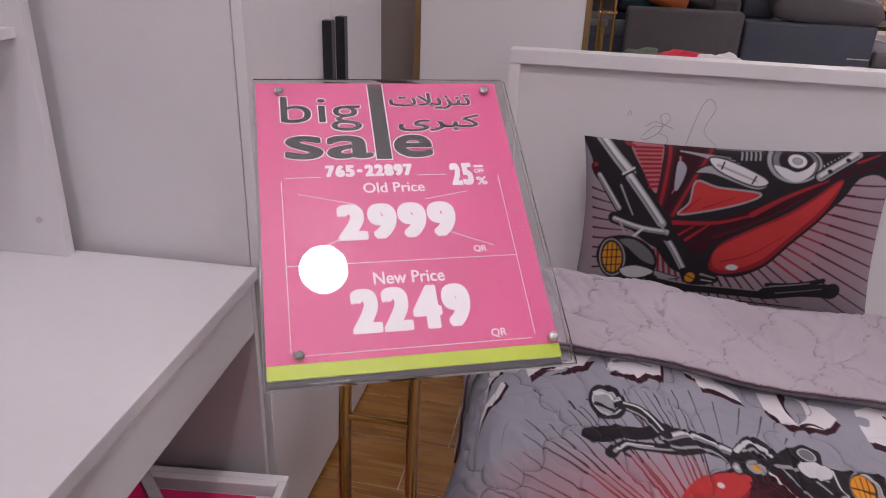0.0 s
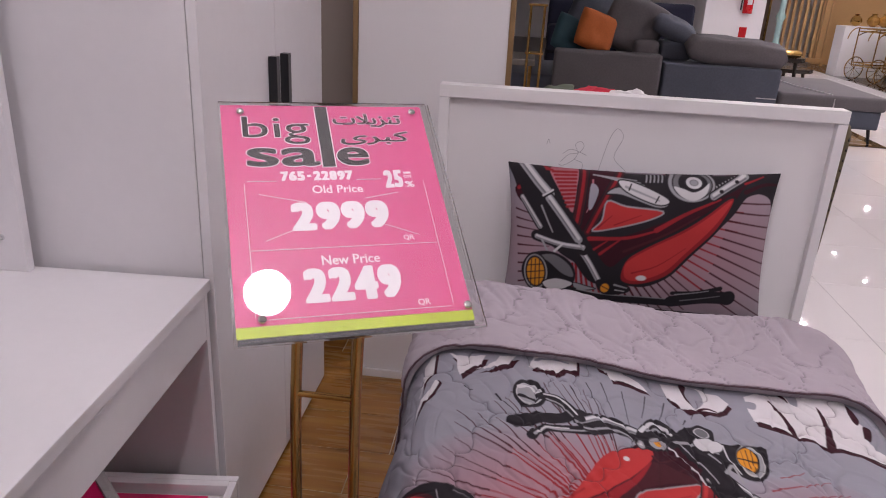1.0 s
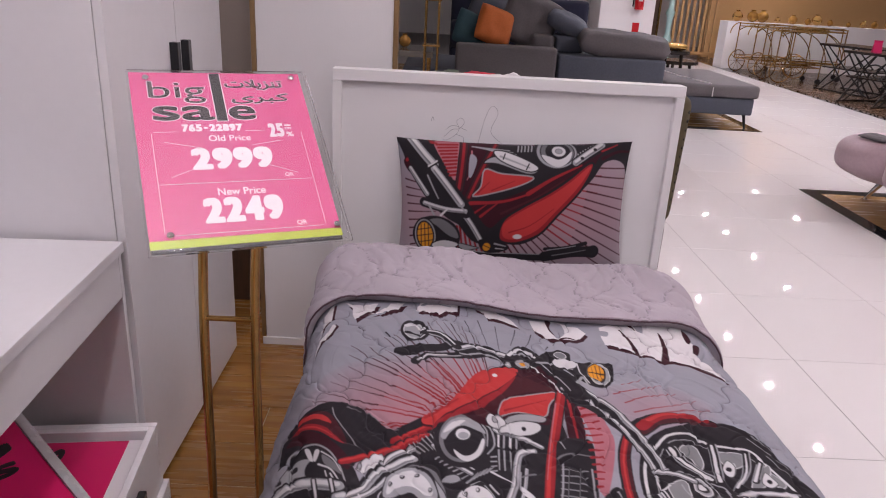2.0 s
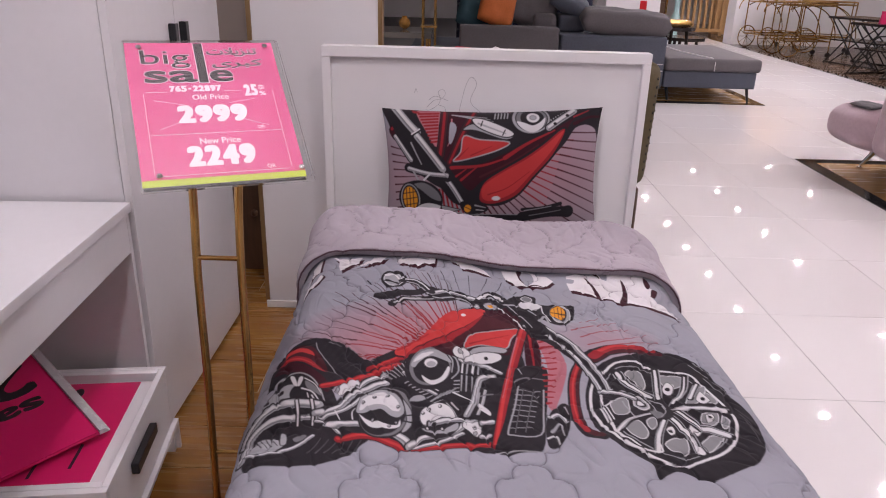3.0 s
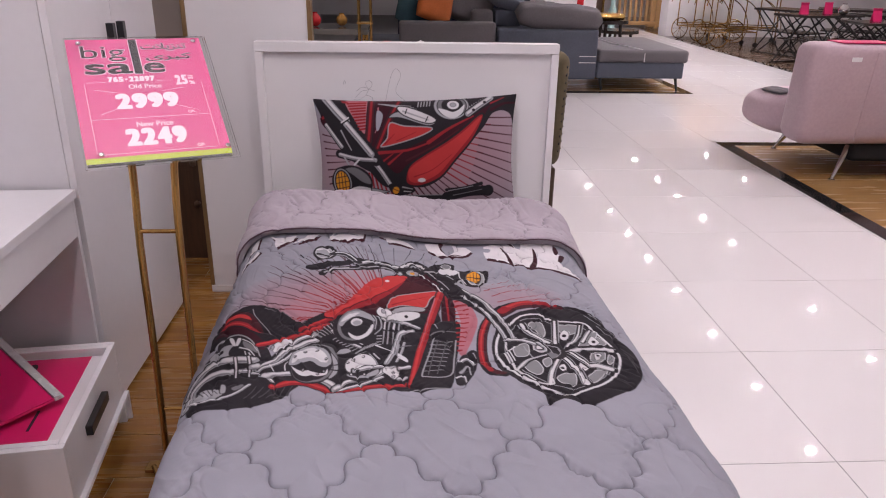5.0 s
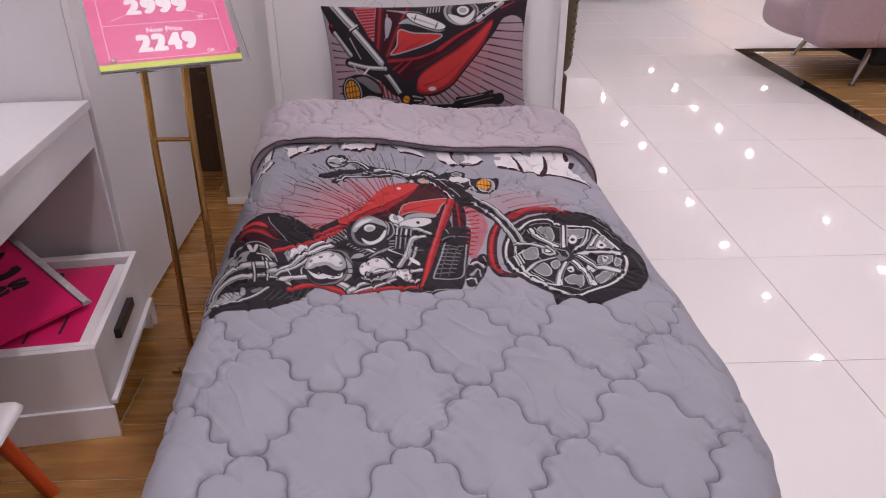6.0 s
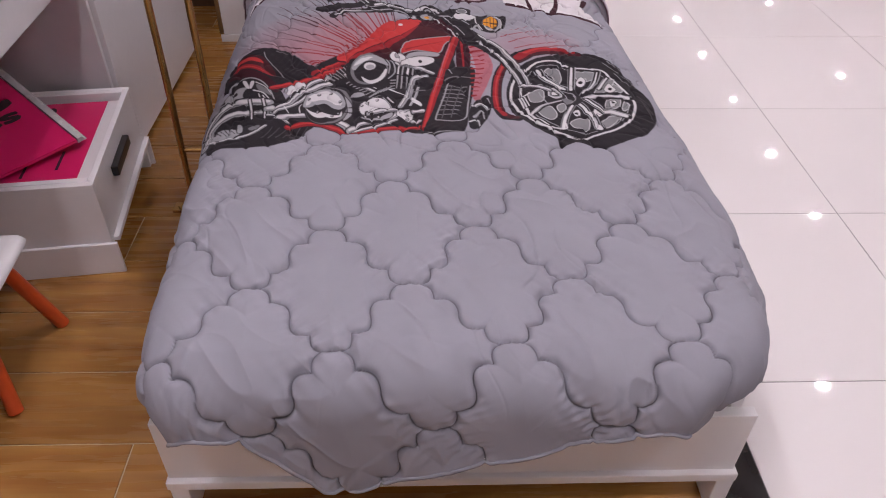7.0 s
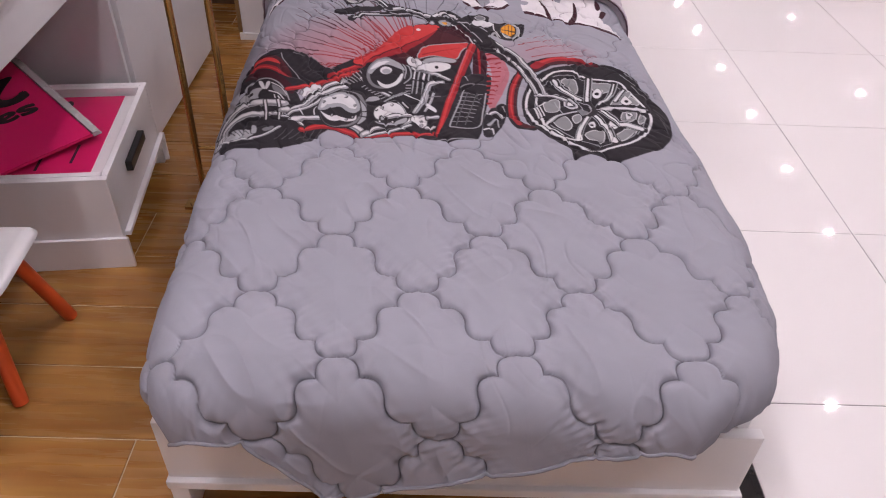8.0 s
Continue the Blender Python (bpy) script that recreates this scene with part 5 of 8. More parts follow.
    d.patch([(1.149, 0.876), (1.168, 0.938), (1.212, 0.995), (1.239, 1.017), (1.283, 1.025), (1.308, 0.998), (1.355, 0.985), (1.396, 0.980), (1.413, 0.943), (1.440, 0.872), (1.448, 0.832), (1.439, 0.784), (1.414, 0.731), (1.384, 0.697), (1.335, 0.668), (1.295, 0.652), (1.253, 0.662), (1.223, 0.691), (1.189, 0.726), (1.160, 0.770), (1.145, 0.819)], K, LIGHT, 0.0063)
    d.patch([(1.172, 0.877), (1.197, 0.947), (1.232, 0.994), (1.276, 1.004), (1.302, 0.982), (1.348, 0.965), (1.384, 0.957), (1.402, 0.926), (1.424, 0.862), (1.429, 0.820), (1.421, 0.779), (1.398, 0.735), (1.373, 0.709), (1.336, 0.685), (1.300, 0.674), (1.261, 0.683), (1.231, 0.710), (1.200, 0.746), (1.177, 0.784), (1.167, 0.825)], K, SILVER, 0.0022)
    d.patch([(1.245, 0.974), (1.271, 0.993), (1.283, 0.976), (1.283, 0.932), (1.267, 0.916), (1.257, 0.950)], DISC, LIGHT, 0.0018)
    d.patch([(1.324, 0.968), (1.373, 0.966), (1.368, 0.936), (1.340, 0.920), (1.321, 0.939)], DISC, LIGHT, 0.0018)
    d.patch([(1.356, 0.868), (1.390, 0.918), (1.420, 0.939), (1.401, 0.889), (1.374, 0.866)], DISC, LIGHT, 0.0018)
    d.patch([(1.413, 0.914), (1.431, 0.886), (1.419, 0.871), (1.403, 0.880)], DISC, LIGHT, 0.0018)
    d.patch([(1.379, 0.826), (1.414, 0.845), (1.408, 0.807), (1.387, 0.788), (1.373, 0.799)], DISC, LIGHT, 0.0018)
    d.patch([(1.426, 0.833), (1.434, 0.815), (1.418, 0.783), (1.410, 0.792)], DISC, LIGHT, 0.0018)
    d.patch([(1.337, 0.715), (1.376, 0.751), (1.399, 0.747), (1.358, 0.698), (1.337, 0.695)], DISC, LIGHT, 0.0018)
    d.patch([(1.275, 0.722), (1.315, 0.739), (1.311, 0.694), (1.284, 0.692), (1.273, 0.704)], DISC, LIGHT, 0.0018)
    d.patch([(1.202, 0.772), (1.233, 0.787), (1.245, 0.752), (1.233, 0.729), (1.215, 0.738)], DISC, LIGHT, 0.0018)
    d.patch([(1.191, 0.862), (1.226, 0.871), (1.221, 0.818), (1.194, 0.810), (1.188, 0.828)], DISC, LIGHT, 0.0018)
    d.patch([(1.250, 0.786), (1.272, 0.800), (1.269, 0.775), (1.254, 0.759)], DISC, LIGHT, 0.0018)
    d.patch([(1.326, 0.929), (1.346, 0.935), (1.336, 0.905), (1.324, 0.910)], DISC, LIGHT, 0.0018)
    d.patch([(1.319, 0.924), (1.335, 0.944), (1.344, 0.925), (1.332, 0.898), (1.319, 0.900)], LIGHT, K, 0.0017)
    d.patch([(1.383, 0.884), (1.400, 0.913), (1.409, 0.899), (1.414, 0.880), (1.393, 0.870)], LIGHT, K, 0.0017)
    d.patch([(1.284, 0.763), (1.299, 0.773), (1.302, 0.755), (1.289, 0.742)], LIGHT, K, 0.0017)
    d.patch([(1.337, 0.779), (1.351, 0.793), (1.359, 0.767), (1.345, 0.745), (1.336, 0.757)], LIGHT, K, 0.0017)
    d.patch([(1.384, 0.822), (1.400, 0.832), (1.403, 0.818), (1.388, 0.802)], LIGHT, K, 0.0017)
    d.oval((1.330, 0.920), 0.0060, 0.0060, 0, K)
    d.oval((1.399, 0.887), 0.0050, 0.0060, 0, K)
    d.oval((1.292, 0.757), 0.0050, 0.0060, 0, K)
    d.oval((1.347, 0.764), 0.0050, 0.0060, 0, K)
    d.oval((1.393, 0.818), 0.0050, 0.0060, 0, K)
    d.line([(1.318, 0.991), (1.308, 0.933), (1.300, 0.884)], 0.0198, K)
    d.line([(1.402, 0.943), (1.371, 0.888)], 0.0172, K)
    d.line([(1.328, 0.847), (1.375, 0.852), (1.437, 0.853)], 0.0320, K)
    d.line([(1.329, 0.833), (1.357, 0.789), (1.412, 0.757)], 0.0297, K)
    d.line([(1.304, 0.809), (1.327, 0.757), (1.337, 0.691)], 0.0266, K)
    d.line([(1.288, 0.792), (1.264, 0.741), (1.251, 0.691)], 0.0197, K)
    d.line([(1.263, 0.811), (1.216, 0.793), (1.185, 0.758)], 0.0214, K)
    d.line([(1.226, 0.973), (1.244, 0.925), (1.283, 0.890)], 0.0294, K)
    d.line([(1.382, 0.971), (1.362, 0.911), (1.327, 0.866)], 0.0150, K)
    d.line([(1.182, 0.890), (1.222, 0.892), (1.256, 0.863)], 0.0304, K)
    d.line([(1.318, 0.991), (1.308, 0.933), (1.300, 0.884)], 0.0057, LIGHT, end=0.0084)
    d.line([(1.329, 0.996), (1.319, 0.939), (1.310, 0.889)], 0.0029, SILVER)
    d.line([(1.308, 0.985), (1.299, 0.928), (1.291, 0.879)], 0.0008, SILVER)
    d.line([(1.402, 0.943), (1.371, 0.888)], 0.0048, LIGHT, end=0.0068)
    d.line([(1.413, 0.948), (1.382, 0.893)], 0.0014, SILVER)
    d.line([(1.393, 0.937), (1.362, 0.883)], 0.0018, SILVER)
    d.line([(1.328, 0.847), (1.375, 0.852), (1.437, 0.853)], 0.0080, LIGHT, end=0.0120)
    d.line([(1.339, 0.853), (1.385, 0.857), (1.448, 0.858)], 0.0022, SILVER)
    d.line([(1.319, 0.842), (1.366, 0.847), (1.428, 0.848)], 0.0040, SILVER)
    d.line([(1.329, 0.833), (1.357, 0.789), (1.412, 0.757)], 0.0071, LIGHT, end=0.0106)
    d.line([(1.339, 0.838), (1.367, 0.794), (1.422, 0.761)], 0.0035, SILVER)
    d.line([(1.320, 0.828), (1.349, 0.784), (1.403, 0.752)], 0.0028, SILVER)
    d.line([(1.304, 0.809), (1.327, 0.757), (1.337, 0.691)], 0.0082, LIGHT, end=0.0120)
    d.line([(1.314, 0.814), (1.336, 0.761), (1.347, 0.696)], 0.0020, SILVER)
    d.line([(1.295, 0.804), (1.318, 0.752), (1.329, 0.687)], 0.0025, SILVER)
    d.line([(1.288, 0.792), (1.264, 0.741), (1.251, 0.691)], 0.0063, LIGHT, end=0.0089)
    d.line([(1.298, 0.797), (1.274, 0.745), (1.260, 0.695)], 0.0012, SILVER)
    d.line([(1.280, 0.787), (1.256, 0.736), (1.243, 0.686)], 0.0012, SILVER)
    d.line([(1.263, 0.811), (1.216, 0.793), (1.185, 0.758)], 0.0050, LIGHT, end=0.0072)
    d.line([(1.273, 0.816), (1.226, 0.798), (1.195, 0.763)], 0.0028, SILVER)
    d.line([(1.254, 0.806), (1.208, 0.788), (1.177, 0.753)], 0.0021, SILVER)
    d.line([(1.226, 0.973), (1.244, 0.925), (1.283, 0.890)], 0.0078, LIGHT, end=0.0116)
    d.line([(1.237, 0.979), (1.255, 0.930), (1.293, 0.896)], 0.0036, SILVER)
    d.line([(1.217, 0.968), (1.235, 0.920), (1.274, 0.885)], 0.0033, SILVER)
    d.line([(1.382, 0.971), (1.362, 0.911), (1.327, 0.866)], 0.0030, LIGHT, end=0.0056)
    d.line([(1.393, 0.977), (1.372, 0.917), (1.337, 0.872)], 0.0027, SILVER)
    d.line([(1.373, 0.966), (1.352, 0.906), (1.318, 0.861)], 0.0018, SILVER)
    d.line([(1.182, 0.890), (1.222, 0.892), (1.256, 0.863)], 0.0073, LIGHT, end=0.0095)
    d.line([(1.192, 0.895), (1.233, 0.898), (1.266, 0.868)], 0.0041, SILVER)
    d.line([(1.174, 0.885), (1.213, 0.887), (1.247, 0.857)], 0.0040, SILVER)
    d.line([(1.177, 0.780), (1.184, 0.754), (1.219, 0.709)], 0.0070, LIGHT, end=0.0044)
    d.line([(1.226, 0.698), (1.257, 0.689), (1.260, 0.711)], 0.0045, LIGHT, end=0.0036)
    d.line([(1.174, 0.890), (1.173, 0.849), (1.193, 0.859)], 0.0058, LIGHT, end=0.0033)
    d.line([(1.163, 0.834), (1.170, 0.784)], 0.0036, LIGHT)
    d.line([(1.170, 0.839), (1.177, 0.788)], 0.0034, LIGHT)
    d.line([(1.177, 0.844), (1.184, 0.793)], 0.0030, LIGHT)
    d.oval((1.289, 0.831), 0.0280, 0.0360, 0, K)
    d.oval((1.280, 0.821), 0.0160, 0.0190, 0, GREY, K, 0.0014)
    d.line([(1.302, 0.855), (1.303, 0.832), (1.287, 0.808)], 0.0031, SILVER, end=0.0010)
    d.line([(1.279, 0.873), (1.300, 0.865), (1.306, 0.846)], 0.0042, SILVER, end=0.0021)
    d.line([(1.177, 1.035), (1.223, 1.064), (1.291, 1.079), (1.351, 1.063)], 0.0510, K, end=0.0240)
    d.line([(1.180, 1.033), (1.224, 1.062), (1.290, 1.076), (1.348, 1.063)], 0.0360, DARK_RED, end=0.0145)
    d.line([(1.184, 1.041), (1.232, 1.076), (1.292, 1.087), (1.337, 1.076)], 0.0270, RED, end=0.0100)
    d.line([(1.201, 1.060), (1.241, 1.084), (1.293, 1.093)], 0.0101, BRIGHT, end=0.0047)
    d.line([(1.158, 1.032), (1.128, 0.961), (1.113, 0.886), (1.108, 0.803), (1.120, 0.746), (1.150, 0.735)], 0.0270, K)
    d.line([(1.157, 1.026), (1.129, 0.958), (1.116, 0.887), (1.110, 0.803), (1.123, 0.751), (1.148, 0.741)], 0.0188, DARK_RED)
    d.line([(1.148, 1.021), (1.122, 0.948), (1.110, 0.879), (1.106, 0.798), (1.121, 0.750)], 0.0130, RED)
    d.line([(1.138, 0.994), (1.117, 0.923), (1.107, 0.838), (1.110, 0.781)], 0.0047, BRIGHT, end=0.0029)
    d.patch([(1.014, 1.172), (1.060, 1.191), (1.107, 1.133), (1.157, 1.053), (1.194, 0.927), (1.202, 0.879), (1.174, 0.890), (1.136, 1.004), (1.087, 1.079), (1.039, 1.114)], K)
    pipe(d, [(1.028, 1.158), (1.084, 1.123), (1.139, 1.031), (1.177, 0.907)], 0.0111)
    pipe(d, [(1.054, 1.177), (1.114, 1.128), (1.169, 1.022), (1.199, 0.908)], 0.0107)
    d.line([(1.063, 1.139), (1.104, 1.098), (1.152, 1.016)], 0.0044, LIGHT, end=0.0033)
    d.line([(1.073, 1.162), (1.061, 1.136)], 0.0030, K)
    d.line([(1.091, 1.137), (1.080, 1.113)], 0.0030, K)
    d.line([(1.110, 1.113), (1.098, 1.089)], 0.0030, K)
    d.line([(1.128, 1.088), (1.116, 1.065)], 0.0031, K)
    d.line([(1.145, 1.063), (1.134, 1.041)], 0.0031, K)
    d.oval((1.256, 0.853), 0.0240, 0.0360, 0, K)
    d.oval((1.255, 0.853), 0.0160, 0.0270, 0, SILVER, LIGHT, 0.0022)
    d.oval((1.255, 0.853), 0.0110, 0.0180, 0, K)
    d.oval((1.254, 0.855), 0.0070, 0.0110, 0, LIGHT)
    pipe(d, [(1.176, 0.902), (1.214, 0.892), (1.243, 0.872)], 0.0125)
    d.line([(1.216, 0.861), (1.227, 0.809), (1.235, 0.801)], 0.0029, SILVER, end=0.0024)
    d.line([(1.270, 0.883), (1.280, 0.854), (1.283, 0.835)], 0.0029, SILVER, end=0.0024)
    d.line([(0.655, 1.226), (0.695, 1.239), (0.741, 1.245), (0.784, 1.271)], 0.0424, K, end=0.0316)
    d.oval((0.655, 1.226), 0.0110, 0.0260, 0, K)
    d.line([(0.687, 1.183), (0.701, 1.203), (0.736, 1.210), (0.805, 1.216)], 0.0230, K)
    d.line([(0.693, 1.188), (0.707, 1.207), (0.744, 1.208), (0.797, 1.214)], 0.0076, SILVER, end=0.0038)
    d.line([(0.698, 1.197), (0.713, 1.210), (0.759, 1.214)], 0.0051, LIGHT, end=0.0032)
    d.patch([(0.773, 1.237), (0.790, 1.273), (0.850, 1.296), (0.898, 1.274), (0.938, 1.250), (0.926, 1.223), (0.867, 1.237), (0.805, 1.210)], K)
    pipe(d, [(0.780, 1.243), (0.827, 1.275), (0.874, 1.271), (0.923, 1.251)], 0.0170)
    d.line([(0.792, 1.222), (0.851, 1.246), (0.901, 1.234)], 0.0070, SILVER, end=0.0040)
    d.oval((0.680, 1.330), 0.0360, 0.0580, 4, K)
    d.oval((0.680, 1.330), 0.0280, 0.0380, 4, SILVER, LIGHT, 0.0022)
    d.line([(0.659, 1.316), (0.689, 1.306), (0.704, 1.315)], 0.0110, K, end=0.0050)
    d.line([(0.659, 1.350), (0.684, 1.356), (0.702, 1.340)], 0.0140, LIGHT, end=0.0060)
    d.line([(0.706, 1.328), (0.740, 1.312), (0.781, 1.255)], 0.0297, K)
    d.line([(0.712, 1.337), (0.746, 1.318), (0.778, 1.266)], 0.0049, LIGHT)
    d.line([(0.717, 1.317), (0.741, 1.296), (0.769, 1.251)], 0.0042, SILVER, end=0.0028)
    d.patch([(0.895, 1.231), (0.906, 1.273), (0.940, 1.325), (0.980, 1.319), (0.998, 1.275), (0.980, 1.238), (0.929, 1.211), (0.901, 1.207)], K)
    d.line([(0.911, 1.268), (0.939, 1.308), (0.970, 1.298), (0.985, 1.270)], 0.0100, LIGHT, end=0.0050)
    d.line([(0.924, 1.274), (0.947, 1.292), (0.966, 1.277)], 0.0063, SILVER, end=0.0038)
    d.oval((0.906, 1.222), 0.0090, 0.0170, 0, SILVER, K, 0.0022)
    d.oval((0.906, 1.225), 0.0040, 0.0070, 0, LIGHT)
    d.oval((0.942, 1.240), 0.0190, 0.0180, 0, SILVER, K, 0.0020)
    d.oval((0.942, 1.240), 0.0080, 0.0090, 0, AMBER)
    d.patch([(0.975, 1.277), (1.030, 1.335), (1.071, 1.333), (1.076, 1.287), (1.166, 1.301), (1.166, 1.242), (1.145, 1.192), (1.109, 1.179), (1.068, 1.199), (1.092, 1.130), (1.040, 1.134), (1.018, 1.188), (0.992, 1.222)], K)
    d.line([(0.981, 1.257), (1.026, 1.264), (1.064, 1.246)], 0.0120, SILVER, end=0.0060)
    d.line([(0.964, 1.232), (0.998, 1.191), (1.025, 1.139)], 0.0050, LIGHT, end=0.0025)
    d.line([(0.990, 1.250), (1.022, 1.199), (1.046, 1.156)], 0.0058, SILVER, end=0.0025)
    d.oval((1.045, 1.313), 0.0220, 0.0320, 0, K)
    d.oval((1.045, 1.313), 0.0150, 0.0180, 0, GREY, LIGHT, 0.0020)
    d.patch([(1.020, 1.276), (1.057, 1.297), (1.082, 1.281), (1.069, 1.252), (1.032, 1.243)], LIGHT, K, 0.0020)
    d.line([(1.082, 1.281), (1.083, 1.230), (1.098, 1.193)], 0.0036, LIGHT, end=0.0025)
    d.line([(1.067, 1.186), (1.085, 1.210), (1.096, 1.167)], 0.0083, SILVER, end=0.0039)
    d.line([(1.043, 1.233), (1.061, 1.211)], 0.0050, SILVER, end=0.0033)
    d.oval((1.130, 1.242), 0.0320, 0.0610, -8, K)
    d.oval((1.129, 1.242), 0.0270, 0.0490, -8, SILVER, LIGHT, 0.0017)
    d.oval((1.124, 1.245), 0.0230, 0.0420, -8, K)
    d.oval((1.123, 1.245), 0.0200, 0.0360, -8, AMBER)
    d.line([(1.116, 1.273), (1.113, 1.215)], 0.0008, K)
    d.line([(1.126, 1.275), (1.123, 1.217)], 0.0020, K)
    d.line([(1.136, 1.276), (1.132, 1.218)], 0.0020, K)
    d.line([(1.104, 1.245), (1.143, 1.244)], 0.0040, K)


def paint_pillow(d):
    d.haze((0.164, 0.001), 0.42, 0.3, ROSE, 0.6)
    d.haze((-0.314, -0.015), 0.2, 0.2, ROSE, 0.45)
    d.line([(-0.019, 0.196), (0.224, 0.264)], 0.0082, RED, end=0.0041)
    d.line([(0.221, 0.262), (0.404, 0.322)], 0.0051, DARK_RED, end=0.0031)
    d.line([(-0.017, 0.186), (0.224, 0.237)], 0.0082, RED, end=0.0041)
    d.line([(0.229, 0.238), (0.417, 0.285)], 0.0051, DARK_RED, end=0.0031)
    d.line([(-0.015, 0.176), (0.239, 0.219)], 0.0082, RED, end=0.0041)
    d.line([(0.226, 0.216), (0.429, 0.248)], 0.0051, DARK_RED, end=0.0031)
    d.line([(-0.013, 0.166), (0.226, 0.193)], 0.0082, RED, end=0.0041)
    d.line([(0.228, 0.194), (0.439, 0.211)], 0.0051, DARK_RED, end=0.0031)
    d.line([(-0.013, 0.156), (0.222, 0.169)], 0.0082, RED, end=0.0041)
    d.line([(0.230, 0.169), (0.447, 0.173)], 0.0051, DARK_RED, end=0.0031)
    d.line([(-0.012, 0.145), (0.243, 0.144)], 0.0082, RED, end=0.0041)
    d.line([(0.230, 0.144), (0.452, 0.133)], 0.0051, DARK_RED, end=0.0031)
    d.line([(-0.013, 0.134), (0.275, 0.116)], 0.0082, RED, end=0.0041)
    d.line([(0.230, 0.119), (0.456, 0.095)], 0.0051, DARK_RED, end=0.0031)
    d.line([(-0.014, 0.123), (0.268, 0.088)], 0.0082, RED, end=0.0041)
    d.line([(0.230, 0.094), (0.458, 0.055)], 0.0051, DARK_RED, end=0.0031)
    d.line([(-0.015, 0.113), (0.263, 0.061)], 0.0082, RED, end=0.0041)
    d.line([(0.228, 0.068), (0.457, 0.015)], 0.0051, DARK_RED, end=0.0031)
    d.line([(-0.016, 0.102), (0.227, 0.042)], 0.0082, RED, end=0.0041)
    d.line([(0.225, 0.042), (0.455, -0.024)], 0.0051, DARK_RED, end=0.0031)
    d.line([(-0.019, 0.091), (0.242, 0.010)], 0.0082, RED, end=0.0041)
    d.line([(0.221, 0.017), (0.450, -0.064)], 0.0051, DARK_RED, end=0.0031)
    d.line([(-0.021, 0.080), (0.221, -0.010)], 0.0082, RED, end=0.0041)
    d.line([(0.215, -0.008), (0.442, -0.104)], 0.0051, DARK_RED, end=0.0031)
    d.line([(-0.025, 0.071), (0.207, -0.033)], 0.0082, RED, end=0.0041)
    d.line([(0.208, -0.034), (0.433, -0.142)], 0.0051, DARK_RED, end=0.0031)
    d.line([(-0.029, 0.060), (0.195, -0.055)], 0.0082, RED, end=0.0041)
    d.line([(0.200, -0.059), (0.421, -0.181)], 0.0051, DARK_RED, end=0.0031)
    d.line([(-0.033, 0.050), (0.192, -0.084)], 0.0082, RED, end=0.0041)
    d.line([(0.191, -0.083), (0.407, -0.218)], 0.0051, DARK_RED, end=0.0031)
    d.line([(-0.038, 0.041), (0.224, -0.138)], 0.0082, RED, end=0.0041)
    d.line([(0.181, -0.108), (0.390, -0.255)], 0.0051, DARK_RED, end=0.0031)
    d.line([(-0.044, 0.031), (0.068, -0.055)], 0.0082, RED, end=0.0041)
    d.line([(0.046, -0.037), (0.168, -0.132)], 0.0051, DARK_RED, end=0.0031)
    d.line([(-0.050, 0.023), (0.057, -0.070)], 0.0082, RED, end=0.0041)
    d.line([(0.037, -0.052), (0.158, -0.157)], 0.0051, DARK_RED, end=0.0031)
    d.line([(-0.058, 0.014), (0.046, -0.085)], 0.0082, RED, end=0.0041)
    d.line([(0.027, -0.067), (0.147, -0.185)], 0.0051, DARK_RED, end=0.0031)
    d.line([(-0.064, 0.006), (0.015, -0.080)], 0.0082, RED, end=0.0041)
    d.line([(0.015, -0.080), (0.142, -0.218)], 0.0051, DARK_RED, end=0.0031)
    d.line([(-0.072, -0.003), (0.008, -0.097)], 0.0082, RED, end=0.0041)
    d.line([(0.004, -0.093), (0.123, -0.237)], 0.0051, DARK_RED, end=0.0031)
    d.line([(-0.080, -0.010), (0.004, -0.122)], 0.0082, RED, end=0.0041)
    d.line([(-0.009, -0.106), (0.103, -0.256)], 0.0051, DARK_RED, end=0.0031)
    d.line([(-0.088, -0.016), (-0.006, -0.140)], 0.0082, RED, end=0.0041)
    d.line([(-0.021, -0.118), (0.082, -0.273)], 0.0051, DARK_RED, end=0.0031)
    d.line([(-0.098, -0.022), (-0.017, -0.159)], 0.0082, RED, end=0.0041)
    d.line([(-0.035, -0.129), (0.060, -0.289)], 0.0051, DARK_RED, end=0.0031)
    d.line([(-0.106, -0.028), (-0.031, -0.173)], 0.0082, RED, end=0.0041)
    d.line([(-0.049, -0.140), (0.038, -0.303)], 0.0051, DARK_RED, end=0.0031)
    d.line([(-0.116, -0.032), (-0.066, -0.144)], 0.0082, RED, end=0.0041)
    d.line([(-0.064, -0.149), (0.014, -0.316)], 0.0051, DARK_RED, end=0.0031)
    d.line([(-0.126, -0.038), (-0.069, -0.180)], 0.0082, RED, end=0.0041)
    d.line([(-0.079, -0.157), (-0.011, -0.328)], 0.0051, DARK_RED, end=0.0031)
    d.line([(-0.137, -0.041), (-0.084, -0.194)], 0.0082, RED, end=0.0041)
    d.line([(-0.095, -0.164), (-0.036, -0.337)], 0.0051, DARK_RED, end=0.0031)
    d.line([(-0.147, -0.044), (-0.104, -0.191)], 0.0082, RED, end=0.0041)
    d.line([(-0.111, -0.172), (-0.062, -0.346)], 0.0051, DARK_RED, end=0.0031)
    d.line([(-0.157, -0.047), (-0.128, -0.177)], 0.0082, RED, end=0.0041)
    d.line([(-0.128, -0.177), (-0.088, -0.353)], 0.0051, DARK_RED, end=0.0031)
    d.line([(-0.168, -0.049), (-0.140, -0.200)], 0.0082, RED, end=0.0041)
    d.line([(-0.145, -0.180), (-0.116, -0.356)], 0.0051, DARK_RED, end=0.0031)
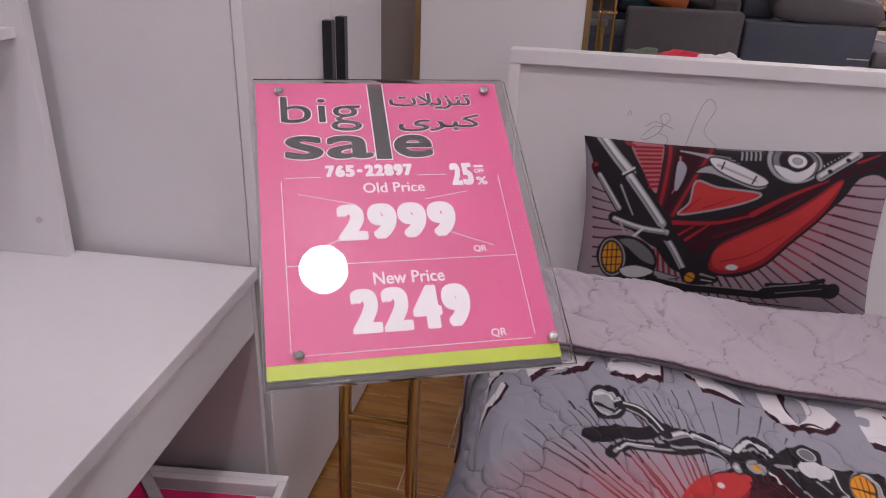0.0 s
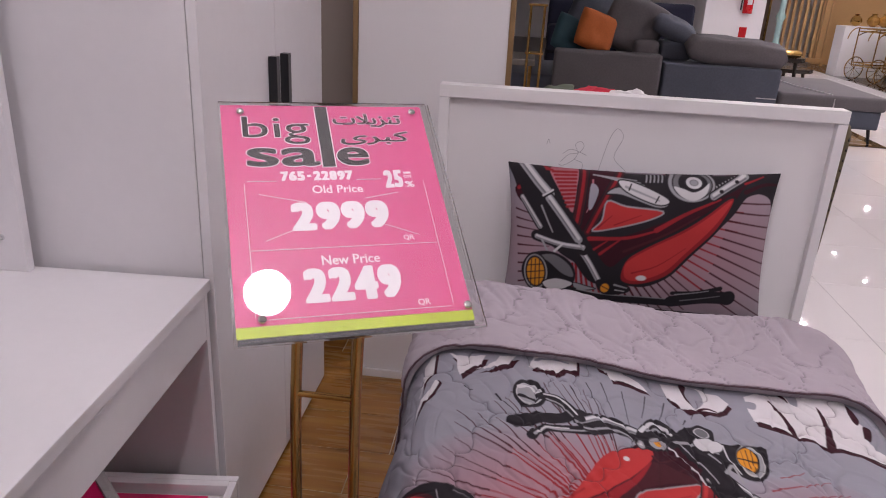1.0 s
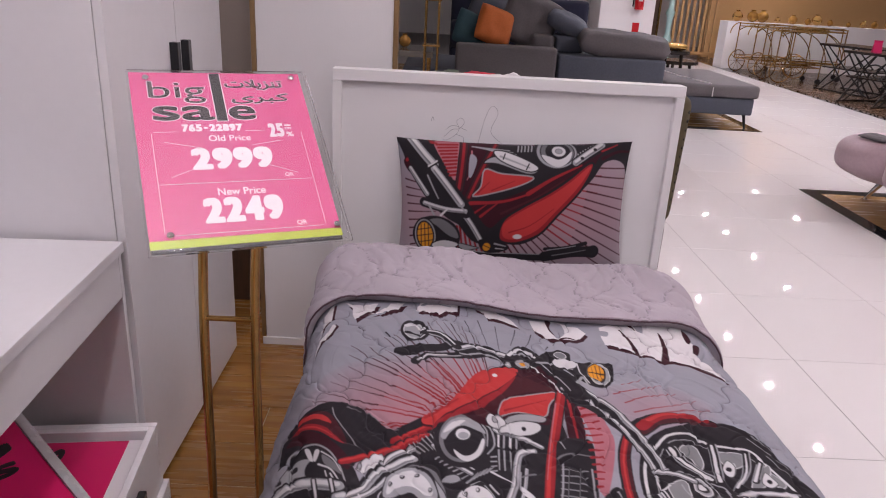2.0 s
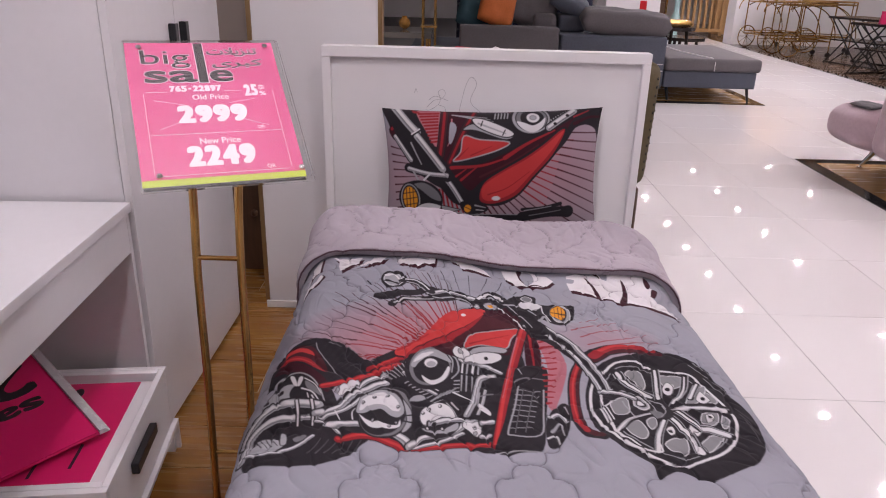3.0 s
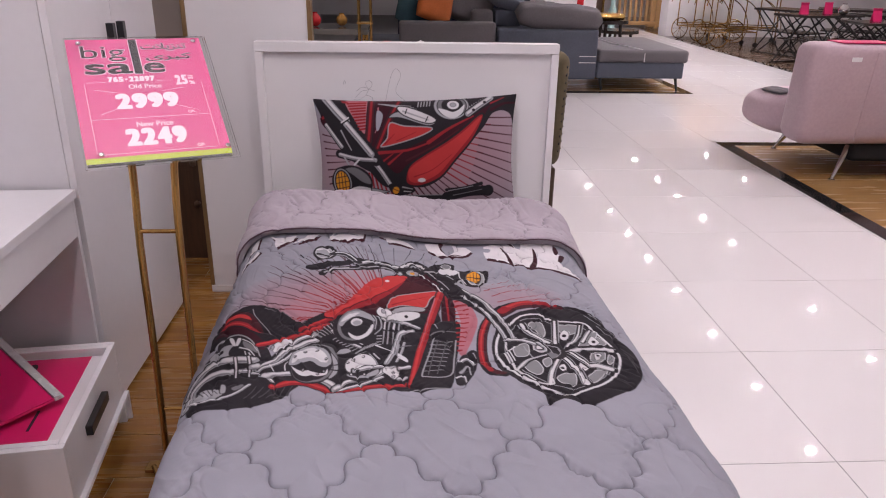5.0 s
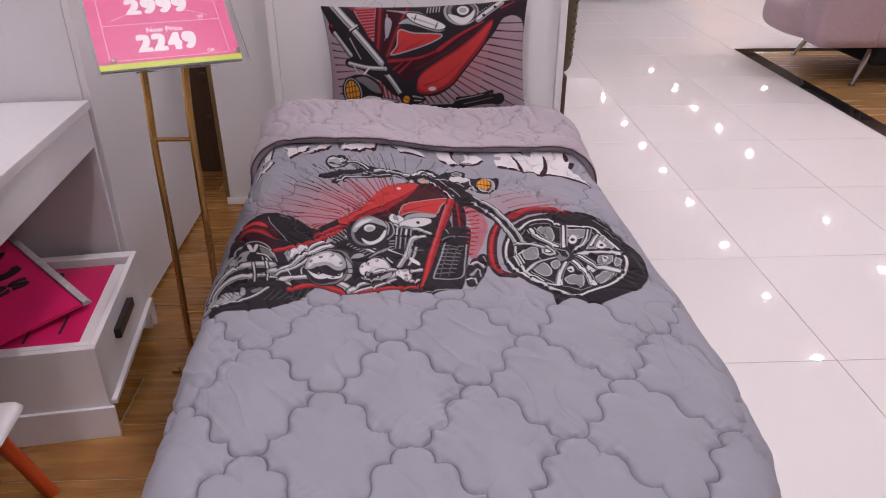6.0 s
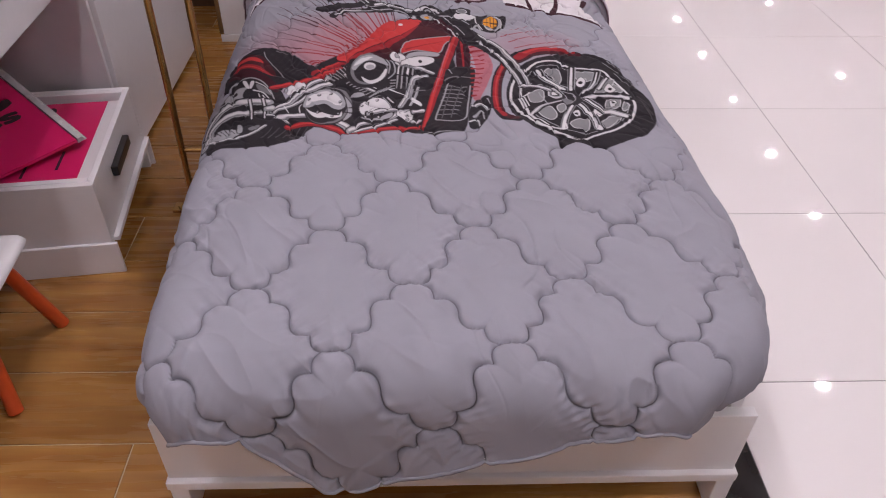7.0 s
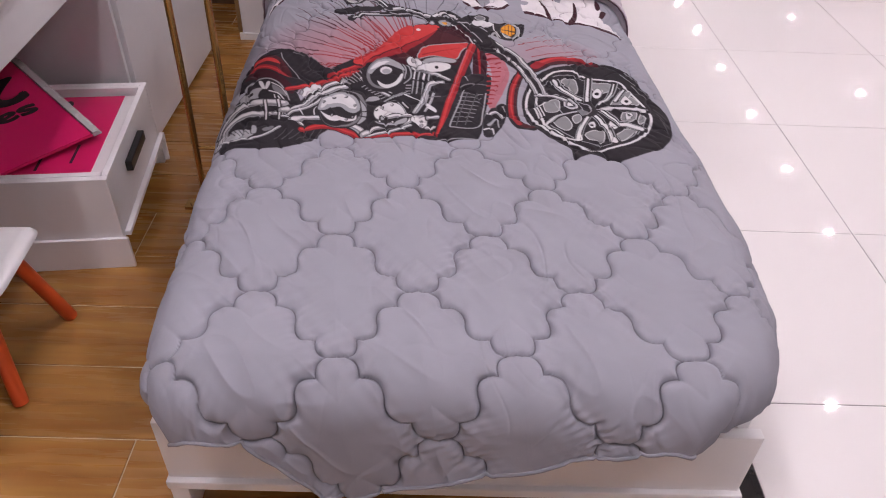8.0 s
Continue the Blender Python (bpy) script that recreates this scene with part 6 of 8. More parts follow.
    d.line([(-0.179, -0.050), (-0.164, -0.178)], 0.0082, RED, end=0.0041)
    d.line([(-0.163, -0.184), (-0.143, -0.360)], 0.0051, DARK_RED, end=0.0031)
    d.line([(-0.189, -0.051), (-0.174, -0.232)], 0.0082, RED, end=0.0041)
    d.line([(-0.180, -0.184), (-0.170, -0.361)], 0.0051, DARK_RED, end=0.0031)
    d.line([(-0.201, -0.051), (-0.194, -0.229)], 0.0082, RED, end=0.0041)
    d.line([(-0.198, -0.183), (-0.198, -0.360)], 0.0051, DARK_RED, end=0.0031)
    d.line([(-0.211, -0.050), (-0.213, -0.212)], 0.0082, RED, end=0.0041)
    d.line([(-0.217, -0.182), (-0.225, -0.358)], 0.0051, DARK_RED, end=0.0031)
    d.line([(-0.222, -0.049), (-0.235, -0.185)], 0.0082, RED, end=0.0041)
    d.line([(-0.235, -0.178), (-0.254, -0.354)], 0.0051, DARK_RED, end=0.0031)
    d.line([(-0.365, 0.093), (-0.290, 0.079)], 0.0051, DARK_RED, end=0.0021)
    d.line([(-0.363, 0.067), (-0.283, 0.058)], 0.0051, DARK_RED, end=0.0021)
    d.line([(-0.360, 0.041), (-0.275, 0.037)], 0.0051, DARK_RED, end=0.0021)
    d.line([(-0.357, 0.014), (-0.267, 0.016)], 0.0051, DARK_RED, end=0.0021)
    d.line([(-0.354, -0.012), (-0.259, -0.005)], 0.0051, DARK_RED, end=0.0021)
    d.line([(-0.351, -0.039), (-0.251, -0.027)], 0.0051, DARK_RED, end=0.0021)
    d.line([(-0.348, -0.066), (-0.243, -0.049)], 0.0051, DARK_RED, end=0.0021)
    d.line([(-0.345, -0.093), (-0.235, -0.071)], 0.0051, DARK_RED, end=0.0021)
    d.line([(-0.342, -0.122), (-0.226, -0.093)], 0.0051, DARK_RED, end=0.0021)
    d.patch([(-0.385, 0.237), (-0.294, 0.233), (-0.166, 0.223), (0.068, 0.220), (0.270, 0.222), (0.385, 0.232), (0.397, 0.147), (0.385, 0.105), (0.362, 0.149), (0.318, 0.169), (0.281, 0.155), (0.248, 0.110), (0.198, 0.056), (0.136, -0.017), (0.079, -0.080), (0.017, -0.111), (-0.046, -0.104), (-0.089, -0.095), (-0.144, -0.064), (-0.220, -0.026), (-0.287, 0.033), (-0.344, 0.113), (-0.369, 0.173)], K)
    d.patch([(-0.166, 0.218), (-0.064, 0.219), (-0.074, 0.175), (-0.119, 0.091), (-0.153, 0.024), (-0.053, 0.037), (0.053, 0.081), (0.149, 0.122), (0.228, 0.165), (0.300, 0.202), (0.383, 0.226), (0.389, 0.169), (0.312, 0.177), (0.249, 0.151), (0.172, 0.097), (0.077, 0.045), (-0.037, -0.017), (-0.084, -0.054), (-0.130, -0.007), (-0.177, 0.055), (-0.192, 0.128)], MAROON)
    d.patch([(-0.265, 0.219), (-0.184, 0.224), (-0.190, 0.168), (-0.198, 0.096), (-0.232, 0.145)], ROSE)
    d.line([(-0.258, 0.209), (-0.190, 0.213)], 0.0072, RED)
    d.line([(-0.253, 0.199), (-0.192, 0.203)], 0.0072, RED)
    d.line([(-0.249, 0.188), (-0.193, 0.192)], 0.0072, RED)
    d.line([(-0.244, 0.178), (-0.194, 0.181)], 0.0072, RED)
    d.line([(-0.239, 0.167), (-0.194, 0.170)], 0.0072, RED)
    d.line([(-0.235, 0.156), (-0.194, 0.159)], 0.0072, RED)
    d.line([(-0.230, 0.145), (-0.196, 0.148)], 0.0072, RED)
    d.line([(-0.225, 0.134), (-0.196, 0.137)], 0.0072, RED)
    d.line([(-0.220, 0.123), (-0.196, 0.125)], 0.0072, RED)
    d.line([(-0.216, 0.112), (-0.197, 0.114)], 0.0072, RED)
    d.patch([(-0.369, 0.151), (-0.323, 0.183), (-0.305, 0.139), (-0.344, 0.113)], MAROON)
    d.line([(-0.357, 0.153), (-0.327, 0.173)], 0.0103, RED, end=0.0051)
    d.line([(-0.287, 0.219), (-0.258, 0.213)], 0.0123, RED, end=0.0062)
    d.line([(-0.168, 0.218), (-0.178, 0.129), (-0.186, 0.070)], 0.0308, K)
    d.line([(-0.168, 0.218), (-0.178, 0.129), (-0.186, 0.070)], 0.0236, DARK_RED)
    d.line([(-0.168, 0.218), (-0.178, 0.129), (-0.186, 0.070)], 0.0092, RED)
    d.line([(-0.145, 0.191), (-0.147, 0.131), (-0.160, 0.099)], 0.0051, ROSE, end=0.0021)
    d.patch([(-0.150, 0.179), (-0.129, 0.162), (-0.146, 0.110), (-0.156, 0.115)], CLOTH_GREY)
    d.line([(-0.066, 0.219), (-0.112, 0.133), (-0.153, 0.044)], 0.0262, K)
    d.line([(-0.066, 0.219), (-0.112, 0.133), (-0.153, 0.044)], 0.0201, DARK_RED)
    d.line([(-0.066, 0.219), (-0.112, 0.133), (-0.153, 0.044)], 0.0079, RED)
    d.patch([(-0.140, 0.047), (-0.116, 0.079), (-0.104, 0.133), (-0.051, 0.121), (0.050, 0.112), (0.017, 0.087), (-0.066, 0.061)], BRIGHT, SILVER, 0.0041)
    d.line([(-0.126, 0.057), (-0.089, 0.093)], 0.0051, RED, end=0.0021)
    d.line([(-0.081, 0.067), (-0.009, 0.098)], 0.0041, RED, end=0.0021)
    d.line([(-0.148, 0.025), (-0.042, 0.032), (0.045, 0.059)], 0.0123, RED, end=0.0051)
    d.line([(0.036, 0.058), (0.111, 0.105), (0.208, 0.150)], 0.0144, RED, end=0.0051)
    d.line([(-0.114, -0.017), (-0.062, 0.025)], 0.0092, RED, end=0.0041)
    d.line([(-0.135, -0.007), (-0.097, 0.020)], 0.0072, RED, end=0.0031)
    d.line([(-0.048, -0.007), (0.057, 0.044), (0.151, 0.102)], 0.0082, DARK_RED, end=0.0041)
    d.line([(-0.143, 0.208), (-0.024, 0.197)], 0.0041, SILVER, end=0.0021)
    d.line([(-0.131, 0.206), (-0.014, 0.190)], 0.0041, SILVER, end=0.0021)
    d.line([(-0.119, 0.204), (-0.004, 0.183)], 0.0041, SILVER, end=0.0021)
    d.line([(-0.107, 0.202), (0.006, 0.175)], 0.0041, SILVER, end=0.0021)
    d.line([(-0.095, 0.199), (0.017, 0.168)], 0.0041, SILVER, end=0.0021)
    d.line([(-0.083, 0.197), (0.027, 0.161)], 0.0041, SILVER, end=0.0021)
    d.line([(-0.071, 0.195), (0.037, 0.153)], 0.0041, SILVER, end=0.0021)
    d.line([(0.007, 0.216), (0.002, 0.194)], 0.0041, SILVER)
    d.line([(0.018, 0.216), (0.013, 0.194)], 0.0041, SILVER)
    d.line([(0.029, 0.217), (0.024, 0.195)], 0.0041, SILVER)
    d.line([(0.040, 0.217), (0.035, 0.195)], 0.0041, SILVER)
    d.line([(0.051, 0.218), (0.046, 0.196)], 0.0041, SILVER)
    d.line([(0.062, 0.218), (0.057, 0.197)], 0.0041, SILVER)
    d.line([(0.073, 0.219), (0.068, 0.197)], 0.0041, SILVER)
    d.line([(0.085, 0.219), (0.079, 0.198)], 0.0041, SILVER)
    d.line([(0.096, 0.220), (0.090, 0.198)], 0.0041, SILVER)
    d.patch([(-0.108, 0.153), (-0.063, 0.151), (0.029, 0.121), (0.064, 0.128), (0.048, 0.142), (-0.023, 0.158), (-0.074, 0.175)], SILVER, K, 0.0041)
    d.patch([(-0.075, 0.193), (-0.034, 0.192), (0.052, 0.154), (0.066, 0.135), (0.029, 0.129), (-0.053, 0.161)], LIGHT, K, 0.0041)
    d.line([(-0.054, 0.176), (0.038, 0.141)], 0.0072, SILVER, end=0.0041)
    d.line([(-0.039, 0.185), (-0.046, 0.167)], 0.0041, K)
    d.line([(0.037, 0.153), (0.028, 0.135)], 0.0041, K)
    d.oval((0.128, 0.191), 0.0760, 0.0632, 0, K)
    d.oval((0.128, 0.193), 0.0678, 0.0542, 0, SILVER, K, 0.0041)
    d.oval((0.130, 0.193), 0.0554, 0.0452, 0, GREY, K, 0.0031)
    d.oval((0.132, 0.195), 0.0411, 0.0339, 0, K)
    d.patch([(0.078, 0.183), (0.097, 0.157), (0.133, 0.144), (0.167, 0.163), (0.178, 0.196), (0.156, 0.177), (0.131, 0.168), (0.106, 0.177)], LIGHT)
    d.oval((0.135, 0.197), 0.0246, 0.0203, 0, LIGHT, K, 0.0041)
    d.oval((0.135, 0.197), 0.0113, 0.0090, 0, SILVER, GREY, 0.0021)
    d.line([(0.197, 0.187), (0.207, 0.165)], 0.0041, SILVER)
    d.line([(0.206, 0.192), (0.216, 0.171)], 0.0041, SILVER)
    d.line([(0.215, 0.197), (0.225, 0.177)], 0.0041, SILVER)
    d.line([(0.224, 0.202), (0.234, 0.183)], 0.0041, SILVER)
    d.line([(0.234, 0.207), (0.244, 0.189)], 0.0041, SILVER)
    d.line([(0.243, 0.212), (0.253, 0.195)], 0.0041, SILVER)
    d.line([(0.253, 0.217), (0.262, 0.202)], 0.0041, SILVER)
    pipe(d, [(0.189, 0.159), (0.232, 0.188), (0.282, 0.218)], 0.0205)
    d.oval((0.211, 0.173), 0.0062, 0.0056, 0, K)
    d.oval((0.256, 0.202), 0.0062, 0.0056, 0, K)
    d.patch([(0.255, 0.151), (0.300, 0.206), (0.385, 0.230), (0.399, 0.137), (0.383, 0.099), (0.371, 0.145), (0.318, 0.167)], K)
    d.line([(0.280, 0.172), (0.333, 0.192), (0.386, 0.190)], 0.0123, MAROON, end=0.0062)
    d.line([(0.279, 0.196), (0.333, 0.215)], 0.0062, RED, end=0.0031)
    d.patch([(-0.053, -0.071), (-0.043, -0.099), (0.006, -0.105), (0.078, -0.076), (0.132, -0.016), (0.203, 0.065), (0.248, 0.145), (0.230, 0.154), (0.171, 0.108), (0.105, 0.063), (0.020, 0.014), (-0.036, -0.025)], RED, K, 0.0072)
    d.patch([(-0.043, -0.066), (-0.035, -0.036), (0.026, 0.006), (0.111, 0.054), (0.177, 0.100), (0.231, 0.144), (0.238, 0.139), (0.191, 0.073), (0.122, -0.006), (0.069, -0.062), (0.003, -0.091), (-0.032, -0.088)], BRIGHT)
    d.oval((0.008, -0.083), 0.0144, 0.0079, 0, LIGHT)
    d.line([(-0.020, -0.069), (0.048, -0.045), (0.122, 0.010)], 0.0051, RED, end=0.0021)
    d.patch([(-0.372, 0.235), (-0.294, 0.234), (-0.244, 0.144), (-0.153, 0.024), (-0.089, -0.095), (-0.140, -0.099), (-0.211, -0.014), (-0.287, 0.033), (-0.334, 0.114)], K)
    pipe(d, [(-0.343, 0.231), (-0.302, 0.180), (-0.266, 0.142)], 0.0277)
    pipe(d, [(-0.266, 0.132), (-0.221, 0.077), (-0.177, 0.020)], 0.0216)
    pipe(d, [(-0.168, -0.010), (-0.141, -0.047), (-0.112, -0.095)], 0.0154)
    d.line([(-0.288, 0.132), (-0.251, 0.156)], 0.0103, K)
    d.line([(-0.284, 0.138), (-0.257, 0.155)], 0.0051, LIGHT)
    d.line([(-0.298, 0.023), (-0.160, -0.009)], 0.0308, K)
    pipe(d, [(-0.296, 0.021), (-0.228, 0.005), (-0.163, -0.001)], 0.0133)
    d.line([(-0.184, 0.022), (-0.161, -0.007)], 0.0051, SILVER)
    pipe(d, [(-0.345, 0.128), (-0.317, 0.090), (-0.288, 0.050)], 0.0133)
    d.line([(-0.287, 0.109), (-0.267, 0.068), (-0.251, 0.037)], 0.0051, SILVER, end=0.0031)
    d.line([(-0.280, 0.012), (-0.256, -0.030), (-0.245, -0.042)], 0.0062, SILVER, end=0.0041)
    d.line([(-0.242, -0.017), (-0.221, 0.005)], 0.0072, LIGHT, end=0.0051)
    d.oval((-0.256, -0.085), 0.0801, 0.0655, -10, K)
    d.patch([(-0.281, -0.035), (-0.241, -0.028), (-0.197, -0.057), (-0.183, -0.091), (-0.215, -0.083), (-0.254, -0.052)], GREY)
    d.oval((-0.292, -0.086), 0.0370, 0.0565, 8, SILVER, K, 0.0041)
    d.oval((-0.292, -0.086), 0.0308, 0.0497, 8, K)
    d.oval((-0.292, -0.086), 0.0257, 0.0429, 8, AMBER)
    d.line([(-0.307, -0.050), (-0.303, -0.131)], 0.0031, K)
    d.line([(-0.318, -0.069), (-0.271, -0.060)], 0.0031, K)
    d.line([(-0.295, -0.048), (-0.290, -0.129)], 0.0031, K)
    d.line([(-0.317, -0.090), (-0.269, -0.081)], 0.0031, K)
    d.line([(-0.283, -0.047), (-0.278, -0.127)], 0.0031, K)
    d.line([(-0.315, -0.112), (-0.267, -0.102)], 0.0031, K)
    d.patch([(-0.269, -0.116), (-0.229, -0.099), (-0.181, -0.111), (-0.207, -0.133), (-0.249, -0.138)], LIGHT, K, 0.0041)
    d.patch([(-0.181, -0.109), (-0.138, -0.118), (-0.116, -0.125), (-0.167, -0.133)], SILVER, K, 0.0031)
    d.line([(-0.188, -0.135), (-0.123, -0.152), (-0.038, -0.155), (0.110, -0.159)], 0.0267, K)
    d.line([(-0.168, -0.129), (-0.082, -0.142), (0.013, -0.144), (0.097, -0.146)], 0.0041, SILVER, end=0.0021)
    d.line([(-0.173, -0.165), (-0.051, -0.190), (0.078, -0.194), (0.210, -0.203)], 0.0144, K, end=0.0051)
    d.line([(-0.119, -0.171), (-0.010, -0.182), (0.117, -0.183)], 0.0031, GREY, end=0.0021)
    d.patch([(-0.118, -0.098), (-0.069, -0.091), (-0.019, -0.114), (-0.031, -0.135), (-0.093, -0.141)], K)
    d.oval((-0.090, -0.120), 0.0144, 0.0169, 0, AMBER, K, 0.0041)
    d.line([(-0.101, -0.113), (-0.076, -0.126)], 0.0031, K)
    d.line([(-0.064, -0.108), (-0.028, -0.117)], 0.0062, SILVER, end=0.0031)
    d.line([(-0.060, -0.125), (-0.034, -0.128)], 0.0031, LIGHT, end=0.0021)
    d.line([(0.105, -0.154), (0.189, -0.137), (0.266, -0.137)], 0.0411, K)
    d.oval((0.266, -0.137), 0.0226, 0.0237, 0, K)
    d.line([(0.102, -0.125), (0.174, -0.120), (0.237, -0.106)], 0.0123, K, end=0.0144)
    d.line([(0.110, -0.129), (0.164, -0.121), (0.204, -0.114)], 0.0031, SILVER, end=0.0021)
    d.line([(0.129, -0.149), (0.240, -0.130)], 0.0041, GREY, end=0.0021)


build_quilt()


def build_pillow():
    rows, cols = 230, 420
    w, h = 0.77, 0.445
    u, v = np.meshgrid(np.linspace(-1, 1, cols), np.linspace(-1, 1, rows))
    a, b = np.abs(u), np.abs(v)
    full = (1 - a ** 3.2) * (1 - b ** 2.6)
    depth = 0.085 * np.clip(full, 0, 1) ** 0.55
    wrinkle = 0.004 * value_noise(u * 1.5, v, 21) * full ** 0.3
    inx = 1 - 0.035 * (1 - b ** 2) * a ** 6 * 1.4
    iny = 1 - 0.075 * (1 - a ** 2) * b ** 6
    x, z = u * w / 2 * inx, v * h / 2 * iny
    dye = Dye((u * w / 2).ravel(), (v * h / 2).ravel(), CLOTH_GREY, 0.003)
    paint_pillow(dye)
    front = np.stack([x, -depth - wrinkle, z], -1).reshape(-1, 3)
    behind = np.stack([x, depth, z], -1).reshape(-1, 3)
    m = pose(0.973, 2.008, 0.672, -6, -1.2, 3.0)
    rot = np.array(m.to_3x3())
    shift = np.array(m.translation)
    root = thing("pillow", (0.985, 2.0, 0.48), "red and black motorcycle-print pillow leaning on the headboard", "pillow")
    place("pillow_front", grid_mesh("pillow_front", front @ rot.T + shift, rows, cols, dye.rgb, CLOTH), root, "", 0)
    back = grid_mesh("pillow_back", behind @ rot.T + shift, rows, cols, np.tile(np.array(CLOTH_GREY), (rows * cols, 1)), CLOTH)
    back.flip_normals()
    place("pillow_back", back, root, "plain grey back", 0)


build_pillow()


# ---- desk, wardrobe and partition ----
def build_wardrobe():
    w = thing("wardrobe", (-0.3, 1.73, 0), "tall white two-door wardrobe with long black bar handles", "wardrobe")
    y0, y1 = 1.312, 2.16
    part("side_panel", box((-0.59, y0, 0.0), (-0.03, y0 + 0.018, 2.1), 0.001), WHITE_BOARD, w)
    part("side_panel", box((-0.59, y1 - 0.018, 0.0), (-0.03, y1, 2.1), 0.001), WHITE_BOARD, w)
    part("back_panel", box((-0.592, y0 + 0.019, 0.05), (-0.58, y1 - 0.019, 2.09), 0.001), WHITE_BOARD, w)
    part("top_panel", box((-0.59, y0 - 0.002, 2.101), (-0.008, y1 + 0.002, 2.12), 0.001), WHITE_BOARD, w)
    part("plinth", box((-0.06, y0 + 0.019, 0.0), (-0.036, y1 - 0.019, 0.055), 0.001), WHITE_BOARD, w)
    part("plinth_trim", box((-0.0355, y0 + 0.019, 0.0), (-0.026, y1 - 0.019, 0.012), 0.002), WHITE_BED, w)
    for ya, yb, yh in ((y0 + 0.001, 1.7435, 1.701), (1.7465, y1 - 0.001, 1.788)):
        d = part("door", box((-0.0285, ya, 0.022), (-0.008, yb, 2.098), 0.0015), WHITE_BOARD, w)
        bm = box((-0.0078, yh - 0.013, 0.84), (0.014, yh + 0.012, 1.172), 0.002)
        part("handle", bm, BLACK_PLASTIC, d, "long black bar handle")


def build_desk():
    d = thing("desk", (-0.25, 0.75, 0), "white laminate desk with a shelf hutch on top", "desk")
    tilt = Matrix.Translation((-0.012, 1.305, 0)) @ Matrix.Rotation(radians(3.2), 4, "Z") @ Matrix.Translation((0.012, -1.305, 0))

    def slab(name, lo, hi, bevel=0.0015, label=""):
        return part(name, box(lo, hi, bevel, m=tilt), WHITE_BOARD, d, label)

    slab("desktop", (-0.555, 0.1, 0.725), (-0.012, 1.305, 0.75), 0.002)
    slab("apron", (-0.036, 0.12, 0.615), (-0.02, 1.286, 0.7245))
    slab("side_panel", (-0.545, 1.287, 0.0), (-0.02, 1.304, 0.7245))
    slab("side_panel", (-0.545, 0.1, 0.0), (-0.02, 0.118, 0.7245))
    slab("back_panel", (-0.552, 0.119, 0.1), (-0.546, 1.286, 0.72))
    hutch = slab("hutch_side", (-0.555, 1.27, 0.7505), (-0.384, 1.292, 1.9))
    slab("hutch_side", (-0.555, 0.1, 0.7505), (-0.418, 0.116, 1.9))
    slab("hutch_back", (-0.556, 0.117, 0.7505), (-0.55, 1.275, 1.9))
    for z in (1.165, 1.5, 1.88):
        slab("shelf", (-0.549, 0.117, z), (-0.402, 1.269, z + 0.018))
    bm = bmesh.new()
    for z in (0.825,):
        r = bmesh.ops.create_cone(bm, cap_ends=True, segments=16, radius1=0.0065, radius2=0.0055, depth=0.003)
        bmesh.ops.transform(bm, matrix=tilt @ pose(-0.43, 1.2685, z, 90), verts=r["verts"])
    part("screw_cap", bm, CHROME, hutch, "small metal screw cap")


def build_drawer_unit():
    u = thing("drawer_unit", (-0.15, 1.0, 0), "low white drawer pedestal, its open drawer full of sale signs", "drawer unit")
    lean = Matrix.Translation((0.107, 0.745, 0)) @ Matrix.Rotation(radians(7.3), 4, "Z") @ Matrix.Translation((-0.107, -0.745, 0))

    def slab(name, lo, hi, parent=u, bevel=0.002, mat=WHITE_BOARD, label=""):
        return part(name, box(lo, hi, bevel, m=lean), mat, parent, label)

    slab("side_panel", (-0.4, 0.748, 0.0), (0.109, 0.766, 0.279))
    slab("side_panel", (-0.4, 1.256, 0.0), (0.109, 1.274, 0.279))
    slab("plinth_panel", (-0.4, 0.737, 0.0), (0.121, 0.7475, 0.098))
    slab("plinth_panel", (0.1, 1.2745, 0.0), (0.121, 1.286, 0.098))
    slab("back_panel", (-0.4, 0.767, 0.02), (-0.384, 1.255, 0.279))
    front = slab("drawer_front", (0.092, 0.767, 0.1), (0.1085, 1.255, 0.279))
    slab("ledge", (0.04, 0.7675, 0.086), (0.122, 1.2735, 0.0995), front)
    slab("drawer_bottom", (-0.383, 0.767, 0.1), (0.091, 1.255, 0.112))
    slab("rim", (-0.4, 0.7665, 0.2), (0.0915, 0.785, 0.2795))
    slab("rim", (-0.4, 1.238, 0.2), (0.0915, 1.2555, 0.2795))
    bm = box((0.1088, 0.905, 0.2), (0.127, 1.075, 0.229), 0.003, m=lean)
    part("handle", bm, BLACK_PLASTIC, front, "black bar handle")
    return lean


build_wardrobe()
build_desk()
LEAN = build_drawer_unit()


ACRYLIC_EDGE = material("frosted_acrylic_edge", (0.5, 0.49, 0.5), 0.25, stain=0.2, stain_scale=20)


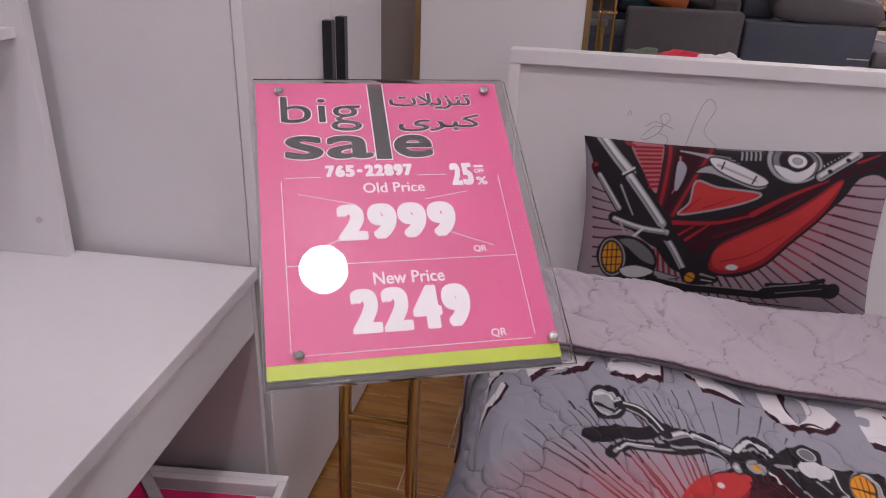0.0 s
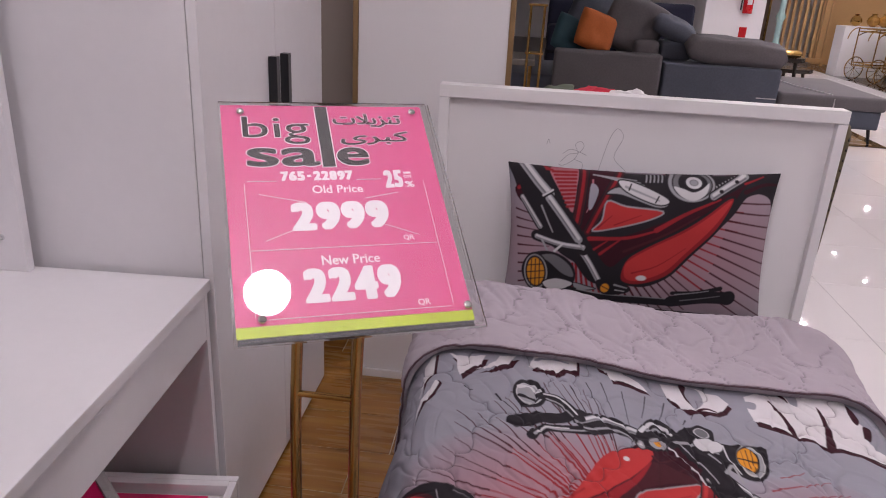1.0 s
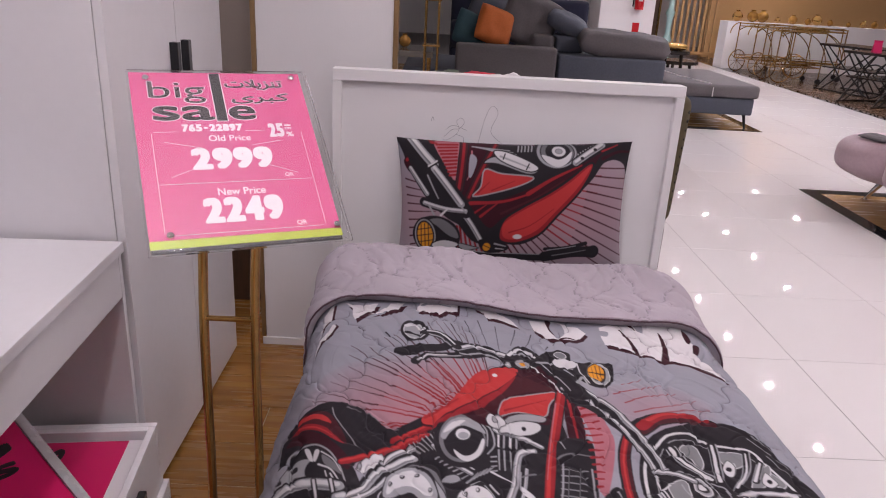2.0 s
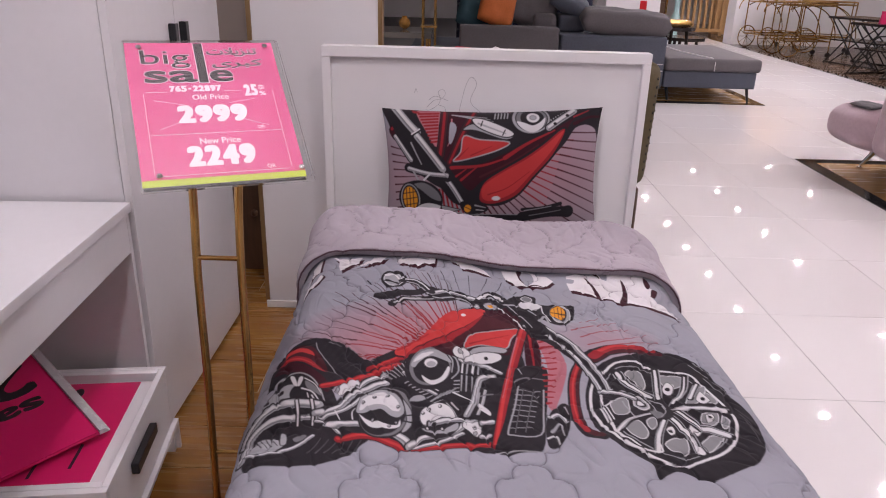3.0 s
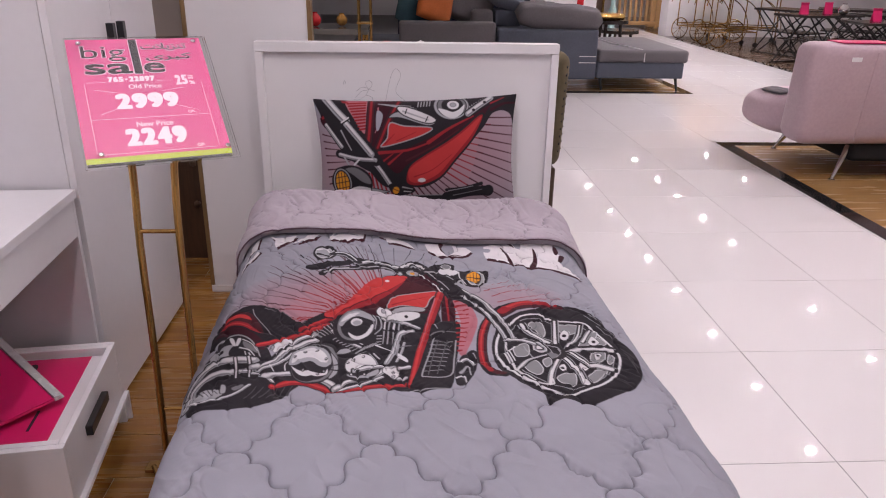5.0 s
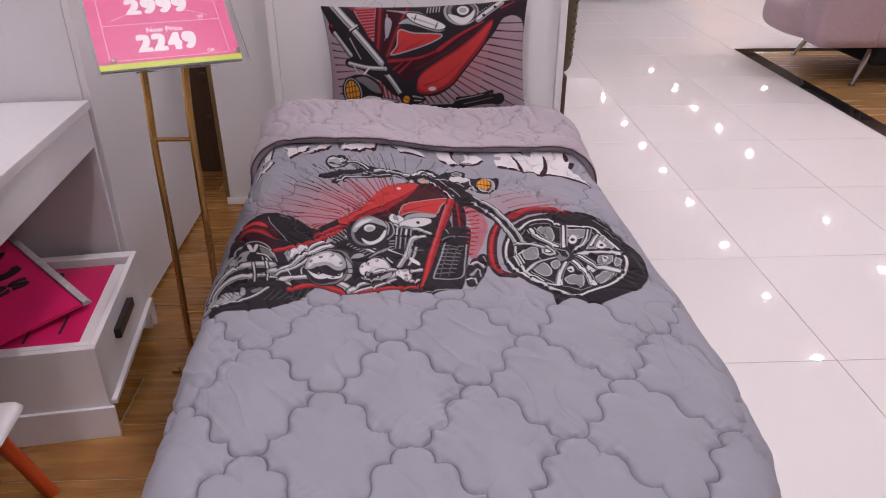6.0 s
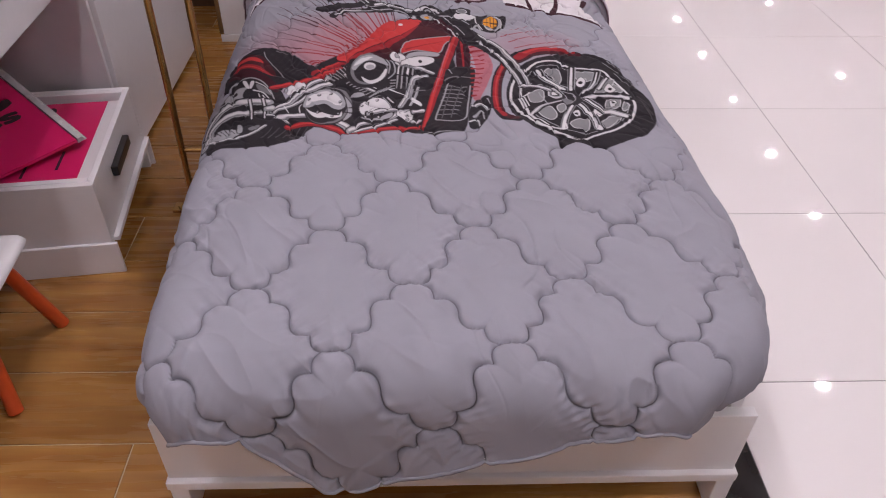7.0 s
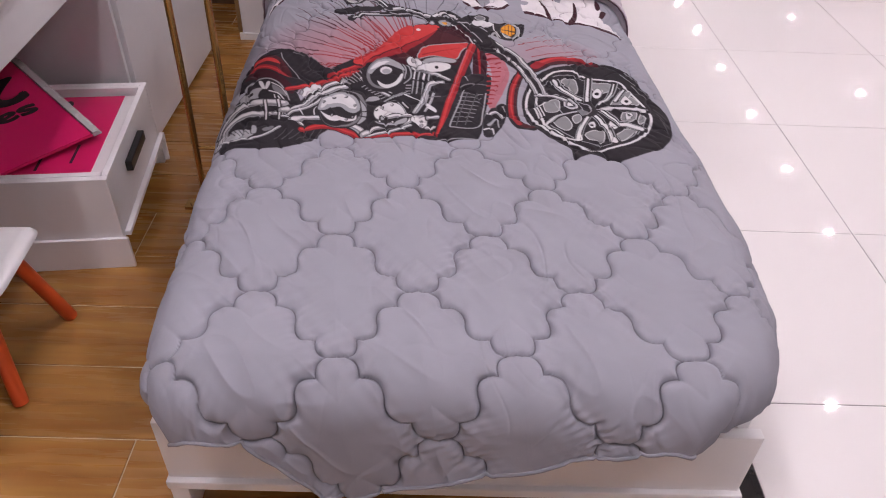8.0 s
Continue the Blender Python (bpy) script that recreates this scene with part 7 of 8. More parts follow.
def loose_sign(m, hx, hy, words, label):
    root = thing("sale_sign", m.translation, label, "sign", "sale signs in the drawer")
    part("acrylic_plate", box((-hx, -hy, 0.0), (hx, hy, 0.006 if words != "leaning" else 0.003), 0.001, m=m), {"top": SIGN_WHITE, "leaning": MAGENTA}.get(words, ACRYLIC_EDGE), root)
    part("sheet", box((-hx + 0.004, -hy + 0.0005, 0.0032), (hx - 0.004, hy - (0.032 if words == "top" else 0.002), 0.0072), 0.0, m=m), MAGENTA, root)
    sets = {"top": (("s", -0.19, -0.14, -0.02, 0.03, 0.0045),),
            "leaning": (("2", -0.09, 0.035, -0.14, -0.02, 0.009), ("sale", -0.075, 0.14, 0.0, 0.058, 0.0045))}
    for body, x0, x1, y0, y1, b in sets.get(words, ()):
        part("lettering", moved(fitted_text(body, x0, x1, y0, y1, b), m @ pose(0, 0, 0.0078)), SIGN_GREY, root, "dark raised lettering")
    if words == "top":
        for x, y, a in ((-0.06, 0.06, 0.012), (0.06, 0.1, 0.007), (0.09, 0.02, 0.007)):
            part("lettering_bar", box((x, y, 0.0074), (x + 0.09, y + a, 0.0082), 0, m=m), SIGN_GREY, root)
    return root


for k in range(7):
    m = LEAN @ pose(-0.113 + 0.003 * (k % 3), 1.011 + 0.002 * (k % 2), 0.1125 + 0.0232 * k, 0, 0, -90)
    loose_sign(m, 0.22, 0.196, "top" if k == 6 else "", "loose magenta sale sign lying flat in the open drawer")


def stacked_holders():
    for k in range(6):
        m = LEAN @ pose(-0.13, 1.011, 0.1125 + 0.0232 * k + 0.0074)
        ob = part("sign_holder", box((-0.185, -0.21, 0.0), (0.17, 0.215, 0.0155), 0.001, m=m), ACRYLIC_EDGE)
        tagged(ob, "blank frosted acrylic sign holder in the stack", "sign holder", "sign holders in the drawer")


stacked_holders()


def leaning_sign():
    near, far = Vector((0.005, 0.945, 0.2835)), Vector((-0.308, 1.206, 0.36))
    e1 = (far - near).normalized()
    w = Vector((-0.6, -0.75, -0.05))
    w = (w - e1 * w.dot(e1)).normalized()
    n = e1.cross(w)
    c = near + e1 * 0.208 + w * 0.125
    m = Matrix((w, -e1, n)).transposed().to_4x4()
    m.translation = c
    root = loose_sign(m, 0.125, 0.208, "leaning", "loose magenta sale sign leaning askew on the drawer's stack")
    for k in range(3):
        part("acrylic_edge", box((-0.15 + 0.004 * k, -0.208, -0.004 + 0.005 * k), (-0.1255, 0.208, 0.0005 + 0.005 * k), 0.001, m=m), ACRYLIC_EDGE, root, "grey frosted acrylic edge")


leaning_sign()


def build_partition():
    y = 2.235
    structure("wall_partition", (0.088, y, 0.0), (0.548, y + 0.05, 2.6), WALL_PAINT, "freestanding off-white partition panel with bronze edges")
    structure("baseboard", (0.075, y - 0.012, 0.0), (0.56, y - 0.001, 0.03), WHITE_BED, "small white baseboard below the partition", 0.002)
    for x in (0.071, 0.549):
        structure("trim", (x, y - 0.006, 0.031), (x + 0.016, y + 0.056, 2.6), BRONZE, "bronze metal edge trim of the partition", 0.001)


build_partition()
# white wall; its grey-brown colour stands for the shade in the gap
structure("wall_return", (-0.6, 2.9, 0.0), (0.3, 2.95, 2.6), SHADED_WALL, "white wall in the gap behind the partition, shade in its colour")


def build_bookcase():
    b = thing("wooden_cabinet", (-0.2, 2.85, 0), "dark brown wooden cabinet with round knobs behind the wardrobe", "cabinet")
    part("front", box((-0.5, 2.62, 0.0), (0.12, 2.64, 0.8), 0.002), BROWN_WOOD, b)
    part("body", box((-0.5, 2.641, 0.02), (0.12, 2.88, 0.8), 0.002), BROWN_WOOD, b)
    for z in (0.28, 0.48, 0.68):
        bm = bmesh.new()
        r = bmesh.ops.create_uvsphere(bm, u_segments=12, v_segments=8, radius=0.016)
        bmesh.ops.translate(bm, verts=r["verts"], vec=(-0.06, 2.612, z))
        part("knob", bm, BROWN_WOOD, b, smooth=40)


build_bookcase()


# ---- the price sign on its stand ----
def build_price_stand():
    stand = thing("price_stand", (0.36, 0.87, 0), "gold floor stand holding a pink sale sign in acrylic", "sign stand")
    m = Matrix.Translation((0.405, 0.7783, 1.1041)) @ Matrix.Rotation(radians(25.65), 4, "Z") @ Matrix.Rotation(radians(36.26), 4, "X") @ Matrix.Rotation(radians(-1.25), 4, "Z")
    W, H = 0.2633 / 2, 0.3314 / 2
    board = part("acrylic_plate", box((-W - 0.003, -H - 0.008, -0.006), (W + 0.014, H + 0.006, -0.0012), 0.001, m=m), ACRYLIC, stand, "clear acrylic backing plate")
    part("sheet", box((-W, -H + 0.0135, -0.0008), (W, H, -0.0004), 0, m=m), PINK, board, "pink printed sheet")
    part("strip", box((-W, -H, -0.0008), (W, -H + 0.0132, -0.0004), 0, m=m), LIME, board, "lime green strip")
    part("front_plate", box((-W - 0.002, -H - 0.006, 0.0006), (W + 0.008, H + 0.004, 0.0026), 0.0006, m=m), ACRYLIC, board, "clear acrylic front plate").visible_shadow = False
    part("lower_edge", box((-W + 0.001, -H - 0.0075, -0.0006), (W - 0.002, -H - 0.0008, 0.0), 0, m=m), SIGN_GREY, board, "grey lower edge")

    def words(body, x0, x1, y0, y1, bold, mat, label, lift=-0.0003):
        part("lettering", moved(fitted_text(body, x0, x1, y0, y1, bold, 0.0001), m @ pose(0, 0, lift)), mat, board, label)

    def heavy(body, x0, x1, y0, y1, across, up, gap, label):
        part("lettering", moved(heavy_text(body, x0, x1, y0, y1, across, up, gap), m @ pose(0, 0, -0.0003)), SIGN_WHITE, board, label)

    # dark words have a fine white outline
    for body, x0, x1, y0, y1, bold in (("big", -0.107, -0.024, 0.1, 0.146, 0.0), ("sa", -0.105, -0.016, 0.064, 0.094, 0.0022), ("e", 0.006, 0.047, 0.064, 0.094, 0.0022)):
        words(body, x0 - 0.0012, x1 + 0.0012, y0 - 0.0012, y1 + 0.0012, bold + 0.0011, SIGN_WHITE, "white outline", -0.0003)
        words(body, x0, x1, y0, y1, bold, SIGN_GREY, "dark grey word of the sale heading", -0.0001)
    part("lettering", box((-0.0145, 0.0615, -0.0003), (0.0035, 0.164, -0.0002), 0, m=m), SIGN_WHITE, board, "white outline")
    part("lettering", box((-0.0133, 0.0627, -0.0002), (0.0023, 0.164, 0.0), 0, m=m), SIGN_GREY, board, "tall dark letter l")
    for body, x0, x1, y0, y1 in (("\ufe95\ufefc\ufef3\ufeb0\ufee8\ufe97", 0.008, 0.1, 0.128, 0.152), ("\ufeef\ufeae\ufe92\ufedb", 0.014, 0.106, 0.098, 0.121)):
        words(body, x0 - 0.0008, x1 + 0.0008, y0 - 0.0008, y1 + 0.0008, 0.0016, SIGN_WHITE, "white outline", -0.0003)
        words(body, x0, x1, y0, y1, 0.0008, SIGN_GREY, "dark Arabic heading", -0.0001)
    heavy("765-22897", -0.067, 0.0215, 0.0415, 0.056, 0.0013, 0.0009, 0.0004, "white item number")
    heavy("25", 0.0605, 0.0845, 0.0275, 0.0555, 0.0018, 0.0012, 0.0006, "white discount figure")
    words("%", 0.0865, 0.0985, 0.0275, 0.0375, 0.0005, SIGN_WHITE, "white per cent sign")
    words("OFF", 0.0865, 0.0975, 0.0425, 0.0475, 0.0002, SIGN_WHITE, "small white word")
    part("lettering", box((0.087, 0.0495, -0.0003), (0.097, 0.0525, -0.0002), 0, m=m), SIGN_WHITE, board)
    words("Old Price", -0.0313, 0.0311, 0.0215, 0.0335, 0.0003, SIGN_WHITE, "small white caption")
    heavy("2999", -0.0605, 0.0575, -0.0325, 0.0085, 0.0043, 0.0026, 0.0009, "bold white old price")
    words("QR", 0.069, 0.0825, -0.0525, -0.0445, 0.0002, SIGN_WHITE, "small white currency mark")
    words("New Price", -0.0323, 0.0354, -0.081, -0.068, 0.0003, SIGN_WHITE, "small white caption")
    heavy("2249", -0.056, 0.0556, -0.129, -0.0845, 0.0043, 0.0026, 0.0009, "bold white new price")
    words("QR", 0.0695, 0.0845, -0.1425, -0.1335, 0.0002, SIGN_WHITE, "small white currency mark")
    # thin rules: the box, the divider and the two crossing strokes
    flat = [((-0.1105, 0.038), (-0.1105, -0.142)), ((0.111, 0.038), (0.111, -0.142)), ((-0.107, -0.1455), (0.107, -0.1455)), ((-0.1105, -0.0573), (0.111, -0.0573)),
            ((-0.107, 0.0415), (-0.072, 0.0415)), ((0.025, 0.0415), (0.056, 0.0415)), ((-0.095, 0.022), (-0.04, 0.008)), ((0.03, 0.012), (0.075, 0.02)),
            ((-0.092, -0.045), (-0.045, -0.025)), ((0.05, -0.028), (0.09, -0.045))]
    for a, b in flat:
        tube_bm = tube([m @ Vector((a[0], a[1], -0.0003)), m @ Vector((b[0], b[1], -0.0003))], 0.0004, sides=5)
        part("rule", tube_bm, SIGN_WHITE, board)
    for x, y in ((-0.108, 0.1526), (0.1173, 0.1536), (-0.1042, -0.1457), (0.1264, -0.147)):
        bm = bmesh.new()
        r = bmesh.ops.create_uvsphere(bm, u_segments=14, v_segments=8, radius=0.0052)
        bmesh.ops.transform(bm, matrix=m @ pose(x, y, 0.0028) @ Matrix.Diagonal((1, 1, 0.6, 1)), verts=r["verts"])
        part("stud", bm, CHROME, board, "small chrome stud", smooth=60)
    for x in (0.318, 0.408):
        k = (x - 0.318) / 0.09
        top = m @ Vector((-0.045 + 0.1 * k, 0.03, -0.012))
        pts = [(x - 0.012 * (1 - k), 0.84, 0.0), (x - 0.007, 0.845, 0.25), (x - 0.004, 0.855, 0.5), (x - 0.002, 0.858, 0.75), (x + 0.004, 0.862, 0.92), tuple(top)]
        part("leg", tube([tuple(p) for p in np.array(smooth3(pts))], 0.0085, sides=12), GOLD, stand, smooth=50)
    for z, y in ((0.785, 0.858), (0.318, 0.848)):
        part("crossbar", tube([(0.312, y, z), (0.406, y, z)], 0.005, sides=10), GOLD, stand, smooth=50)
    part("top_bracket", box((-0.09, -0.06, -0.0125), (0.1, 0.1, -0.0085), 0.001, m=m), BLACK_METAL, stand)
    bm = box((0.18, 1.0, 0.0005), (0.215, 1.045, 0.012), 0.003)
    tube([(0.2, 1.02, 0.009), (0.306, 0.84, 0.009), (0.42, 0.72, 0.009)], 0.008, bm, 10)
    tube([(0.306, 0.84, 0.009), (0.406, 0.84, 0.009)], 0.008, bm, 10)
    part("base", bm, GOLD, stand, smooth=50)


def smooth3(pts):
    p = np.array(pts, float)
    q = np.vstack([2 * p[0] - p[1], p, 2 * p[-1] - p[-2]])
    out = []
    for a, b, c, d in zip(q, q[1:], q[2:], q[3:]):
        for t in (0, 0.33, 0.66):
            out.append(0.5 * (2 * b + (c - a) * t + (2 * a - 5 * b + 4 * c - d) * t * t + (3 * b - a - 3 * c + d) * t ** 3))
    return out + [p[-1]]


build_price_stand()


def build_stool():
    st = thing("stool", (-0.08, 0.41, 0), "low child's stool with white seat and orange wooden legs", "stool")
    seat = cushion((0.31, 0.235, 0.03), 0.97, 20, 9.0)
    part("seat", moved(seat, pose(-0.1, 0.405, 0.29, 0, 0, 4)), WHITE_BOARD, st, "white seat board", smooth=0)
    for sx, sy in ((1, 1), (1, -1), (-1, 1), (-1, -1)):
        a = Vector((-0.1 + sx * 0.085, 0.408 + sy * 0.062, 0.278))
        b = Vector((-0.1 + sx * 0.122, 0.408 + sy * 0.135, 0.008))
        bm = tube([a, a.lerp(b, 0.5), b, b + (b - a).normalized() * 0.006], 0.0165, sides=14)
        part("leg", bm, ORANGE_WOOD, st, "orange painted round leg", smooth=50)


build_stool()


# ---- behind the headboard ----
def build_tread_headboard():
    t = thing("tyre_bed_end", (1.1, 2.5, 0), "olive and black tyre-tread bed end behind the headboard", "bed")
    bm = box((0.7, 2.19, 0.57), (1.592, 2.37, 1.04), 0.06, segs=5)
    for v in bm.verts:
        if v.co.x > 1.3:
            v.co.x -= 0.018 * (1.04 - v.co.z) / 0.47
    part("end_block", bm, OLIVE, t, smooth=40)
    part("lower_block", box((0.75, 2.2, 0.0), (1.557, 2.36, 0.5695), 0.015, segs=3), BROWN_WOOD, t)
    r = random.Random(3)
    for k in range(12):
        z = 0.64 + k * 0.031
        x = 1.5935 - 0.018 * (1.04 - z) / 0.47
        pts = [(x, 2.2, z), (x, 2.225, z + 0.014), (x, 2.245, z + 0.002), (x, 2.275, z + 0.018), (x, 2.3, z + 0.004), (x, 2.34, z + 0.02)]
        pts = [(a if b > 2.24 else a - 0.02 * (2.25 - b) / 0.05, b, c) for a, b, c in pts]
        part("tread_line", tube(pts, 0.004 + 0.0015 * r.random(), sides=5), TREAD, t, "black zigzag tread groove")


build_tread_headboard()


def crumple(name, centre, size, mat, label, seed):
    bm = bmesh.new()
    bmesh.ops.create_icosphere(bm, subdivisions=4, radius=1.0)
    for v in bm.verts:
        d = v.co.copy()
        k = 1 + 0.35 * noise.noise(d * 2.2 + Vector((seed, 0, 0))) + 0.15 * noise.noise(d * 6 + Vector((0, seed, 0)))
        v.co = Vector((d.x * size[0] * k, d.y * size[1] * k, max(-0.2, d.z * k) * size[2])) + Vector(centre)
    ob = part(name, bm, mat, smooth=0)
    tagged(ob, label, "cloth", "crumpled cloths behind the headboard")


store = thing("white_chest", (1.0, 2.6, 0), "low white chest hidden behind the headboard", "chest")
part("body", box((0.6, 2.4, 0.0), (1.5, 2.8, 0.97), 0.003), WHITE_BOARD, store)
part("lid", box((0.59, 2.39, 0.9705), (1.51, 2.81, 0.985), 0.003), WHITE_BOARD, store)
crumple("crumpled_cloth", (0.74, 2.6, 0.992), (0.085, 0.06, 0.042), GREEN_CLOTH, "crumpled grey-green cloth lying on the white chest", 1)
crumple("crumpled_cloth", (0.87, 2.6, 0.992), (0.095, 0.06, 0.04), RED_CLOTH, "crumpled red cloth lying on the white chest", 5)
crumple("crumpled_cloth", (0.975, 2.56, 0.998), (0.1, 0.05, 0.04), WHITE_CLOTH, "crumpled white cloth lying on the white chest", 8)


# ---- the shop beyond the bay ----
FAR_WOOD = material("oiled_floor_wood", (0.4, 0.235, 0.09), 0.25, grain=0.5, grain_scale=4.0, stain=0.3, stain_scale=1.5, stretch=(0.6, 6, 1), tint=(0.24, 0.12, 0.04))
DARK_WOOD = material("dark_floor_wood", (0.11, 0.058, 0.03), 0.25, grain=0.5, grain_scale=4.0, stain=0.3, stretch=(0.6, 6, 1))
DARK_TOP = material("dark_table_top", (0.03, 0.024, 0.022), 0.2, stain=0.3)
GLASS_TOP = material("grey_glass_top", (0.16, 0.15, 0.14), 0.08, stain=0.3)
RED_PAINT = material("red_enamel", (0.5, 0.015, 0.02), 0.25, stain=0.1)
TEAL_PAINT = material("pale_teal_paint", (0.35, 0.52, 0.5), 0.4, stain=0.1)
LIGHT_WOOD = material("light_honey_wood", (0.55, 0.33, 0.14), 0.4, grain=0.3, stretch=(4, 4, 0.5))
AMBER_GLASS = material("amber_glassware", (0.5, 0.26, 0.06), 0.12, metal=0.4, stain=0.6, stain_scale=14, tint=(0.1, 0.04, 0.01))
SILVER_BALL = material("mirror_silver", (0.8, 0.8, 0.82), 0.05, metal=1.0)
STITCH = material("pale_piping", (0.55, 0.52, 0.52), 0.8)


def wood_zone(x0, y0, x1, y1, west=True, south=True, north=False, wood=None):
    """A patch of wood floor framed by a black strip on the sides that show."""
    b = 0.11
    ax, ay, by = x0 + (b if west else 0), y0 + (b if south else 0), y1 - (b if north else 0)
    structure("floor", (ax, ay, 0.0005), (x1, by, 0.0042), wood or FAR_WOOD, "oiled wood floor patch framed by a black marble strip")
    if west:
        structure("trim", (x0, y0, 0.0005), (ax - 0.0005, y1, 0.005), BLACK_MARBLE, "polished black marble strip round a wood floor patch")
    if south:
        structure("trim", (ax, y0, 0.0005), (x1, ay - 0.0005, 0.005), BLACK_MARBLE, "polished black marble strip round a wood floor patch")
    if north:
        structure("trim", (ax, by + 0.0005, 0.0005), (x1, y1, 0.005), BLACK_MARBLE, "polished black marble strip round a wood floor patch")


wood_zone(3.53, -2.5, 6.0, 5.1, True, False, True)
wood_zone(6.42, 3.0, 11.9, 20.9, True, True, False, DARK_WOOD)
structure("floor", (-1.0, 7.67, 0.0005), (4.16, 12.5, 0.0042), FAR_WOOD, "oiled wood floor patch framed by a black marble strip")
structure("trim", (-1.0, 7.56, 0.0005), (4.27, 7.6695, 0.005), BLACK_MARBLE, "polished black marble strip round a wood floor patch")
structure("trim", (4.1605, 7.67, 0.0005), (4.27, 12.5, 0.005), BLACK_MARBLE, "polished black marble strip round a wood floor patch")


def pad(lo, hi, mat, name, parent, r=0.05, label=""):
    return part(name, box(lo, hi, r, segs=4), mat, parent, label, smooth=50)


def build_sectional():
    s = thing("sectional_sofa", (2.4, 8.4, 0.004), "grey and blue-grey sectional sofa with chaise and black legs", "sofa")
    pad((0.88, 7.66, 0.14), (1.965, 7.93, 0.755), GREY_SOFA, "armrest", s, 0.035, "grey padded end panel")
    pad((0.3, 7.94, 0.14), (1.7, 9.6, 0.46), BLUE_SOFA, "seat", s, 0.05)
    pad((1.705, 7.94, 0.14), (1.965, 9.6, 0.88), GREY_SOFA, "backrest", s, 0.07)
    body = pad((1.985, 7.65, 0.14), (3.135, 8.55, 0.69), BLUE_SOFA, "corner_block", s, 0.03, "blue-grey upholstered corner block")
    for z in (0.33, 0.4):
        part("stripe", tube([(2.93, 7.6485, z), (3.12, 7.6485, z)], 0.006, sides=6), STITCH, body, "pale stitched stripe")
    pad((1.99, 8.0, 0.691), (2.3, 8.5, 0.87), BLUE_SOFA, "raised_block", s, 0.04)
    pad((3.15, 7.66, 0.155), (4.165, 9.3, 0.335), BLUE_SOFA, "chaise_base", s, 0.02)
    ch = pad((3.15, 7.63, 0.3355), (4.2, 9.3, 0.475), GREY_SOFA, "chaise_pad", s, 0.045)
    part("seam", tube([(3.68, 7.628, 0.345), (3.68, 7.635, 0.44), (3.66, 7.68, 0.478), (3.5, 8.3, 0.479), (3.45, 9.2, 0.479)], 0.007, sides=6), STITCH, ch, "pale piped seam")
    for x, y in ((4.1, 7.72), (3.22, 7.78), (1.1, 7.78), (4.1, 9.2), (1.2, 9.4)):
        part("leg", tube([(x, y, 0.156), (x + 0.02, y - 0.03, 0.004)], 0.02, sides=8, taper=0.012), BLACK_METAL, s, "slim black leg", smooth=50)
    c = part("back_cushion", moved(cushion((0.62, 0.6, 0.24), 0.7, 18, 4, 0.2, 2), pose(1.7, 8.22, 1.0, 78, 22, 0)), GREY_SOFA, s, "large grey back cushion", smooth=0)
    part("back_cushion", moved(cushion((0.62, 0.6, 0.24), 0.7, 18, 4, 0.2, 9), pose(1.32, 8.62, 1.03, 74, 24, 6)), BLUE_SOFA, s, "large blue-grey back cushion", smooth=0)
    part("headrest", moved(cushion((1.0, 0.36, 0.26), 0.75, 18, 4, 0.15, 4), pose(2.7, 7.86, 0.82, 8, 3, -2)), GREY_SOFA, s, "grey padded headrest roll", smooth=0)
    part("headrest", moved(cushion((0.5, 0.55, 0.2), 0.75, 16, 4, 0.15, 6), pose(2.12, 8.25, 1.0, 10, 24, 0)), BLUE_SOFA, s, "blue-grey headrest pad", smooth=0)


build_sectional()


def scatter_cushion(m, mat, label, seed):
    ob = part("scatter_cushion", moved(cushion((0.42, 0.42, 0.16), 0.62, 14, 3.4, 0.2, seed), m), mat, smooth=0)
    tagged(ob, label, "cushion", "scatter cushions on the sofa")


scatter_cushion(pose(1.3, 8.05, 0.93, 70, 18, 12) @ pose(0, 0, 0), RUST, "orange scatter cushion standing on the grey sofa", 3)
scatter_cushion(pose(1.05, 8.15, 0.86, 66, 24, 18), TEAL, "dark teal scatter cushion standing on the grey sofa", 4)


def build_far_sofa():
    s = thing("navy_sofa", (2.0, 10.8, 0.004), "navy blue sofa standing behind the sectional", "sofa")
    pad((0.85, 10.4, 0.12), (2.9, 11.3, 0.5), NAVY, "seat", s, 0.06)
    pad((0.85, 11.0, 0.5), (2.9, 11.35, 1.2), NAVY, "backrest", s, 0.08)
    pad((0.85, 10.35, 0.5), (1.05, 11.0, 0.85), NAVY, "armrest", s, 0.06)
    pad((2.7, 10.35, 0.5), (2.9, 11.0, 0.85), NAVY, "armrest", s, 0.06)
    for x, y in ((0.95, 10.45), (2.8, 10.45), (0.95, 11.25), (2.8, 11.25)):
        part("leg", tube([(x, y, 0.13), (x, y, 0.004)], 0.025, sides=8), BLACK_METAL, s)
    part("throw", moved(cushion((0.5, 0.25, 0.1), 0.6, 14, 3, 0.4, 7), pose(1.4, 11.1, 1.22, 15, 0, 0)), WHITE_CLOTH, s, "white cloth laid over the back", smooth=0)


build_far_sofa()


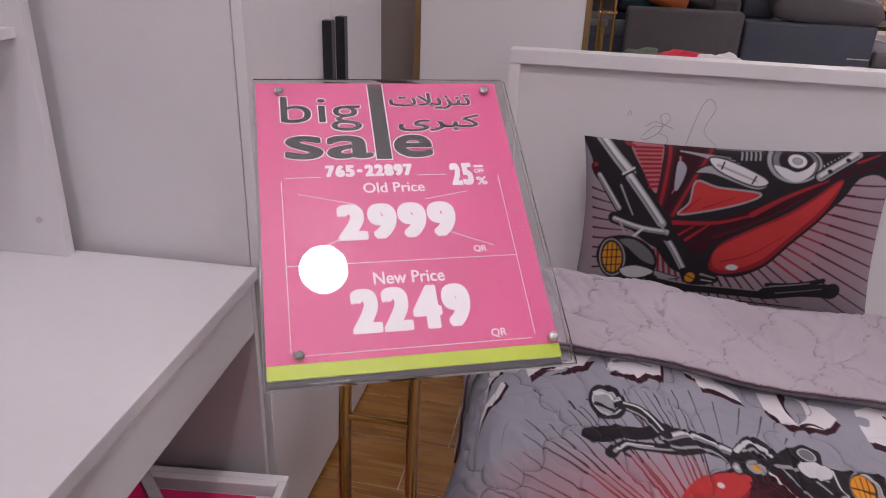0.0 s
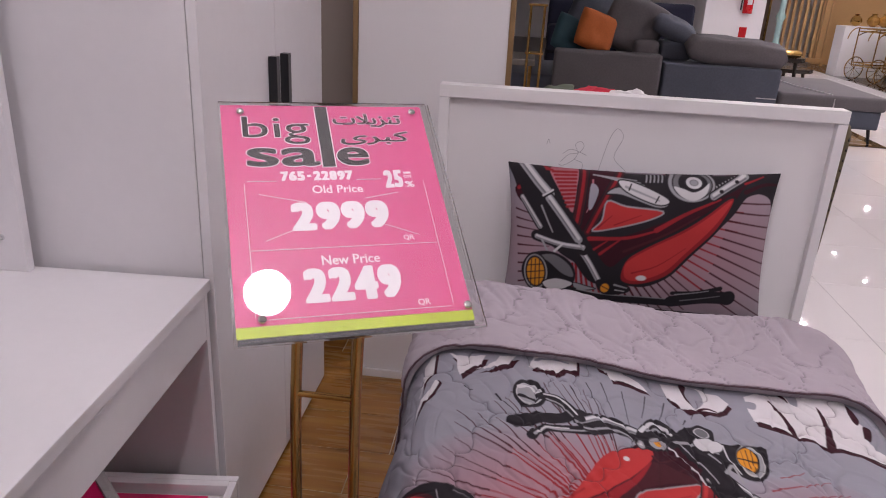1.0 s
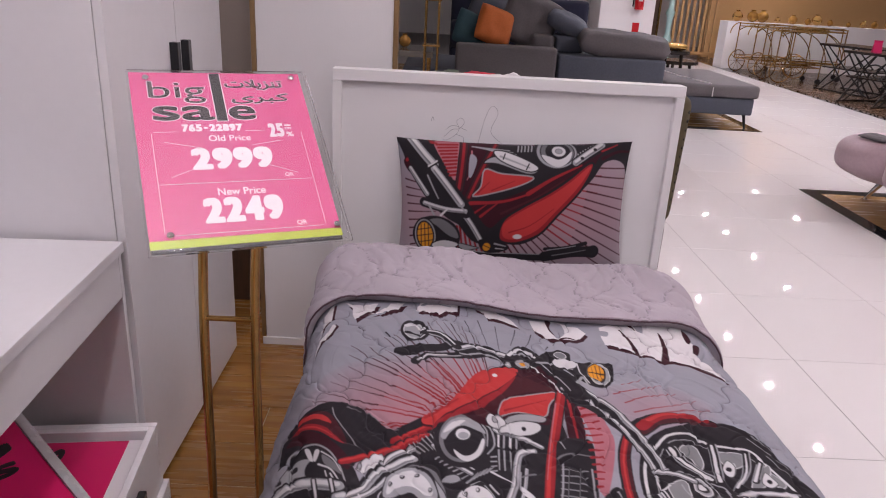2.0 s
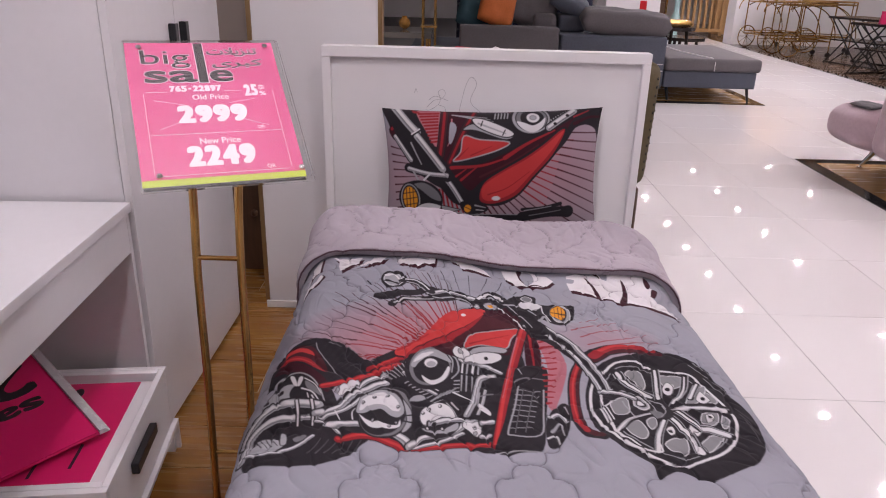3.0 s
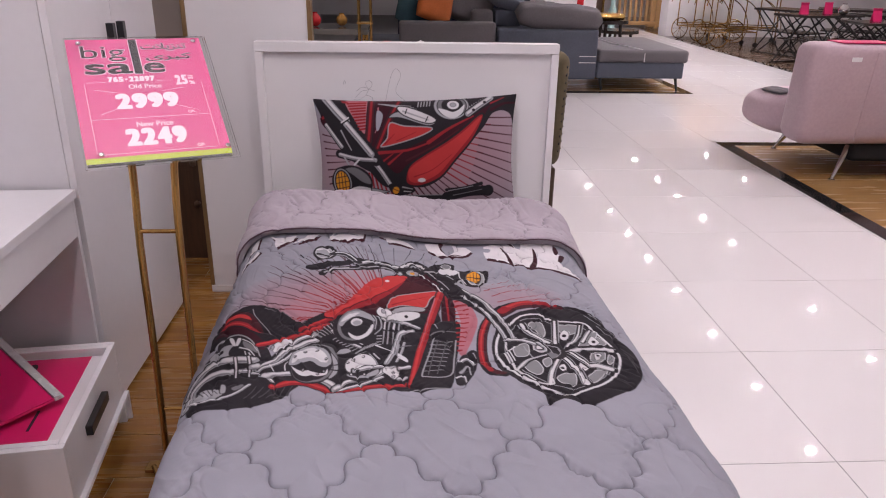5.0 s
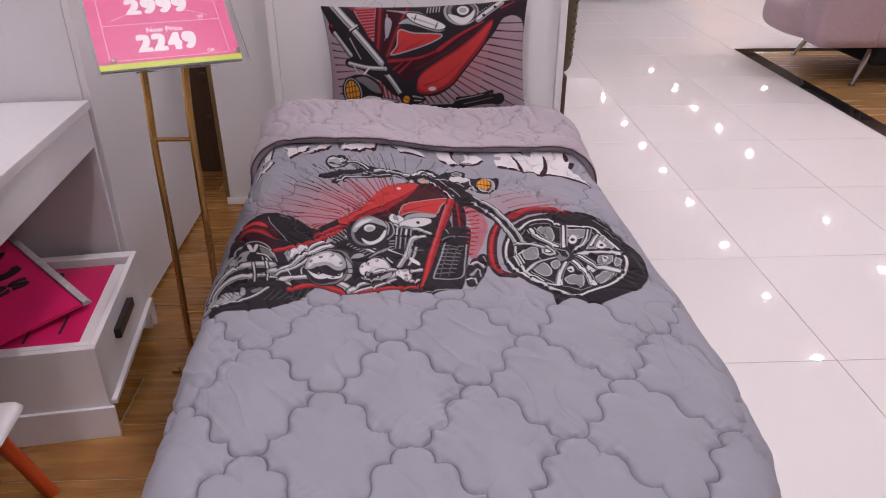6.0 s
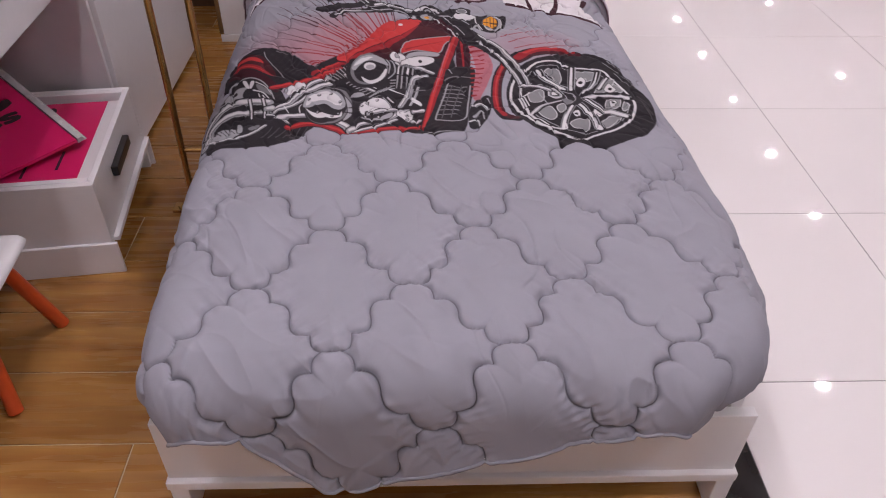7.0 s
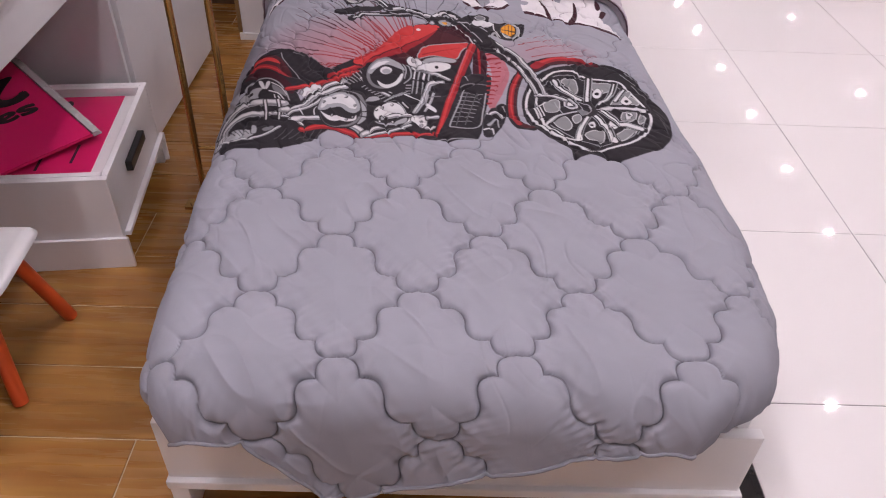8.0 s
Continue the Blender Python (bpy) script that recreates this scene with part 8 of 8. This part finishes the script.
def build_lilac_sofa():
    s = thing("lilac_sofa", (4.3, 4.4, 0.0042), "lilac upholstered sofa with rounded seat and chrome legs", "sofa")
    # profile of the seat in y and z, swept along x
    n = 26
    bm = bmesh.new()
    rings = []
    for k, x in enumerate(np.concatenate([np.linspace(0, 1, 10) ** 1.4 * 0.28, np.linspace(0.32, 1.9, 6)])):
        grow = math.sqrt(max(0.0, 1 - (1 - min(x / 0.28, 1)) ** 2)) * 0.75 + 0.25
        ring = []
        for a in np.linspace(0, 2 * math.pi, n, endpoint=False):
            ca, sa = math.cos(a), math.sin(a)
            ring.append(bm.verts.new((3.5 + x, 4.54 + 0.33 * grow * math.copysign(abs(ca) ** 0.6, ca), 0.385 + 0.155 * grow * math.copysign(abs(sa) ** 0.7, sa))))
        rings.append(ring)
    for r0, r1 in zip(rings, rings[1:]):
        for i in range(n):
            bm.faces.new((r0[i], r0[(i + 1) % n], r1[(i + 1) % n], r1[i]))
    bm.faces.new(rings[0])
    bm.faces.new(rings[-1])
    part("seat", bm, LILAC, s, smooth=60)
    # back: a thick leaning slab with rounded corners
    back = box((3.53, 3.95, 0.25), (5.4, 4.22, 0.92), 0.085, segs=5)
    for v in back.verts:
        k = (v.co.z - 0.25) / 0.67
        v.co.y += -0.04 * k
        if v.co.x < 4.2:
            v.co.x += 0.03 * k + 0.25 * max(0.0, 0.2 - k)
    b = part("backrest", back, LILAC, s, smooth=60)
    part("tag", box((3.81, 3.908, 0.81), (3.875, 3.9125, 0.838), 0.001), WHITE_CLOTH, b, "small white fabric tag")
    part("seam", tube([(3.96, 3.946, 0.28), (3.97, 3.931, 0.55), (3.98, 3.912, 0.87)], 0.004, sides=6), LILAC, b)
    part("under_lining", box((4.0, 3.99, 0.13), (5.35, 4.85, 0.262), 0.03, segs=3), BLACK_CLOTH, s, "black lining below the seat", smooth=50)
    part("blanket", moved(cushion((0.13, 0.24, 0.03), 0.55, 14, 3, 0.6, 3), pose(3.66, 4.5, 0.535, 0, -6, 10)), GREY_SOFA, s, "grey quilted edge cloth on the seat", smooth=0)
    for x, y, dx, dy in ((3.93, 4.8, -0.02, 0.07), (3.93, 4.06, -0.055, -0.1), (5.2, 4.06, 0.05, -0.1), (5.2, 4.8, 0.05, 0.07)):
        a, b2 = Vector((x + 0.08, y, 0.22)), Vector((x + dx, y + dy, 0.012))
        bm = tube([a, a.lerp(b2, 0.5), b2], 0.026, sides=10, taper=0.011)
        disc((b2.x, b2.y), 0.022, 0.0042, 0.014, 14, bm=bm)
        part("leg", bm, CHROME, s, "tapered chrome leg", smooth=50)


build_lilac_sofa()
tagged(part("sale_sign", box((3.75, 3.95, 0.9205), (4.1, 4.14, 0.9265), 0.002), MAGENTA), "magenta sale sign lying flat on the lilac sofa back", "sign")


def build_cart():
    c = thing("bar_cart", (0, 0, 0), "gold metal bar cart with two large spoked wheels", "bar cart", "gold bar carts")
    L, W = 0.42, 0.24
    for z, name in ((0.86, "top_tray"), (0.27, "lower_tray")):
        tray = part(name, box((-L, -W, z - 0.008), (L, W, z - 0.002), 0.001), GOLD, c)
        for h in (0, 0.05):
            for a, b in (((-L, -W), (L, -W)), ((L, -W), (L, W)), ((L, W), (-L, W)), ((-L, W), (-L, -W))):
                part("rail", tube([(a[0], a[1], z + h), (b[0], b[1], z + h)], 0.009, None, 7), GOLD, tray, smooth=50)
    for x in (-L, L):
        for y in (-W, W):
            part("post", tube([(x, y, 0.05 if x < 0 else 0.27), (x, y, 0.92)], 0.011, sides=8), GOLD, c, smooth=50)
    for y in (-W, W):
        part("brace", tube(arc((0.1, y, 0.27), 0.6, (1, 0, 0), (0, 0, 1), 60, 178, 16), 0.009, sides=7), GOLD, c, smooth=50)
        part("handle", tube(arc((L, y, 0.72), 0.2, (1, 0, 0), (0, 0, 1), 0, 95, 10), 0.009, sides=7), GOLD, c, smooth=50)
        yy = y * 1.12
        bm = tube(arc((L - 0.1, yy, 0.21), 0.2, (1, 0, 0), (0, 0, 1), 0, 360, 29), 0.01, sides=7, caps=False)
        wheel = part("wheel", bm, GOLD, c, "large gold spoked wheel", smooth=50)
        for k in range(10):
            a = 2 * math.pi * k / 10
            part("spoke", tube([(L - 0.1, yy, 0.21), (L - 0.1 + 0.195 * math.cos(a), yy, 0.21 + 0.195 * math.sin(a))], 0.0045, sides=5), GOLD, wheel)
        part("caster", moved(disc((0, 0), 0.045, -0.012, 0.012, 16), pose(-L, y, 0.046, 90)), BLACK_METAL, c, "small black caster", smooth=50)
    return c


cart = build_cart()
cart.matrix_basis = pose(6.95, 14.2, 0.0042, 0, 0, 200)
copy_thing(cart, pose(6.95, 12.9, 0.0042, 0, 0, 185))
copy_thing(cart, pose(7.7, 13.6, 0.0042, 0, 0, 160))


def build_table():
    c = thing("side_table", (0, 0, 0), "dark metal table with crossed legs and a lower shelf", "table", "dark tables with crossed legs")
    part("tabletop", box((-0.55, -0.35, 0.7), (0.55, 0.35, 0.735), 0.006), DARK_TOP, c)
    part("shelf", box((-0.45, -0.3, 0.36), (0.45, 0.3, 0.38), 0.004), DARK_TOP, c)
    for y in (-0.3, 0.3):
        for a, b in ((-0.5, 0.4), (0.4, -0.5), (-0.15, 0.5), (0.5, -0.1)):
            part("leg", tube([(a, y, 0.0), (b, y, 0.7)], 0.012, sides=6), BLACK_METAL, c, smooth=50)
        part("foot_rail", tube([(-0.52, y, 0.012), (0.52, y, 0.012)], 0.012, sides=6), BLACK_METAL, c, smooth=50)
    bm = tube(arc((-0.6, 0.36, 0.26), 0.25, (1, 0, 0), (0, 0, 1), 0, 360, 25), 0.012, sides=6, caps=False)
    part("ring", bm, BLACK_METAL, c, smooth=50)
    return c


table = build_table()
table.matrix_basis = pose(7.2, 10.4, 0.0042, 0, 0, 200)
copy_thing(table, pose(7.35, 8.8, 0.0042, 0, 0, 172))
copy_thing(table, pose(7.5, 11.7, 0.0042, 0, 0, 110))
copy_thing(table, pose(8.5, 10.6, 0.0042, 0, 0, 185))
copy_thing(table, pose(8.7, 12.0, 0.0042, 0, 0, 150))
copy_thing(table, pose(8.4, 9.2, 0.0042, 0, 0, 205))


def tent_card(x, y, z, turn):
    bm = box((-0.06, -0.004, 0.0), (0.06, 0.0, 0.17), 0.001, m=pose(x, y - 0.03, z, -14, 0, 0))
    box((-0.06, 0.0, 0.0), (0.06, 0.004, 0.17), 0.001, bm, m=pose(x, y + 0.03, z, 14, 0, 0))
    tagged(part("price_card", bm, MAGENTA), "small magenta price card standing on a dark table", "sign", "price cards on the tables")


for x, y, z in ((6.9, 10.3, 0.7395), (7.35, 10.45, 0.7395), (7.1, 8.85, 0.7395), (7.5, 8.75, 0.7395), (8.5, 10.6, 0.7395)):
    tent_card(x, y, z, 0)


def vase(x, y, z, r, mat, label):
    bm = bmesh.new()
    prof = [(0.35, 0), (0.8, 0.35), (1.0, 0.9), (0.85, 1.4), (0.45, 1.75), (0.35, 1.9), (0.48, 2.05)]
    rings = []
    for pr, pz in prof:
        rings.append([bm.verts.new((x + r * pr * math.cos(a), y + r * pr * math.sin(a), z + r * pz)) for a in np.linspace(0, 2 * math.pi, 18, endpoint=False)])
    for r0, r1 in zip(rings, rings[1:]):
        for i in range(18):
            bm.faces.new((r0[i], r0[(i + 1) % 18], r1[(i + 1) % 18], r1[i]))
    bm.faces.new(rings[0])
    tagged(part("vase", bm, mat, smooth=50), label, "vase", "vases on the tables")


vase(7.45, 10.2, 0.7395, 0.08, SILVER_BALL, "round mirror-silver vase on a dark table")
vase(7.2, 9.9, 0.3845, 0.07, SILVER_BALL, "round mirror-silver vase on a table shelf")
vase(7.7, 9.0, 0.7395, 0.07, AMBER_GLASS, "amber glass vase on a dark table")
vase(8.6, 9.3, 0.7395, 0.09, AMBER_GLASS, "amber glass vase on a dark table")


def build_gold_stand():
    g = thing("plant_stand", (0.65, 4.75, 0), "tall slim gold metal plant stand", "stand")
    for x in (0.605, 0.69):
        for y in (4.7, 4.8):
            part("post", tube([(x, y, -0.0015), (x, y, 1.24)], 0.008, sides=8), GOLD, g, smooth=50)
    for z in (0.35, 0.95, 1.24):
        part("shelf", box((0.59, 4.685, z), (0.705, 4.815, z + 0.012), 0.002), GOLD, g)
    t = thing("console_table", (0.3, 5.1, 0), "low console table with mottled grey top and gold legs", "table")
    part("tabletop", box((-0.2, 4.86, 0.86), (0.66, 5.4, 0.9), 0.006), GLASS_TOP, t)
    for x, y in ((-0.17, 4.9), (0.63, 4.9), (-0.17, 5.36), (0.63, 5.36)):
        part("leg", tube([(x, y, -0.0015), (x, y, 0.86)], 0.012, sides=8), GOLD, t, smooth=50)
    part("shelf", box((-0.18, 4.88, 0.35), (0.64, 5.38, 0.37), 0.004), DARK_TOP, t)


build_gold_stand()
vase(0.25, 5.1, 0.902, 0.05, RED_PAINT, "small red glazed vase on the console table")
vase(0.45, 5.15, 0.902, 0.045, AMBER_GLASS, "small amber glass vase on the console table")


def build_round_table(x, y, h, r):
    t = thing("round_table", (x, y, 0), "dark round side table on three legs", "table", "round side tables")
    part("tabletop", disc((x, y), r, h - 0.05, h, 32), DARK_TOP, t, smooth=40)
    for a in (90, 210, 330):
        c, s = math.cos(radians(a)), math.sin(radians(a))
        part("leg", tube([(x + 0.6 * r * c, y + 0.6 * r * s, h - 0.05), (x + 0.75 * r * c, y + 0.75 * r * s, 0.0045)], 0.025, sides=8), DARK_TOP, t, smooth=50)


build_round_table(4.0, 10.4, 0.62, 0.28)
build_round_table(4.45, 11.4, 0.4, 0.32)
tagged(part("serving_tray", moved(cushion((0.5, 0.4, 0.1), 0.8, 14, 4), pose(3.95, 10.4, 0.67)), GOLD, smooth=0), "hammered gold tray on the round table", "tray")


# far side of the shop
structure("wall_column", (3.72, 14.2, 0.0), (4.76, 15.2, CEILING), WALL_PAINT, "white square column with a fire extinguisher")


def build_extinguisher():
    e = thing("fire_extinguisher", (4.430, 14.12, 0.960), "red fire extinguisher hanging on the white column", "fire extinguisher")
    bm = tube([(4.430, 14.115, 1.060), (4.430, 14.115, 1.075), (4.430, 14.115, 1.460), (4.430, 14.115, 1.510)], 0.083, sides=18)
    part("cylinder", bm, RED_PAINT, e, smooth=50)
    part("hose", tube([(4.370, 14.1, 1.480), (4.300, 14.06, 1.360), (4.300, 14.06, 1.110)], 0.014, sides=8), BLACK_PLASTIC, e, smooth=50)
    part("valve", box((4.390, 14.08, 1.511), (4.470, 14.15, 1.580), 0.01), BLACK_METAL, e)
    part("bracket", box((4.360, 14.19, 1.160), (4.500, 14.1995, 1.360), 0.002), BLACK_METAL, e)
    part("label", box((4.390, 14.025, 1.210), (4.470, 14.0315, 1.320), 0.001), SIGN_WHITE, e, "white label with plain bars")


build_extinguisher()
tagged(part("wall_sign", box((4.370, 14.185, 0.64), (4.500, 14.199, 0.82), 0.002), RED_PAINT), "small red safety sign on the white column", "sign")


def build_screen():
    s = thing("slatted_screen", (6.3, 16.9, 0), "honey wood slatted room divider screen", "screen")
    for z in (0.08, 2.3):
        part("rail", box((5.85, 16.85, z), (6.95, 16.95, z + 0.08), 0.004), LIGHT_WOOD, s)
    for k in range(9):
        x = 5.85 + 0.13 * k
        part("slat", box((x, 16.87, 0.0005 if k in (0, 8) else 0.16), (x + 0.055, 16.93, 2.3), 0.004), LIGHT_WOOD, s)


build_screen()


def build_pedestal_lamp():
    s = thing("turned_pedestal", (5.55, 15.8, 0), "pale teal turned wooden pedestal column", "pedestal")
    bm = bmesh.new()
    prof = [(0.16, 0.0), (0.16, 0.06), (0.07, 0.1), (0.06, 0.35), (0.1, 0.45), (0.05, 0.55), (0.06, 0.9), (0.1, 1.0), (0.05, 1.1), (0.06, 1.5), (0.14, 1.6)]
    rings = [[bm.verts.new((5.55 + r * math.cos(a), 15.8 + r * math.sin(a), z)) for a in np.linspace(0, 2 * math.pi, 16, endpoint=False)] for r, z in prof]
    for r0, r1 in zip(rings, rings[1:]):
        for i in range(16):
            bm.faces.new((r0[i], r0[(i + 1) % 16], r1[(i + 1) % 16], r1[i]))
    bm.faces.new(rings[0])
    bm.faces.new(rings[-1])
    part("shaft", bm, TEAL_PAINT, s, smooth=50)


build_pedestal_lamp()


def build_dresser():
    s = thing("carved_cabinet", (5.1, 16.6, 0), "dark carved wooden cabinet with gold edges", "cabinet")
    part("body", box((4.72, 16.4, 0.08), (5.5, 16.9, 1.9), 0.01), BROWN_WOOD, s)
    for x in (4.72, 5.46):
        part("edge", box((x, 16.36, 0.08), (x + 0.04, 16.399, 1.9), 0.004), GOLD, s)
    for z in (0.3, 0.8, 1.3):
        part("door", box((4.78, 16.37, z), (5.44, 16.399, z + 0.42), 0.012), BROWN_WOOD, s)
    for x in (4.78, 5.38):
        part("foot", box((x, 16.42, 0.0), (x + 0.07, 16.85, 0.0795), 0.005), BROWN_WOOD, s)


build_dresser()
structure("wall_low", (6.45, 14.85, 0.0045), (11.5, 15.3, 0.92), WALL_PAINT, "low white display wall behind the bar carts")
structure("wall_display", (6.9, 17.4, 0.0045), (11.9, 17.6, CEILING), LIGHT_WOOD, "honey wood display wall with amber glassware")


def build_glass_rack():
    r = random.Random(5)
    for k in range(16):
        x = 6.7 + 0.28 * k + r.uniform(-0.05, 0.05)
        vase(x, 15.07 + r.uniform(-0.08, 0.08), 0.921, r.uniform(0.05, 0.12), AMBER_GLASS if k % 3 else GOLD, "amber glassware on the low display wall")


build_glass_rack()


# ---- floor pieces ----
def lay_planks():
    r = random.Random(4)
    length, width = 1.2, 0.2
    me_full = {}
    for j in range(-6, 15):
        y0 = -0.015 + 0.2 * j
        off = {0: 0.305, -1: 0.92, 1: 0.6}.get(j, 0.3 * (j % 4) + 0.1 * (j % 3))
        for i in range(-3, 3):
            x0 = off + length * i
            x1 = min(x0 + length, EDGE)
            if x0 > EDGE - 0.05 or x1 < -1.2:
                continue
            key = round(x1 - x0, 3)
            if key not in me_full:
                bm = box((0.0018, 0.0018, -0.02), (key - 0.0018, width - 0.0018, 0.0), 0.0006, segs=1)
                me = bpy.data.meshes.new("plank")
                bm.to_mesh(me)
                bm.free()
                me.materials.append(WOOD_TILE)
                me_full[key] = me
            ob = new("plank", me_full[key])
            ob.parent = floor_wood
            ob.location = (x0, y0, 0)


def lay_tiles():
    pitch = 0.655
    bm = box((0.0014, 0.0014, -0.02), (pitch - 0.0014, pitch - 0.0014, 0.0), 0.0012, segs=2)
    me = bpy.data.meshes.new("tile")
    bm.to_mesh(me)
    bm.free()
    me.materials.append(WHITE_TILE)
    n = 0
    for j in range(-5, 24):
        for i in range(-1, 8):
            x0, y0 = 2.2 + (i if i >= 0 else 0) * pitch, 0.985 + j * pitch
            if i < 0:
                continue
            if n < 290:
                ob = new("tile", me)
                ob.parent = floor_tile
                ob.location = (x0, y0, 0)
                n += 1
    w = 2.2 - 1.6265
    bm = box((0.0014, 0.0014, -0.02), (w - 0.0014, pitch - 0.0014, 0.0), 0.0012, segs=2)
    me = bpy.data.meshes.new("tile")
    bm.to_mesh(me)
    bm.free()
    me.materials.append(WHITE_TILE)
    for j in range(-5, 24):
        ob = new("tile", me)
        ob.parent = floor_tile
        ob.location = (1.6265, 0.985 + j * pitch, 0)


lay_planks()
lay_tiles()
